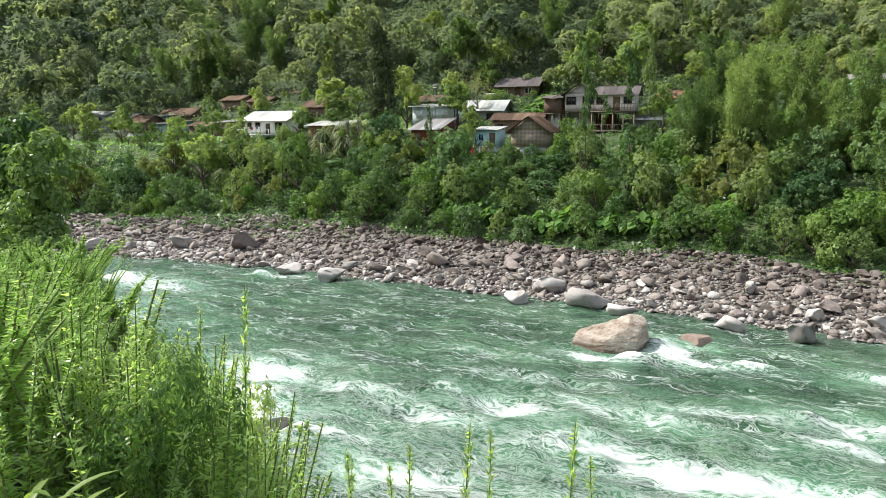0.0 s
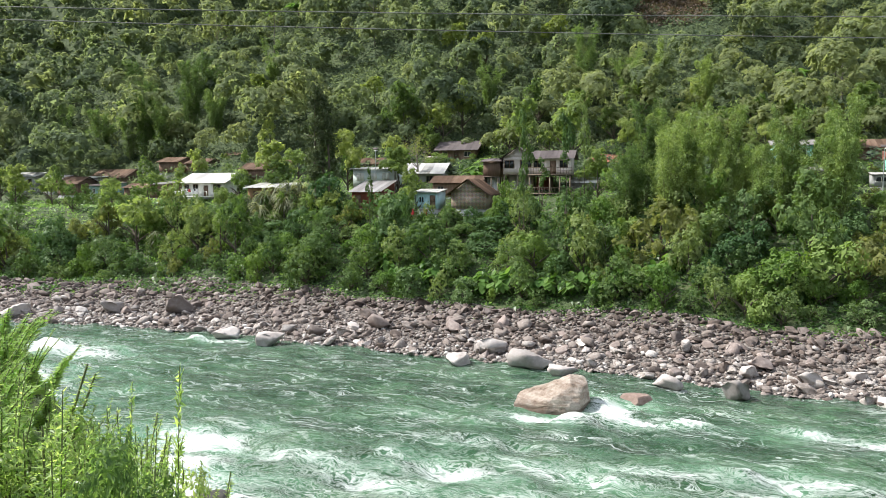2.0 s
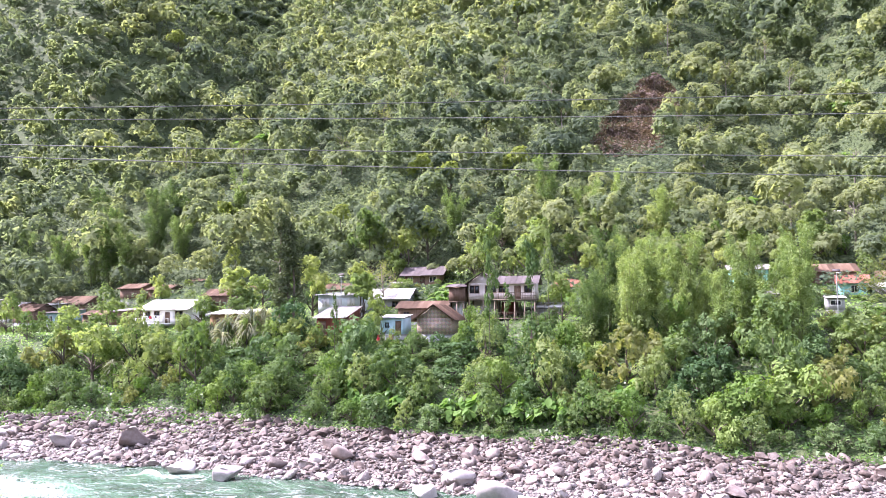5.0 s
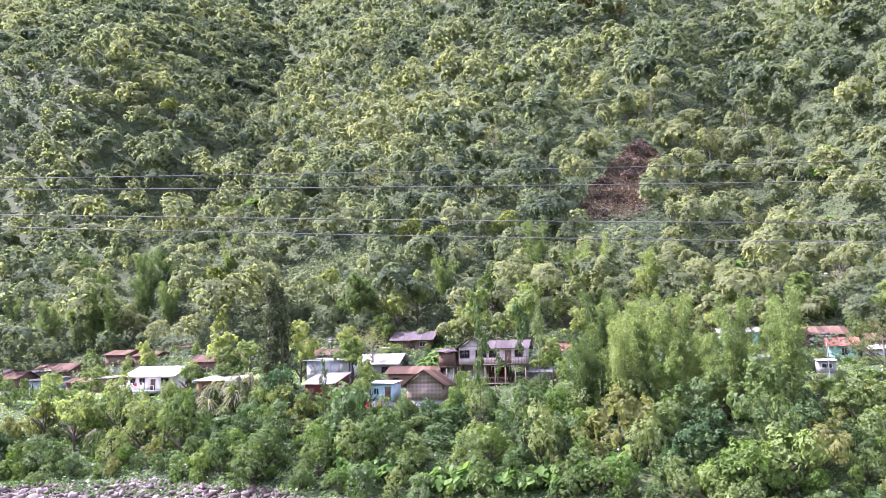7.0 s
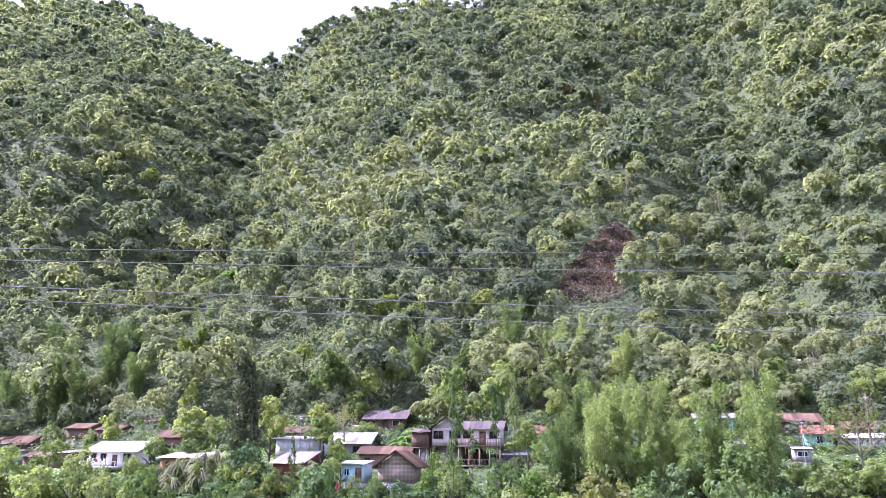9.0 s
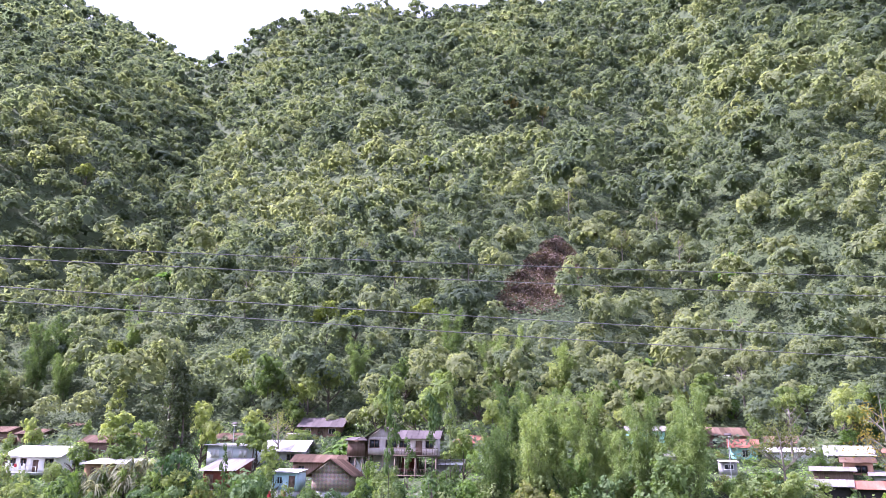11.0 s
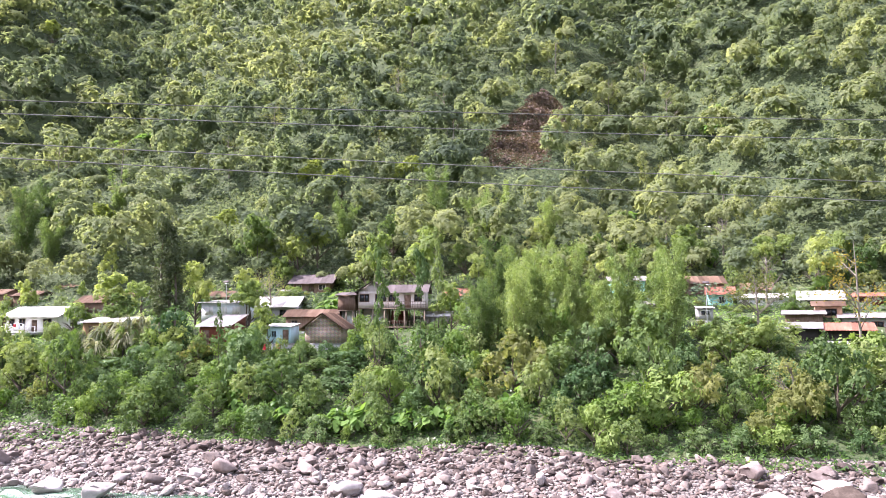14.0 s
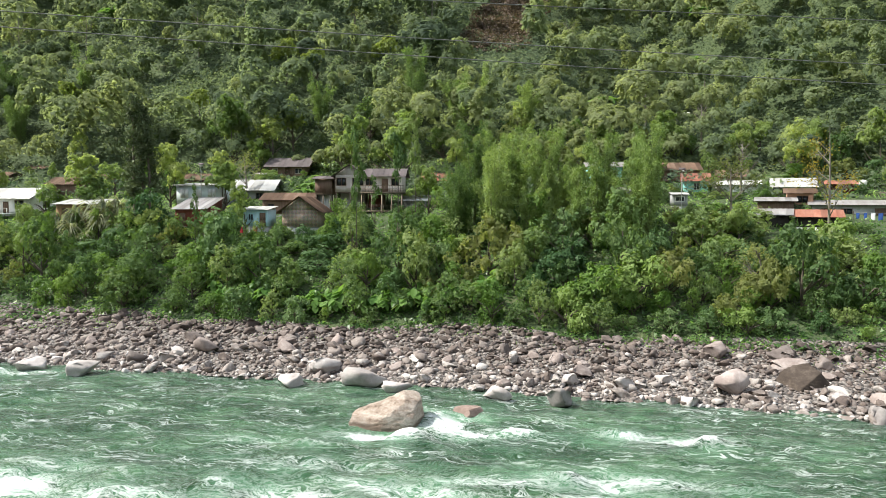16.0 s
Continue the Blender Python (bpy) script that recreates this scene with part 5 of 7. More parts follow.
# ---- poles, tank, washing, fence ----
def pole(x, y, z, h, label, arm=True):
    base = new("street_lamp")
    base.matrix_world = pose(x, y, z, 0, 0, -30)
    v, f = tube([(0, 0, -0.5), (0, 0, h)], (0.07, 0.045), 8)
    add_part("pole", v, f, M_METAL, base)
    if arm:
        v, f = join([box(0.25, -0.3, h - 0.1, 0.55, 0.35, 0.09), box(0.1, -0.15, h - 0.1, 0.08, 0.5, 0.06)])
        add_part("lamp_head", v, f, M_METAL, base)
        v, f = box(0, 0, 0, 0.9, 0.6, 0.05)
        c, s = math.cos(0.5), math.sin(0.5)
        v = np.stack([v[:, 0], v[:, 1] * c - v[:, 2] * s, v[:, 1] * s + v[:, 2] * c + h + 0.25], 1)
        add_part("solar_panel", v, f, M_DARKROOF, base, "dark tilted solar panel")
    return tagged(base, label, "street lamp")


pole(-1.2, 122.4, float(land(-1.2, 122.4)), 7.5, "solar street lamp on grey metal pole between the houses")
pole(63.3, 91.2, float(land(63.3, 91.2)), 5.6, "solar street lamp on grey metal pole by the path")
pole(-60.0, 166.0, float(land(-60.0, 166.0)), 5.0, "plain grey metal pole beside the blue house", False)


def washing(x0, y0, x1, y1, z, n, mats, label):
    base = new("washing_line")
    base.matrix_world = Matrix.Translation((x0, y0, z))
    dx, dy = x1 - x0, y1 - y0
    v, f = tube([(0, 0, 0), (dx / 2, dy / 2, -0.12), (dx, dy, 0)], (0.012, 0.012, 0.012), 5)
    add_part("line", v, f, M_METAL, base)
    for k in (0, 1):
        gz = float(land(x0 + k * dx, y0 + k * dy)) - z - 0.2
        v, f = tube([(k * dx, k * dy, gz), (k * dx, k * dy, 0.1)], (0.05, 0.04), 6)
        add_part("post", v, f, M_WOOD, base)
    for i in range(n):
        t = (i + 0.6) / n
        hh, ww = rng.uniform(0.5, 1.0), rng.uniform(0.35, 0.6)
        a = math.atan2(dy, dx)
        g = np.array([(u * ww - ww / 2, 0.05 * math.sin(5 * u + 3 * q), -0.1 - q * hh) for q in (0, .5, 1) for u in (0, .33, .66, 1)])
        g = np.concatenate([g, g + (0, 0.02, 0)])
        F = [(r * 4 + c, r * 4 + c + 1, r * 4 + c + 5, r * 4 + c + 4) for r in range(2) for c in range(3)]
        F += [tuple(12 + q for q in reversed(ff)) for ff in F]
        g = np.stack([g[:, 0] * math.cos(a) - g[:, 1] * math.sin(a) + dx * t, g[:, 0] * math.sin(a) + g[:, 1] * math.cos(a) + dy * t, g[:, 2]], 1)
        add_part("garment", g, np.array(F), mats[i % len(mats)], base)
    return tagged(base, label, "washing line")


washing(79.6, 77.4, 84.1, 73.4, 15.6, 7, (M_CLOTHBLUE, M_CLOTHBLUE, M_CLOTH), "washing line with blue and white clothes by the row house")
washing(85.1, 72.4, 89.1, 68.8, 15.6, 6, (M_CLOTHBLUE, M_CLOTH), "washing line with blue and white clothes on posts")
washing(-35.0, 133.5, -31.5, 131.6, 16.2, 5, (M_CLOTH, M_CLOTH, M_CLOTHRED), "washing line with white sheets before the white house")
washing(3.6, 106.6, 6.2, 105.4, 13.4, 3, (M_CLOTHRED, M_CLOTH), "short washing line with red cloth by the blue shack")

tank = new("water_tank")
tank.matrix_world = pose(92.8, 88.7, float(land(92.8, 88.7)) + 0.4) @ Matrix.Diagonal((0.75, 0.75, 0.75, 1))
v, f = tube([(0, 0, 0), (0, 0, 0.05), (0, 0, 1.2), (0, 0, 1.45), (0, 0, 1.5)], (0.01, 0.75, 0.75, 0.4, 0.01), 14)
add_part("barrel", v, f, M_WHITE, tank)
v, f = join([box(a, b, -0.7, 0.12, 0.12, 1.4) for a in (-.5, .5) for b in (-.5, .5)] + [box(0, 0, -0.06, 1.4, 1.4, 0.1)])
add_part("stand", v, f, M_WOOD, tank)
tagged(tank, "white water tank on a wooden stand", "water tank")
fence = new("fence")
fence.matrix_world = pose(90.2, 83.2, float(land(90.2, 83.2)), 0, 0, -40)
for k in range(14):
    v, f = box(0.35 * k, 0, 0.6, 0.06, 0.06, 1.5)
    add_part("post", v, f, M_WOOD, fence)
for zz in (0.5, 1.1):
    v, f = box(2.3, 0.05, zz, 4.8, 0.05, 0.08)
    add_part("rail", v, f, M_WOOD, fence)
tagged(fence, "weathered wooden picket fence beside the houses", "fence")
# two white gate posts by the gabled wing
for k in range(2):
    px, py = 13.6 + 1.2 * k, 117.5
    v, f = join([box(0, 0, 0.9, 0.45, 0.45, 2.6), box(0, 0, 2.25, 0.6, 0.6, 0.12)])
    ob = new("gate_post", raw_mesh("gate_post", v, f))
    ob.data.materials.append(M_WHITE)
    ob.matrix_world = pose(px, py, float(land(px, py)) - 0.2)
    tagged(ob, "square white masonry gate post with cap", "gate post", "gate posts")

# ---- bushes and trees of the far bank ----
def bush_form(seed, leaves, size, tall, puffs, puff, mat, trunk=0.0, name="bush", label="", leaf=(1.6, 1.0), ragged=0.2, group="bushes of the river bank", low=-0.5, sit=0.75, tuft=8, fan=0.13):
    """A bush or tree of unit radius: a crown of leaves and a stem with limbs."""
    g = np.random.default_rng(seed)
    C, N, A = crown_leaves(g, leaves, tall, puffs, puff, ragged, low, sit, tuft=tuft, fan=fan)
    C = C + (0, 0, trunk)
    inner = np.arange(len(C)) % 4 == 0
    C = np.where(inner[:, None], C - N * 0.07, C)
    base = new(name)
    a, b = size * g.uniform(0.6, 1.5, len(C)) * leaf[0], size * g.uniform(0.7, 1.3, len(C)) * leaf[1]
    a, b = np.where(inner, 1.35, 1.0) * a, np.where(inner, 1.5, 1.0) * b
    v, f = leaf_darts(C, N, A, a, b * 1.25) if leaf[1] == 1.0 and leaf[0] == 1.6 else leaf_quads(C, N, a, b, g, 0.15, A)
    add_part("crown", v, f, mat, base)
    bits = [tube([(0, 0, -0.3), (0.1, 0.05, trunk + 0.3), (0.05, 0, trunk + 1.0 * tall)], (0.06, 0.045, 0.015), 6)]
    for k in range(6):
        q = g.uniform(0, 6.283)
        o = trunk * g.uniform(0.6, 1.0) + g.uniform(0.05, 0.4)
        bits.append(tube([(0.05, 0, o), (0.4 * math.cos(q), 0.4 * math.sin(q), o + 0.3), (0.7 * math.cos(q), 0.7 * math.sin(q), o + 0.5 * tall)], (0.035, 0.022, 0.008), 5))
    v, f = join(bits)
    add_part("trunk", v, f, M_BARK, base)
    tagged(base, label, name, group)
    base.matrix_world = pose(0, -30 - seed % 40, -60)
    return base


SPARE = []
M_FRESH = leafy("fresh_bush_leaves", (0.085, 0.150, 0.036), (0.138, 0.215, 0.056), (0.205, 0.275, 0.088), tone=False, island=0.35, through_light=0.34, glow=(1.35, 1.5, 0.6))
M_DEEP = leafy("deep_green_leaves", (0.048, 0.096, 0.040), (0.092, 0.152, 0.062), (0.155, 0.218, 0.092), tone=False, island=0.4, through_light=0.28, glow=(1.3, 1.5, 0.6))
BUSHES = []
for i in range(8):
    mat = (M_BUSH, M_FRESH, M_DEEP, M_BUSH, M_BUSH, M_DEEP, M_FRESH, M_BUSH)[i]
    BUSHES.append(bush_form(100 + i, 1800, (0.046, 0.058, 0.052, 0.060)[i % 4], (0.7, 0.85, 1.0, 1.2)[i % 4], 16 + 3 * i, ((0.15, 0.33), (0.22, 0.40))[i % 2], mat, 0.0, "bush",
                            ("dense green leafy bush on the steep river bank", "fresh light green leafy bush on the river bank", "deep green dense bush on the shaded bank")[(M_BUSH, M_FRESH, M_DEEP).index(mat)],
                            ragged=0.22, low=-0.8, sit=0.4, tuft=(7, 9, 12, 8)[i % 4], fan=(0.12, 0.17, 0.15, 0.11)[i % 4]))
M_TREE = leafy("village_tree_leaves", (0.110, 0.164, 0.062), (0.190, 0.250, 0.094), (0.300, 0.340, 0.140), tone=False, island=0.35)
TREES = [bush_form(140 + i, 1500, (0.06, 0.07, 0.08)[i % 3], 0.9 + 0.25 * (i % 3), 18 + 3 * i, (0.18, 0.33), M_TREE, 0.18 + 0.1 * (i % 3), "tree",
                   "leafy green tree with rounded crown among the houses", group="trees of the village", ragged=0.25) for i in range(5)]
OLIVE = leafy("olive_leaves", (0.105, 0.125, 0.050), (0.165, 0.188, 0.074), (0.245, 0.255, 0.110), tone=False, island=0.4)
DULL = [bush_form(170 + i, 1300, 0.07, 1.1, 20, (0.18, 0.36), OLIVE, 0.0, "bush", "dull olive bush with dry brownish leaves on the bank", low=-0.8, sit=0.4, ragged=0.3) for i in range(2)]
VINE = [bush_form(180 + i, 1300, 0.07, 2.3, 16, (0.22, 0.34), M_BUSH, 0.2, "tree", "slender tree wrapped in hanging vines", group="vine-hung trees") for i in range(2)]
SPARE += BUSHES + TREES + DULL + VINE
rng = np.random.default_rng(23)


def plant(form, x, y, r, h=None, sink=0.25, z=None):
    h = r if h is None else h
    zz = float(land(x, y)) - sink if z is None else z
    ob = copy_thing(form, pose(x, y, zz, 0, 0, rng.uniform(0, 360)))
    ob.scale = (r, r, h)
    return ob


def blocked(x, y, r, height):
    """Would a plant here stand in a house, or hide its front?"""
    for hx, hy, hr, fx, fy in HOUSE_SPOTS:
        if (x - hx) ** 2 + (y - hy) ** 2 < (hr + 0.6 * r) ** 2:
            return True
    return False


def near_front(x, y):
    """Metres of free ground to the nearest house behind this spot."""
    best = 99.0
    for hx, hy, hr, fx, fy in HOUSE_SPOTS:
        d = math.hypot(x, y)
        along = (fx * x + fy * y) / d - d
        off = abs(fx * y - fy * x) / d
        if 0 < along < 30 and off < hr:
            best = min(best, along)
    return best


def strip(a, b, x0, x1, gap, lo, hi, forms, grow=(0.85, 1.3), weights=None, name="", label=""):
    """Plants scattered over a strip between two distances from the water."""
    done = []
    for _ in range(int((b - a) * (x1 - x0) / gap ** 2 * 4)):
        xx, ss = rng.uniform(x0, x1), rng.uniform(a, b)
        off = ss + (width_at(xx) - 13) * max(0.0, 1 - (ss - 13) / 19)
        px, py = xx + 0.477 * off, float(shore(np.array(xx))) + 0.879 * off
        r = rng.uniform(lo, hi)
        h = r * rng.uniform(*grow)
        if ss > 30:
            free = near_front(px, py)
            if free < 14:
                h = min(h, (1.05 + 0.06 * free) * (0.5 if px > 60 else 1.0))
                r = min(r, 1.3)
        elif ss > 22:
            free = near_front(px, py)
            if free < 12:
                h = min(h, 2.0 if px < 50 else 1.4 if ss < 26 else 0.7)
        if any((px - p) ** 2 + (py - q) ** 2 < gap ** 2 for p, q in done) or blocked(px, py, r, h):
            continue
        done.append((px, py))
        form = forms[int(rng.choice(len(forms), p=weights))]
        ob = plant(form, px, py, r, h)
        if name:
            ob.name = name
            tagged(ob, label, name, "shrubs round the houses")


MIX = BUSHES + DULL
WT = np.array([1.0] * len(BUSHES) + [0.28] * len(DULL))
WT /= WT.sum()
strip(14.0, 18.5, -100, 76, 2.2, 1.1, 2.7, MIX, weights=WT)
strip(18.5, 32, -112, 80, 3.1, 1.6, 4.0, MIX, (0.95, 1.45), weights=WT)
strip(28, 34, -100, 80, 3.0, 1.3, 2.2, MIX, weights=WT)
strip(33, 66, -125, 80, 4.6, 1.0, 2.3, MIX, weights=WT, name="shrub", label="green shrub growing among the village houses")
strip(34, 64, 30, 95, 3.0, 0.9, 1.9, MIX, weights=WT, name="shrub", label="green shrub growing among the village houses")
strip(62, 80, 10, 100, 4.2, 1.6, 3.2, MIX + TREES, name="shrub", label="tall green shrub at the foot of the wooded slope")
strip(52, 78, -125, 85, 7.5, 2.4, 3.6, TREES)

# single trees of the village and bank: form, x, y, radius, height factor
for form, px, py, r, h in ((TREES[0], 2.2, 124.0, 3.4, 3.6), (TREES[1], -6.0, 128.5, 3.6, 4.2), (TREES[2], -19.5, 130.5, 3.8, 3.4), (TREES[3], -38.7, 122.5, 4.4, 4.6), (TREES[4], -45.0, 128.0, 3.6, 3.6),
                           (TREES[0], 11.5, 150.0, 4.5, 5.0), (TREES[2], 4.0, 150.5, 4.2, 5.0), (TREES[1], 33.0, 131.0, 4.6, 5.0), (TREES[3], -8.0, 113.5, 2.6, 2.5), (TREES[4], 4.5, 108.5, 2.0, 2.6),
                           (DULL[0], 27.5, 83.0, 2.6, 2.8), (DULL[1], 54.5, 66.0, 3.0, 2.6), (BUSHES[5], 38.0, 79.5, 3.3, 3.0), (BUSHES[2], 20.5, 85.5, 3.2, 2.8), (BUSHES[7], -9.5, 99.0, 3.4, 3.0),
                           (VINE[0], 17.5, 93.0, 1.25, 4.2), (VINE[1], 23.8, 96.3, 1.6, 3.6), (VINE[0], -2.0, 107.5, 0.85, 2.2), (VINE[1], -62.0, 150.0, 1.2, 2.0), (VINE[0], 26.8, 99.5, 1.3, 3.4),
                           (BUSHES[1], 58.0, 84.0, 2.2, 1.9), (BUSHES[4], 61.0, 87.0, 1.8, 1.5), (BUSHES[6], 65.0, 85.0, 2.2, 1.6), (DULL[0], 63.0, 82.0, 2.4, 2.0), (BUSHES[0], 66.5, 80.5, 1.9, 1.4),
                           (BUSHES[7], 64.5, 77.0, 2.6, 1.9), (TREES[1], 61.0, 76.5, 2.6, 2.4), (BUSHES[2], 66.5, 73.0, 2.2, 1.2), (DULL[1], 60.0, 79.0, 2.6, 2.4), (BUSHES[6], 58.5, 75.5, 2.6, 2.2),
                           (BUSHES[3], -24.0, 122.0, 2.4, 2.0), (BUSHES[6], -28.5, 124.0, 2.2, 1.7), (BUSHES[0], -20.5, 117.0, 2.6, 1.9), (BUSHES[4], -8.5, 114.5, 2.2, 1.9), (DULL[1], -5.0, 110.5, 2.2, 2.1), (VINE[1], 3.4, 109.0, 1.1, 1.9),
                           (BUSHES[5], 16.5, 102.0, 2.3, 1.9), (BUSHES[2], 20.0, 101.0, 2.4, 1.9), (BUSHES[7], 9.5, 102.5, 2.0, 1.3), (TREES[2], 30.0, 104.0, 2.4, 2.6), (BUSHES[1], 25.5, 104.0, 2.0, 1.7)):
    plant(form, px, py, r, h, 0.3)


def screen(form, x, y, r, top):
    """A plant whose crown reaches up to a given height."""
    high = max(v.co.z for c in form.children for v in c.data.vertices)
    plant(form, x, y, r, (top - float(land(x, y)) + 0.3) / high, 0.3)


for form, px, py, r, top in ((BUSHES[1], -21.5, 118.2, 1.9, 15.6), (BUSHES[4], -18.6, 117.4, 2.0, 15.3), (BUSHES[6], -15.6, 117.0, 2.0, 15.9), (BUSHES[2], -35.5, 131.0, 1.8, 15.3), (BUSHES[5], -31.0, 129.5, 2.0, 15.0), (BUSHES[0], -26.5, 128.5, 2.4, 16.6),
                             (BUSHES[7], -4.6, 109.8, 1.9, 15.2), (BUSHES[3], -1.0, 108.6, 1.5, 13.8), (BUSHES[2], 8.6, 101.6, 1.8, 14.2), (BUSHES[5], 12.0, 101.0, 1.9, 13.9), (BUSHES[1], 15.4, 102.0, 2.0, 15.3), (BUSHES[6], 17.4, 107.6, 1.9, 17.4),
                             (BUSHES[4], 20.6, 107.0, 1.8, 16.8), (TREES[1], -17.5, 127.5, 3.3, 21.0), (TREES[3], -24.5, 131.5, 2.6, 19.4), (TREES[2], 1.8, 121.5, 3.0, 23.0), (BUSHES[0], 5.0, 118.5, 2.0, 17.4), (TREES[4], -41.5, 137.0, 3.0, 19.0),
                             (TREES[0], -52.0, 150.0, 3.0, 18.5), (BUSHES[3], -58.0, 156.5, 1.8, 15.6), (BUSHES[7], -47.0, 148.0, 2.2, 16.2), (TREES[2], -70.0, 164.0, 3.0, 18.5), (TREES[1], 9.5, 135.0, 2.6, 22.6), (BUSHES[5], 11.5, 138.0, 2.2, 21.8), (BUSHES[2], 16.5, 138.5, 2.2, 21.6),
                             (BUSHES[0], 28.2, 106.5, 2.0, 16.4), (TREES[3], 30.5, 112.5, 2.2, 19.2), (VINE[0], 22.3, 104.5, 1.0, 20.6)):
    screen(form, px, py, r, top)


# ---- bamboo ----
def bamboo_form(seed, culms, height, spread, leaves):
    """A clump of arching culms with hanging sprays of narrow leaves."""
    g = np.random.default_rng(seed)
    base = new("bamboo")
    bits, C, N, A = [], [], [], []
    for k in range(culms):
        q = g.uniform(0, 6.283)
        hh = height * g.uniform(0.5, 1.05)
        lean = spread * g.uniform(0.25, 1.0)
        t = np.linspace(0, 1, 9)
        px = np.cos(q) * (0.4 + lean * t ** 2.4)
        py = np.sin(q) * (0.4 + lean * t ** 2.4)
        pz = hh * (t - 0.16 * t ** 5 * (lean / spread))
        path = np.stack([px, py, pz], 1)
        v, f = tube(path, 0.06 * (1 - 0.85 * t) + 0.008, 5)
        add_part("culm", v, f, M_CULM, base)
        # side shoots at the joints, each a drooping fan of narrow leaves
        shoots = leaves // culms // 11
        w = np.clip((np.floor((g.beta(1.7, 1.25, shoots) * 0.93 + 0.08) * 16) + 0.5) / 16, 0.1, 1.0)
        c = np.stack([np.interp(w, t, path[:, i]) for i in range(3)], 1)
        out = unit(g.normal(size=(shoots, 3)) * (1, 1, 0.35) + np.array([math.cos(q), math.sin(q), 0]) * 0.4)
        reach = g.uniform(0.15, 1.0, shoots) * (1.35 - 0.8 * w)
        c = c + out * reach[:, None] + np.stack([0 * reach, 0 * reach, 0.22 * reach - 0.42 * reach ** 2], 1)
        c, out = np.repeat(c, 11, 0), np.repeat(out, 11, 0)
        c = c + g.normal(size=c.shape) * (0.16, 0.16, 0.24)
        d = unit(out * 0.6 + np.array([0, 0, -0.8]) + 0.34 * g.normal(size=c.shape))
        C.append(c)
        A.append(d)
        N.append(unit(np.cross(d, g.normal(size=c.shape)) * 0.6 + np.array([0, 0, 0.8])))
    C, N, A = np.concatenate(C), np.concatenate(N), np.concatenate(A)
    v, f = leaf_quads(C, N, g.uniform(0.28, 0.56, len(C)), g.uniform(0.06, 0.12, len(C)), g, 0.1, A)
    add_part("foliage", v, f, M_BAMBOO, base)
    base.matrix_world = pose(0, -30, -90)
    return tagged(base, "tall feathery bamboo clump with arching culms", "bamboo", "bamboo groves")


BAMBOO = [bamboo_form(200, 13, 13.0, 2.5, 7600), bamboo_form(201, 12, 12.0, 3.0, 6800), bamboo_form(202, 10, 14.0, 2.1, 6200)]
SPARE += BAMBOO
for k, px, py, s in ((0, 30.3, 91.6, 0.86), (1, 31.9, 95.1, 0.95), (0, 34.3, 89.0, 1.02), (2, 36.8, 92.0, 1.12), (1, 38.8, 87.0, 0.8), (0, 41.8, 89.9, 1.1), (2, 43.8, 85.9, 0.98), (0, 47.2, 85.3, 1.0),
                     (1, 49.7, 83.8, 1.05), (2, 52.2, 82.3, 0.98), (0, 54.3, 85.7, 0.92), (1, 45.3, 91.4, 1.0), (0, 39.9, 95.4, 1.0), (2, 34.9, 98.5, 1.0), (1, 51.3, 90.3, 0.95),
                     (1, -52.0, 186.0, 1.3), (0, -57.0, 189.0, 1.35), (2, -62.0, 193.0, 1.3), (0, -47.0, 192.0, 1.35), (1, -40.0, 187.0, 1.1), (0, -70.0, 195.0, 1.3), (2, -80.0, 199.0, 1.2), (1, -44.0, 201.0, 1.3),
                     (0, 40.0, 148.0, 1.1), (1, 47.0, 143.0, 1.1), (2, 52.0, 140.0, 1.0), (0, 58.0, 134.0, 1.0), (2, -28.0, 196.0, 1.2), (1, 22.0, 156.0, 1.0), (0, -66.0, 210.0, 1.3)):
    plant(BAMBOO[k], px, py, s, s * rng.uniform(0.8, 1.22), 0.2)


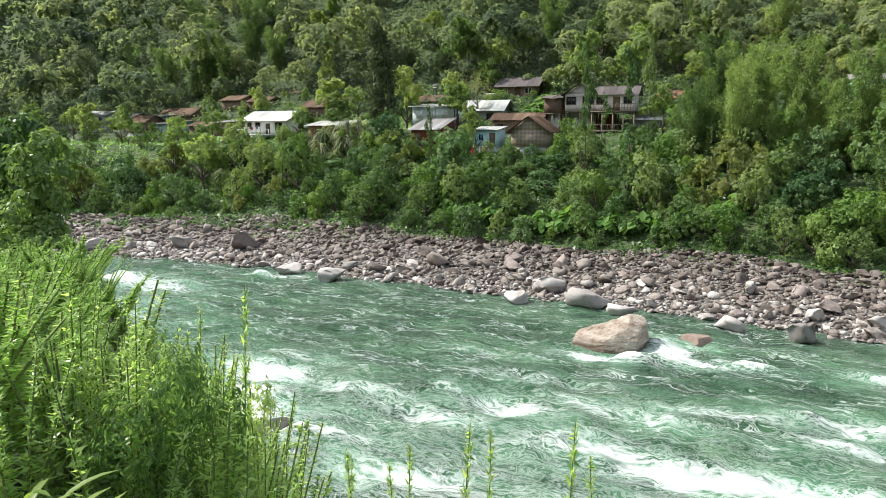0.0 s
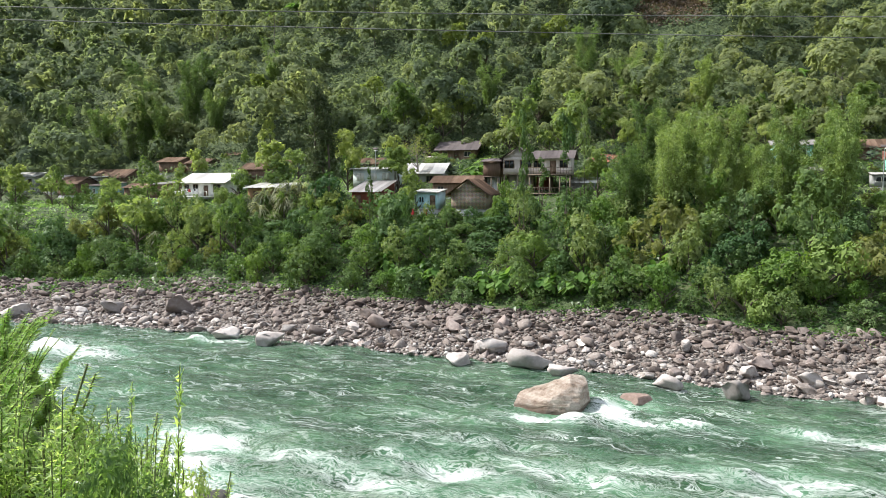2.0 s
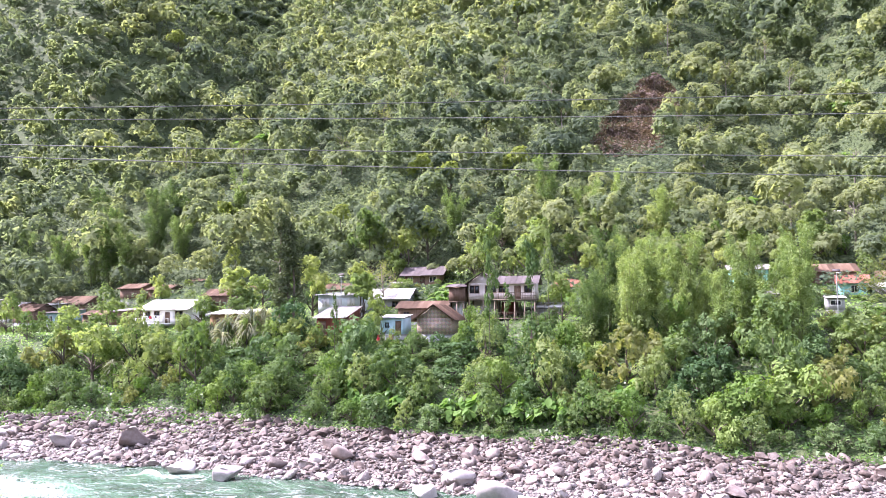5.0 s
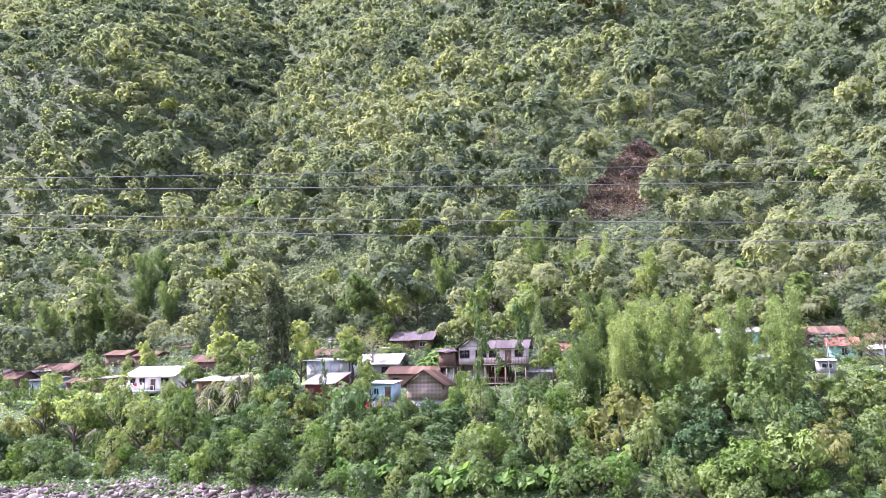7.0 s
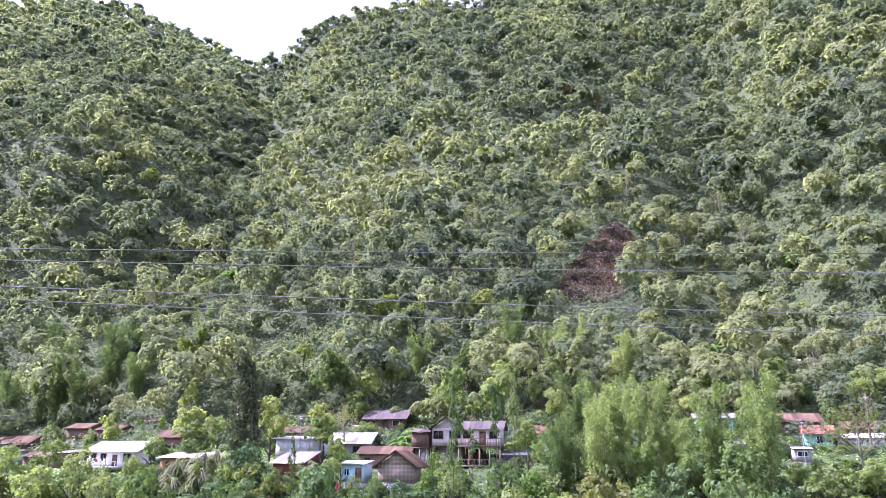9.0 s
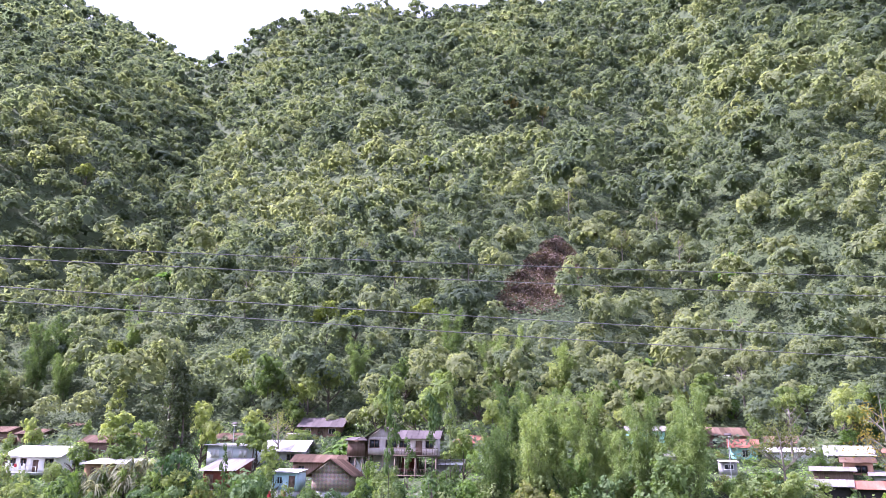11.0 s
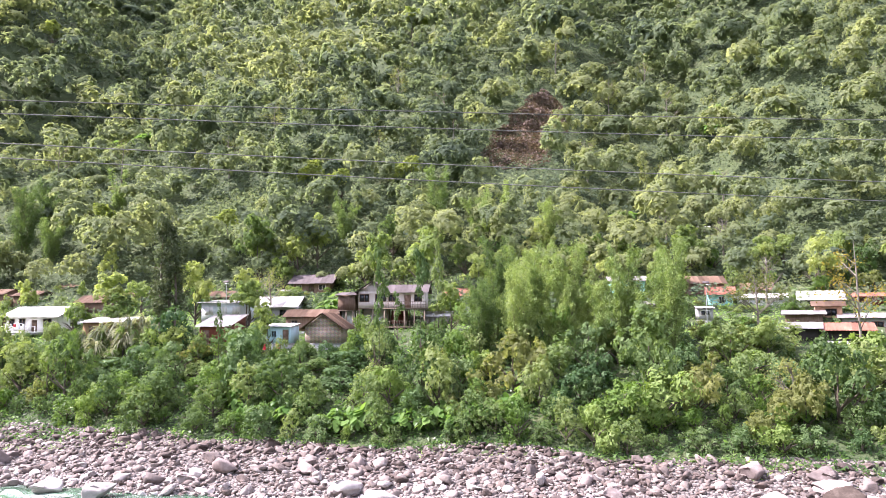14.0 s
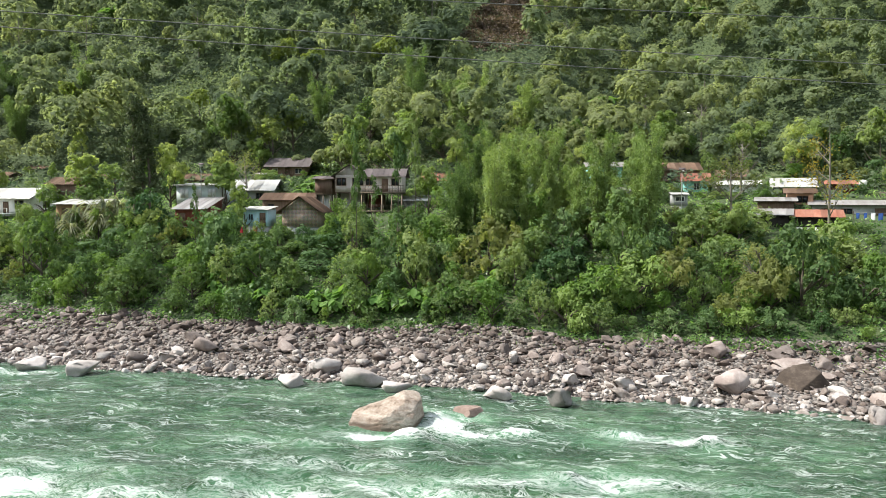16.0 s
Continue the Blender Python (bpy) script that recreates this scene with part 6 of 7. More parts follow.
# ---- the tall dark tree with twin trunks ----
M_PALEBARK = plain("pale_bark", [(0.2, (0.12, 0.105, 0.085)), (0.6, (0.23, 0.205, 0.17)), (0.9, (0.36, 0.33, 0.29))], 3.0, 0.9, bump=0.5, stretch=(1, 1, 0.25))
def dark_tree(x, y, h):
    g = np.random.default_rng(77)
    base = new("tree")
    base.matrix_world = pose(x, y, float(land(x, y)) - 0.3)
    bits, C, N, A = [], [], [], []
    for k, (ox, oy, hh) in enumerate(((-0.6, 0, h), (0.5, 0.3, h * 0.88), (1.3, -0.2, h * 0.72))):
        bits.append(tube([(ox, oy, 0), (ox * 1.2, oy, hh * 0.45), (ox * 0.9, oy, hh * 0.97)], (0.30, 0.20, 0.04), 8))
        for j in range(34):
            zz = hh * (0.20 + 0.79 * g.random() ** 0.9)
            q = g.uniform(0, 6.283)
            rr = (0.7 + 3.0 * (1 - zz / hh) ** 0.65) * g.uniform(0.5, 1.1)
            end = np.array((ox + rr * math.cos(q), oy + rr * math.sin(q), zz + 0.1 * rr))
            bits.append(tube([(ox, oy, zz - 0.3), tuple((np.array((ox, oy, zz - 0.1)) + end) / 2 + (0, 0, 0.15)), tuple(end)], (0.06, 0.04, 0.015), 5))
            n = 85
            w = g.uniform(0.25, 1.08, (n, 1))
            c = np.array((ox, oy, zz - 0.2)) * (1 - w) + end * w + g.normal(size=(n, 3)) * (0.30, 0.30, 0.22)
            c[:, 2] -= g.uniform(0, 0.9, n) ** 2
            C.append(c)
            A.append(unit(g.normal(size=(n, 3)) + np.array([math.cos(q), math.sin(q), -0.9])))
            N.append(unit(g.normal(size=(n, 3)) + np.array([0, 0, 0.6])))
    v, f = join(bits)
    add_part("trunk", v, f, M_BARK, base)
    C, N, A = np.concatenate(C), np.concatenate(N), np.concatenate(A)
    v, f = leaf_quads(C, N, g.uniform(0.35, 0.75, len(C)), g.uniform(0.14, 0.28, len(C)), g, 0.1, A)
    add_part("crown", v, f, M_DARKLEAF, base)
    return tagged(base, "tall dark tree with bare twin trunks and shaggy crown", "tree")


dark_tree(-10.2, 122.9, 20.5)


# ---- broad-leaved clumps, pandanus, bare trees ----
def rosette(name, seed, blades, length, width, droop, mat, label, stem=0.0, group="", rise=(0.5, 1.3), thick=0.1):
    """Long arching blades from one stem; each blade is a bent strip."""
    g = np.random.default_rng(seed)
    base = new(name)
    V, F, n = [], [], 0
    for k in range(blades):
        q = g.uniform(0, 6.283)
        up = g.uniform(*rise)
        l = length * g.uniform(0.7, 1.15)
        z0 = stem * g.uniform(0.6, 1.0)
        pts = []
        for i in range(6):
            t = i / 5
            r = l * t * math.cos(up * (1 - 0.5 * t))
            zz = z0 + l * (t * math.sin(up) - droop * t * t)
            ww = width * (0.25 + 1.5 * t * (1 - t) * 2 if i < 5 else 0.02) * 0.5
            side = np.array((-math.sin(q), math.cos(q), 0))
            c = np.array((r * math.cos(q), r * math.sin(q), zz))
            pts += [c - side * ww + (0, 0, 0.25 * ww), c, c + side * ww + (0, 0, 0.25 * ww)]
        V.append(np.array(pts))
        for i in range(5):
            for j in (0, 1):
                a = n + 3 * i + j
                F.append((a, a + 1, a + 4, a + 3))
        n += 18
    add_part("leaves", np.concatenate(V), np.array(F), mat, base, shade=True)
    v, f = tube([(0, 0, -0.3), (0.05, 0, stem * 0.6), (0, 0, stem)], (thick, 0.9 * thick, 0.4 * thick), 7)
    add_part("stem", v, f, M_BARK, base)
    base.matrix_world = pose(0, -30, -110)
    return tagged(base, label, "plant", group)


def broad_form(seed, leaves):
    """Big heart-shaped blades held out on stalks, tipped downwards."""
    g = np.random.default_rng(seed)
    base = new("broad_leaf_plant")
    V, F, n, bits = [], [], 0, []
    for k in range(leaves):
        q, up, l = g.uniform(0, 6.283), g.uniform(0.5, 1.45), g.uniform(0.7, 1.25)
        o = np.array((math.cos(q), math.sin(q), 0)) * (1.5 - up) * g.uniform(0.5, 1.0) + (0, 0, up * g.uniform(0.7, 1.3))
        bits.append(tube([(0, 0, -0.2), tuple(o * (0.4, 0.4, 0.75)), tuple(o)], (0.03, 0.022, 0.012), 4))
        dip = g.uniform(0.15, 1.0)
        out = np.array((math.cos(q) * math.cos(dip), math.sin(q) * math.cos(dip), -math.sin(dip)))
        side = np.array((-math.sin(q), math.cos(q), 0)) + g.normal(size=3) * 0.15
        lift = np.cross(side, out) * -1
        for i, w in enumerate((0.25, 0.62, 0.70, 0.50, 0.04)):
            c = o + out * l * (i / 4 - 0.12) - np.array((0, 0, 0.10 * l * (i / 4) ** 2))
            ww = 0.55 * w * l
            V += [c - side * ww + lift * 0.25 * ww, c, c + side * ww + lift * 0.25 * ww]
        for i in range(4):
            for j in (0, 1):
                a = n + 3 * i + j
                F.append((a, a + 1, a + 4, a + 3))
        n += 15
    add_part("leaves", np.array(V), np.array(F), M_BROAD, base, shade=True)
    v, f = join(bits)
    add_part("stem", v, f, M_CULM, base)
    base.matrix_world = pose(0, -30, -110)
    return tagged(base, "bright green plant with huge broad leaves", "plant", "broad-leaf plants of the bank")


ELEPHANT = [broad_form(300 + i, 16) for i in range(3)]
PANDAN = rosette("screw_pine", 310, 70, 2.2, 0.16, 0.85, M_PANDAN, "grey-green screw pine with long drooping blades", 1.6, "screw pines")
BANANA = rosette("banana_plant", 320, 11, 2.6, 0.8, 0.75, M_BROAD, "banana plant with long torn green leaves", 1.8, "banana plants")
SPARE += ELEPHANT + [PANDAN, BANANA]
for cx, cy, n, sp in ((2.9, 94.0, 12, 3.2), (6.3, 92.0, 8, 2.5), (19.2, 83.5, 12, 3.6), (12.9, 86.5, 9, 3.0), (30.2, 79.5, 12, 4.0), (40.1, 73.5, 7, 3.0), (58.0, 66.0, 5, 2.5), (25.2, 81.0, 9, 3.0), (1.4, 97.5, 6, 2.0)):
    for k in range(int(1.5 * n)):
        a, d = rng.uniform(0, 6.283), sp * math.sqrt(rng.random())
        plant(ELEPHANT[k % 3], cx + d * math.cos(a) * 1.2, cy + d * math.sin(a) * 0.6, rng.uniform(0.6, 1.05), None, -0.7)
for cx, cy, s in ((-15.8, 118.5, 1.1), (-13.8, 117.5, 1.2), (-11.9, 118.6, 1.0), (-12.8, 115.5, 1.0), (-16.8, 115.5, 0.9), (-24.3, 118.0, 1.0), (-34.8, 119.5, 1.1), (-10.1, 116.5, 0.9)):
    plant(PANDAN, cx, cy, s, s * 1.5, 0.1)
for cx, cy, s in ((-20.4, 118.8, 1.2), (-18.2, 118.4, 1.35), (-16.2, 118.9, 1.3), (-14.4, 118.2, 1.4), (-12.6, 118.9, 1.25), (-15.2, 116.6, 1.15), (-18.8, 116.4, 1.1)):
    plant(PANDAN, cx, cy, s, s * 1.9, 0.1)
for cx, cy, s in ((16.0, 125.0, 1.1), (14.5, 122.5, 1.0), (18.0, 128.0, 1.2), (20.5, 122.0, 1.0), (32.5, 112.5, 1.0), (78.0, 140.0, 1.6), (118.0, 165.0, 1.6), (122.0, 168.0, 1.7), (-26.0, 245.0, 2.4), (-33.0, 250.0, 2.2), (108.0, 152.0, 1.4)):
    plant(BANANA, cx, cy, s, s, 0.1)


def bare_tree(x, y, h, spread, leaves, mat, label, seed, limbs=11):
    """A thin tree with naked forking limbs and, if asked, sparse leaves."""
    g = np.random.default_rng(seed)
    base = new("tree")
    base.matrix_world = pose(x, y, float(land(x, y)) - 0.3)
    bits, tips = [], []
    bend = g.uniform(-0.6, 0.6)
    bits.append(tube([(0, 0, 0), (0.3 * bend, 0.1, h * 0.4), (0.9 * bend, 0, h * 0.75), (1.3 * bend, 0.1, h)], (0.20, 0.15, 0.08, 0.02), 7))
    for k in range(limbs):
        q, z0 = g.uniform(0, 6.283), h * g.uniform(0.35, 0.9)
        l = spread * g.uniform(0.5, 1.0) * (1.25 - z0 / h)
        o = np.array((bend * z0 / h, 0, z0))
        m = o + np.array((math.cos(q) * l * 0.55, math.sin(q) * l * 0.55, l * 0.45))
        e = o + np.array((math.cos(q) * l, math.sin(q) * l, l * 0.8))
        bits.append(tube([o, m, e], (0.07, 0.045, 0.012), 5))
        tips.append(e)
        for j in range(4):
            w = e + g.normal(size=3) * l * 0.28 + (0, 0, 0.15 * l)
            bits.append(tube([m, (m + w) / 2 + (0, 0, 0.1), w], (0.03, 0.02, 0.006), 4))
            tips.append(w)
    v, f = join(bits)
    add_part("trunk", v, f, M_PALEBARK, base)
    if leaves:
        T = np.array(tips)
        C = T[g.integers(len(T), size=leaves)] + g.normal(size=(leaves, 3)) * 0.45
        v, f = leaf_quads(C, unit(g.normal(size=(leaves, 3)) + (0, 0, 0.8)), g.uniform(0.2, 0.4, leaves), g.uniform(0.1, 0.2, leaves), g, 0.1)
        add_part("crown", v, f, mat, base)
    return tagged(base, label, "tree", "thin trees")


bare_tree(75.4, 94.0, 8.5, 3.6, 0, None, "leafless pale tree with thin forking branches", 401, 14)
bare_tree(68.6, 70.0, 16.0, 4.6, 520, M_YELLOW, "thin tall tree with sparse yellow leaves", 402)
bare_tree(62.7, 79.6, 9.0, 4.0, 1500, OLIVE, "thin crooked tree with sparse olive leaves", 403)
bare_tree(83.0, 132.0, 9.0, 3.4, 0, None, "leafless pale tree on the lower slope", 404)
bare_tree(103.0, 141.0, 9.0, 3.6, 0, None, "leafless grey tree on the slope", 405)
bare_tree(6.0, 128.0, 8.0, 3.0, 700, OLIVE, "thin tree with sparse leaves between tin roofs", 406)
bare_tree(56.5, 66.5, 6.0, 2.6, 500, OLIVE, "half withered thin tree on the bank", 407)
bare_tree(20.0, 246.0, 17.0, 4.5, 600, OLIVE, "tall pale-trunked tree on the mountain", 408)
bare_tree(-2.0, 205.0, 12.0, 3.5, 500, OLIVE, "tall pale-trunked tree above the planted plot", 409)

bare_tree(85.3, 117.2, 8.0, 3.4, 0, None, "leafless grey tree above the houses", 410)

for k, (px, py, hh) in enumerate(((-30, 216, 15), (-12, 232, 16), (10, 216, 15), (29, 205, 14), (46, 216, 15), (57, 203, 13), (93, 206, 15), (101, 188, 14), (113, 178, 14), (-48, 228, 16), (35, 188, 13), (80, 160, 12), (95, 152, 12), (-64, 236, 16), (120, 200, 15), (52, 178, 12))):
    bare_tree(px, py, hh, 4.2, 650, OLIVE, "slender pale-trunked tree rising out of the forest", 420 + k)

# pale and flowering crowns that stand out of the wood
FLOWER = leafy("pale_flowering_crown", (0.240, 0.200, 0.095), (0.330, 0.280, 0.140), (0.420, 0.360, 0.200), tone=False, island=0.6)
LIME = leafy("lime_leaves", (0.170, 0.215, 0.060), (0.220, 0.265, 0.080), (0.270, 0.300, 0.110), tone=False, island=0.6)
BLOOM = bush_form(190, 900, 0.10, 0.9, 16, (0.2, 0.36), FLOWER, 0.8, "tree", "pale yellow flowering tree high in the forest", group="flowering trees")
LIMES = bush_form(191, 1100, 0.09, 1.1, 16, (0.2, 0.36), LIME, 0.6, "tree", "yellow-green tree standing out of the forest", group="yellow-green trees")
SPARE += [BLOOM, LIMES]
for form, px, py, r in ((BLOOM, 109.0, 300.0, 4.2), (BLOOM, 120.0, 292.0, 4.0), (LIMES, -72.0, 322.0, 4.5), (LIMES, 63.0, 269.0, 5.0), (LIMES, 17.0, 176.0, 3.6), (LIMES, 23.0, 170.0, 3.2), (LIMES, 38.0, 165.0, 3.4), (LIMES, -2.0, 166.0, 3.2), (LIMES, -30.0, 188.0, 3.0)):
    plant(form, px, py, r, r * 1.1, -1.0)

for form in SPARE:
    for ob in (*form.children_recursive, form):
        bpy.data.objects.remove(ob, do_unlink=True)

# low growth over the bank, the terrace and the edge of the wood
def low_growth(name, label, n, x0, x1, s0, s1, size, high, mat, tone, seed):
    g = np.random.default_rng(seed)
    xx, ss = g.uniform(x0, x1, n), g.uniform(s0, s1, n)
    px, py = xx + 0.477 * ss, shore(xx) + 0.879 * ss
    ok = np.ones(n, bool)
    for hx, hy, hr, fx, fy in HOUSE_SPOTS:
        ok &= (px - hx) ** 2 + (py - hy) ** 2 > (0.72 * hr) ** 2
    px, py = px[ok], py[ok]
    lump = fbm(px / 3.0, py / 3.0, seed, 3)
    C = np.stack([px, py, land(px, py) + high * np.clip(lump * 1.8 - 0.5, 0.05, 1) * g.uniform(0.3, 1.0, len(px))], 1)
    m = len(px)
    v, f = leaf_tris(C, unit(g.normal(size=(m, 3)) * 0.6 + (0, -0.3, 1.0)), size * g.uniform(0.7, 1.6, m), size * g.uniform(0.5, 0.9, m), g)
    me = raw_mesh(name, v, f)
    at = me.attributes.new("tone", "FLOAT", "FACE")
    at.data.foreach_set("value", np.clip(tone + 0.9 * (fbm(px / 8.0, py / 8.0, seed + 4, 3) - 0.5) + g.normal(size=m) * 0.08, 0, 1).astype(np.float32))
    me.materials.append(mat)
    return tagged(new(name, me), label, "undergrowth", kind="stuff")


# bank tone near zero: shade of the gaps between bushes painted into the leaves
low_growth("undergrowth", "thick green undergrowth covering the river bank", 38000, -115, 70, 12.5, 33, 0.42, 1.1, M_WEED, 0.02, 501)
low_growth("undergrowth", "bright green grass and shrubs round the houses", 56000, -125, 75, 32, 72, 0.38, 0.7, M_WEED, 0.35, 502)
low_growth("undergrowth", "low green plants along the upper edge of the stones", 5000, -80, 66, 9.5, 14, 0.30, 0.3, M_WEED, 0.4, 503)

# the planted plot and the withered clearing on the slope
g = np.random.default_rng(61)


def patch(spot, n, size, high, mat, name, label, tone, seed):
    a, d = g.uniform(0, 6.283, n), np.sqrt(g.random(n)) * 1.08
    px, py = spot[0] + spot[2] * d * np.cos(a), spot[1] + spot[3] * d * np.sin(a)
    C = np.stack([px, py, land(px, py) + g.uniform(0.05, high, n)], 1)
    v, f = leaf_quads(C, unit(g.normal(size=(n, 3)) * 0.6 + (0, 0, 1.0)), size * g.uniform(0.7, 1.6, n), size * g.uniform(0.4, 0.8, n), g, 0.2)
    me = raw_mesh(name, v, f)
    at = me.attributes.new("tone", "FLOAT", "FACE")
    at.data.foreach_set("value", np.clip(tone + 0.15 * g.normal(size=n), 0, 1).astype(np.float32))
    me.materials.append(mat)
    return tagged(new(name, me), label, "undergrowth", kind="stuff")


patch(FIELD, 5000, 0.75, 0.7, M_FOREST, "planted_plot", "low even green crop on the hillside plot", 0.3, 1)
M_WITHER = leafy("withered_leaves", (0.095, 0.068, 0.058), (0.170, 0.126, 0.108), (0.270, 0.220, 0.190), island=0.5, through_light=0.15)
for spot, n in zip(CLEARING[:4], (2200, 2600, 2400, 1500)):
    patch(spot, n, 0.6, 1.0, M_WITHER, "withered_scrub", "withered reddish brown scrub in a cut clearing", 0.5, 2)
for k, (dx, dy, r) in enumerate(((-6, -2, 1.3), (-2, 3, 1.6), (5, 4, 2.0), (9, 8, 2.4), (13, 14, 3.0), (7, 10, 2.2), (14, 17, 2.6))):
    C, N, A = crown_leaves(g, 420, 1.0, 10, (0.25, 0.4), 0.25)
    px, py = 70.0 + dx, 179.0 + dy
    base = new("bush")
    base.matrix_world = pose(px, py, float(land(px, py)) - 0.3)
    v, f = leaf_quads(C * (r, r, r), N, 0.55 * g.uniform(0.6, 1.4, len(C)), 0.3 * g.uniform(0.6, 1.2, len(C)), g, 0.15)
    add_part("crown", v, f, M_WITHER, base, tone=np.full(len(f), 0.45))
    v, f = tube([(0, 0, 0), (0.1, 0, r), (0, 0, 1.6 * r)], (0.12, 0.08, 0.02), 6)
    add_part("trunk", v, f, M_BARK, base)
    tagged(base, "withered reddish brown bush on the clearing", "bush", "withered bushes")

# ---- power lines over the near bank ----
M_WIRE = plain("power_cable", [(0.2, (0.12, 0.118, 0.11)), (0.8, (0.20, 0.198, 0.19))], 4.0, 0.6, 0.0)
SPAN = 16.0
for a, b in ((0.2906, 0.0441), (0.2704, 0.0309), (0.2266, 0.0043), (0.2058, -0.0068)):
    pts = []
    for k in range(41):
        t = -60 + 3.0 * k
        pts.append((t, SPAN, 16.5 + SPAN * (a - 0.007) + b * t + 0.0004 * t * t))
    v, f = tube(pts, [0.0095] * 41, 6)
    ob = new("power_cable", raw_mesh("power_cable", v, f, True))
    ob.data.materials.append(M_WIRE)
    tagged(ob, "thin dark overhead power cable crossing the valley", "cable", "power cables", kind="structure")


# ---- plants of the near bank ----
def weed_form(seed, stems, height, leaf, leaves, mat, label, name="weed", feather=False):
    """A leafy weed of unit height: thin stems set with lance-shaped leaves."""
    g = np.random.default_rng(seed)
    base = new(name)
    bits, C, N, A, L = [], [], [], [], []
    for k in range(stems):
        q, lean = g.uniform(0, 6.283), g.uniform(0.02, 0.26)
        hh = height * (g.uniform(0.6, 1.0) if stems > 1 else 1.0)
        t = np.linspace(0, 1, 6)
        path = np.stack([np.cos(q) * (0.04 + lean * t ** 1.5), np.sin(q) * (0.04 + lean * t ** 1.5), hh * t], 1)
        bits.append(tube(path, 0.007 * (1 - 0.8 * t) + 0.0015, 4))
        n = leaves // stems
        w = g.uniform(0.15, 1.0, n)
        c = np.stack([np.interp(w, t, path[:, i]) for i in range(3)], 1)
        r = g.uniform(0, 6.283, n)
        ln = leaf * g.uniform(0.6, 1.2, n) * (1.15 - 0.75 * w)
        d = unit(np.stack([np.cos(r), np.sin(r), g.uniform(-0.3, 0.7, n)], 1))
        C.append(c + d * ln[:, None] * 0.5)
        A.append(d)
        N.append(unit(np.stack([-0.5 * np.cos(r), -0.5 * np.sin(r), np.ones(n)], 1) + 0.35 * g.normal(size=(n, 3))))
        L.append(ln)
    v, f = join(bits)
    tagged(add_part("stem", v, f, M_CULM, base), kind="stuff")
    C, N, A, L = np.concatenate(C), np.concatenate(N), np.concatenate(A), np.concatenate(L)
    v, f = leaf_darts(C, N, A, L, L * (0.2 if feather else 0.36))
    add_part("foliage", v, f, mat, base, tone=np.clip(g.normal(0.84, 0.22, len(f)), 0, 1))
    base.matrix_world = pose(0, -30, -120)
    return tagged(base, label, "weed", "weeds of the near bank")


M_LANCE = leafy("lance_leaves", (0.140, 0.200, 0.050), (0.240, 0.310, 0.085), (0.380, 0.430, 0.150), tone=False, island=0.8, sheen=0.35, wax=0.4)
M_LEAFTREE = leafy("glossy_tree_leaves", (0.030, 0.070, 0.026), (0.085, 0.150, 0.048), (0.200, 0.280, 0.090), tone=False, island=0.9, sheen=0.35, through_light=0.35, wax=0.3)
WEEDS = [weed_form(600 + i, 7, 1.0, (0.060, 0.075, 0.055, 0.068)[i], 1900, M_WEED, "tall green weed with narrow leaves on the bank") for i in range(4)]
WEEDS += [weed_form(610 + i, 5, 1.0, 0.060, 1800, M_WEED, "feathery tall green weed stalk", feather=True) for i in range(2)]
STALK = weed_form(620, 1, 1.0, 0.085, 460, M_WEED, "single tall weed stalk set with short leaves")
SHRUB = bush_form(650, 11000, 0.027, 2.0, 60, (0.2, 0.36), M_NEAR, 0.1, "bush", "dark green leafy shrub on the near bank", (2.4, 0.85), 0.3, "shrubs of the near bank", -0.9, 0.5)
LEAFTREE = bush_form(651, 6500, 0.054, 2.4, 46, (0.2, 0.36), M_LEAFTREE, 0.1, "tree", "broad-leaved green tree on the near bank", (2.2, 1.0), 0.3, "trees of the near bank", -0.9, 0.5)
rng = np.random.default_rng(71)
AZ = [-36, -31, -28, -25, -22, -19, -17, -15, -12.5, -10, 0, 14]
TOP = [-6.5, -8.5, -11.5, -13.8, -14.8, -15.5, -17.0, -20.0, -24.5, -27.0, -28.5, -29.0]
for k in range(190):
    a = rng.uniform(-37, -12)
    d = rng.uniform(3.2, 8.5)
    px, py = d * math.sin(radians(a)), d * math.cos(radians(a))
    top = 16.5 + d * math.tan(radians(float(np.interp(a, AZ, TOP)))) - rng.uniform(0.0, 0.35) ** 1.5 * 2
    gz = float(land(px, py))
    h = float(np.clip(top - gz, 0.5, 3.0))
    form = WEEDS[int(rng.integers(len(WEEDS)))]
    plant(form, px, py, rng.uniform(1.0, 1.7), h, 0.05)
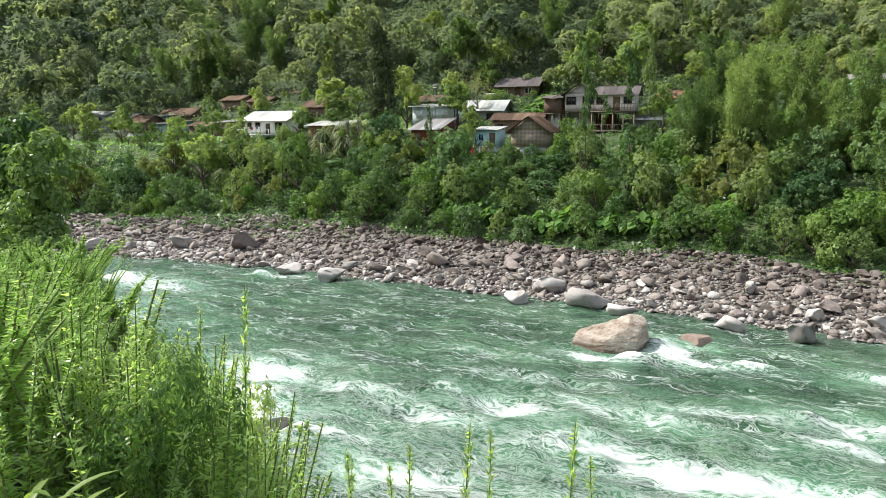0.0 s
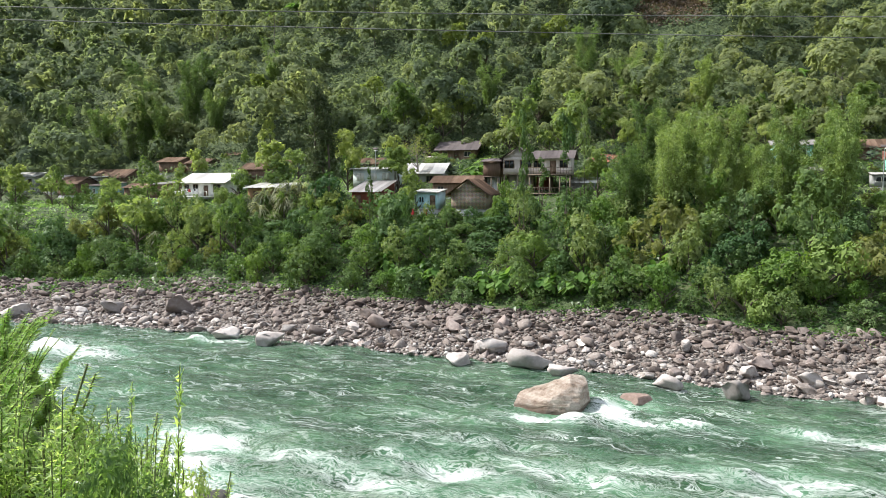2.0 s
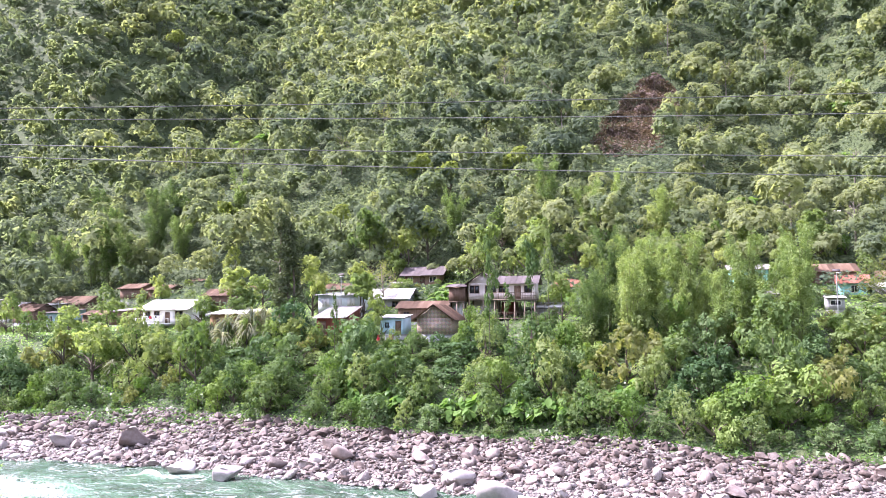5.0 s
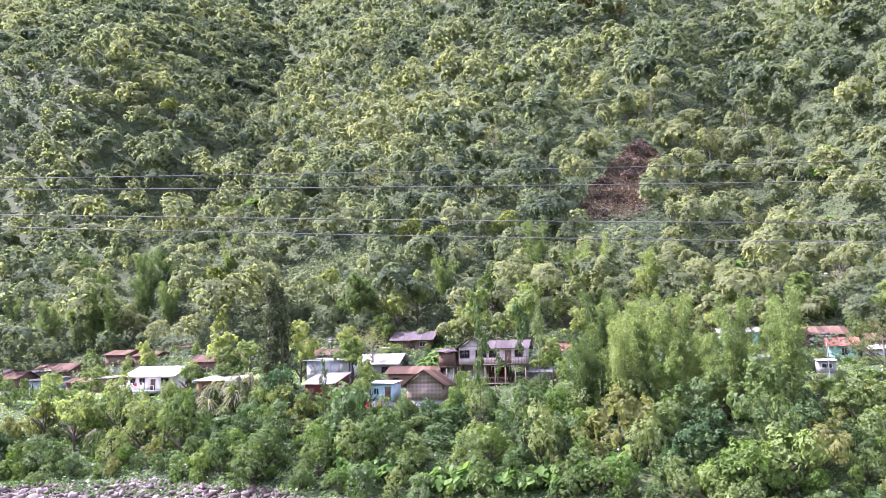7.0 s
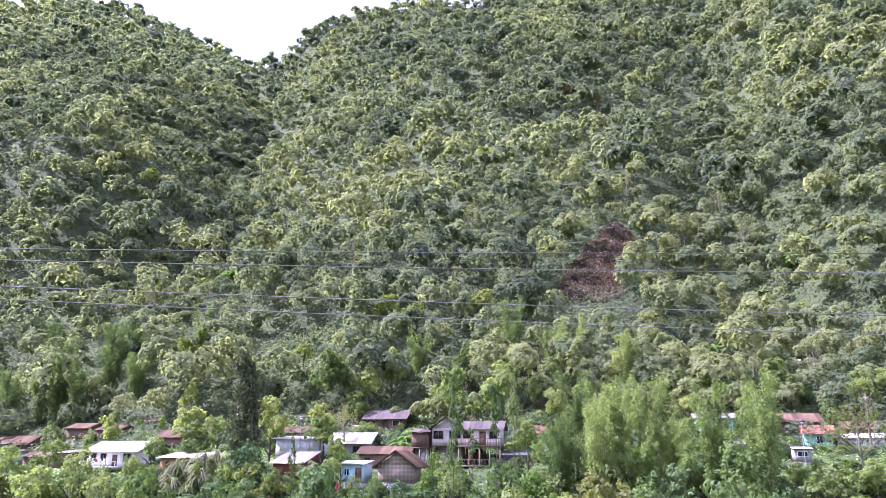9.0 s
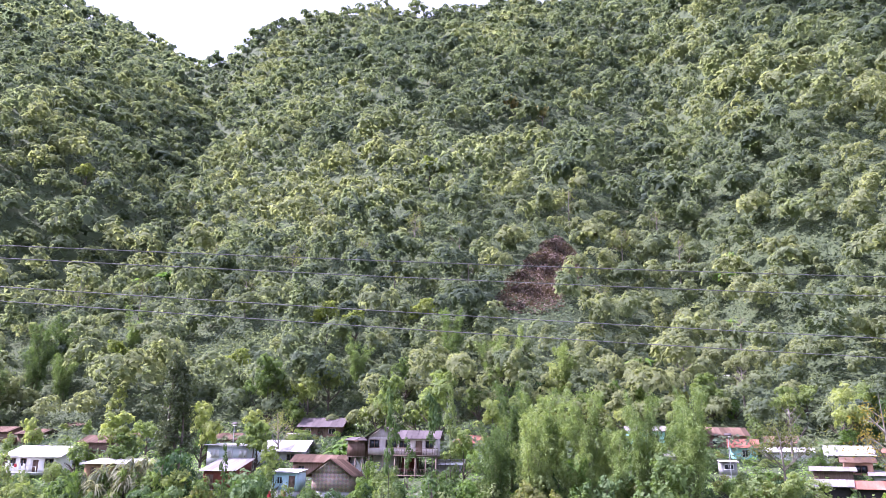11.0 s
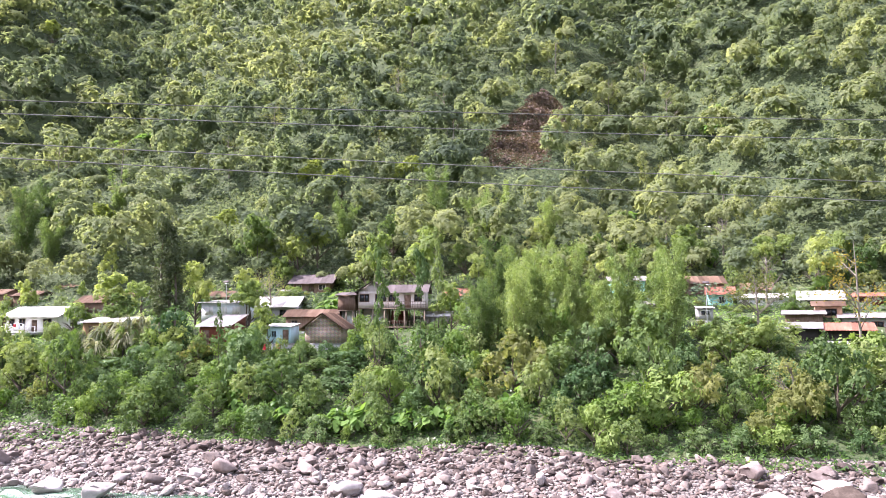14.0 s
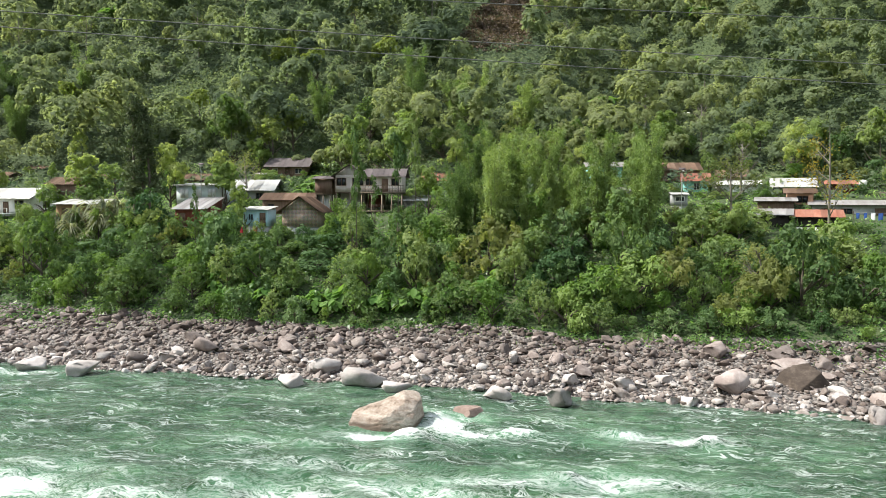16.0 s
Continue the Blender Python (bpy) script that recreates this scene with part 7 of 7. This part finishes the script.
# single stalks that stand clear of the rest: azimuth, distance, height of the tip as an angle
for a, d, e in ((-16.4, 4.6, -13.0), (-19.6, 6.0, -14.0), (-22.5, 5.5, -13.2), (-25.8, 6.0, -11.0), (-9.0, 4.2, -26.4), (-6.2, 4.0, -25.8), (0.3, 3.6, -23.6), (3.2, 3.8, -25.0), (9.0, 3.4, -23.2), (13.8, 3.4, -25.6), (-2.5, 4.0, -26.5), (-3.6, 3.9, -26.0), (38.5, 3.4, -25.0), (-29.5, 5, -9.0)):
    px, py = d * math.sin(radians(a)), d * math.cos(radians(a))
    h = 16.5 + d * math.tan(radians(e)) - float(land(px, py))
    plant(STALK, px, py, 0.8, h, 0.05)
SHRUB_Z = max(v.co.z for c in SHRUB.children for v in c.data.vertices)
for a, d, r, e in ((-21.5, 3.3, 0.42, -17.0), (-18.3, 3.5, 0.38, -18.0), (-24.5, 3.6, 0.42, -16.0), (-16.0, 3.7, 0.30, -20.5)):
    px, py = d * math.sin(radians(a)), d * math.cos(radians(a))
    plant(SHRUB, px, py, r, (16.5 + d * math.tan(radians(e)) - float(land(px, py)) + 0.1) / SHRUB_Z, 0.1)
TOP_Z = max(v.co.z for c in LEAFTREE.children for v in c.data.vertices)
for px, py, r, top in ((-7.15, 13.2, 0.95, 16.3), (-7.9, 13.9, 1.1, 16.6)):
    plant(LEAFTREE, px, py, r, (top - float(land(px, py)) + 0.1) / TOP_Z, 0.1)
low_leaf = rosette("lance_leaf_plant", 640, 15, 0.18, 0.022, 0.42, M_LANCE, "yellow-green plant with long arching lance leaves", 0.30, "lance-leaf plants", (0.1, 1.0), 0.008)
for a, d, top in ((-29.6, 1.9, -24.6), (-27.0, 2.0, -26.4), (-31.0, 2.1, -23.6), (-28.2, 1.7, -27.5)):
    px, py = d * math.sin(radians(a)), d * math.cos(radians(a))
    gz = float(land(px, py))
    high = 16.33 + d * math.tan(radians(top)) - gz
    plant(low_leaf, px, py, 1.0, 1.0, 0, gz + high - 0.34)
    v, f = tube([(px, py, gz - 0.05), (px + 0.02, py, gz + 0.5 * high), (px, py, gz + high - 0.3)], (0.010, 0.008, 0.006), 6)
    stalk = new("plant_stalk", raw_mesh("plant_stalk", v, f))
    stalk.data.materials.append(M_CULM)
    tagged(stalk, "thin green stalk carrying lance-shaped leaves", "plant", "lance-leaf plants")
for form in (*WEEDS, STALK, SHRUB, LEAFTREE, low_leaf):
    for ob in (*form.children_recursive, form):
        bpy.data.objects.remove(ob, do_unlink=True)
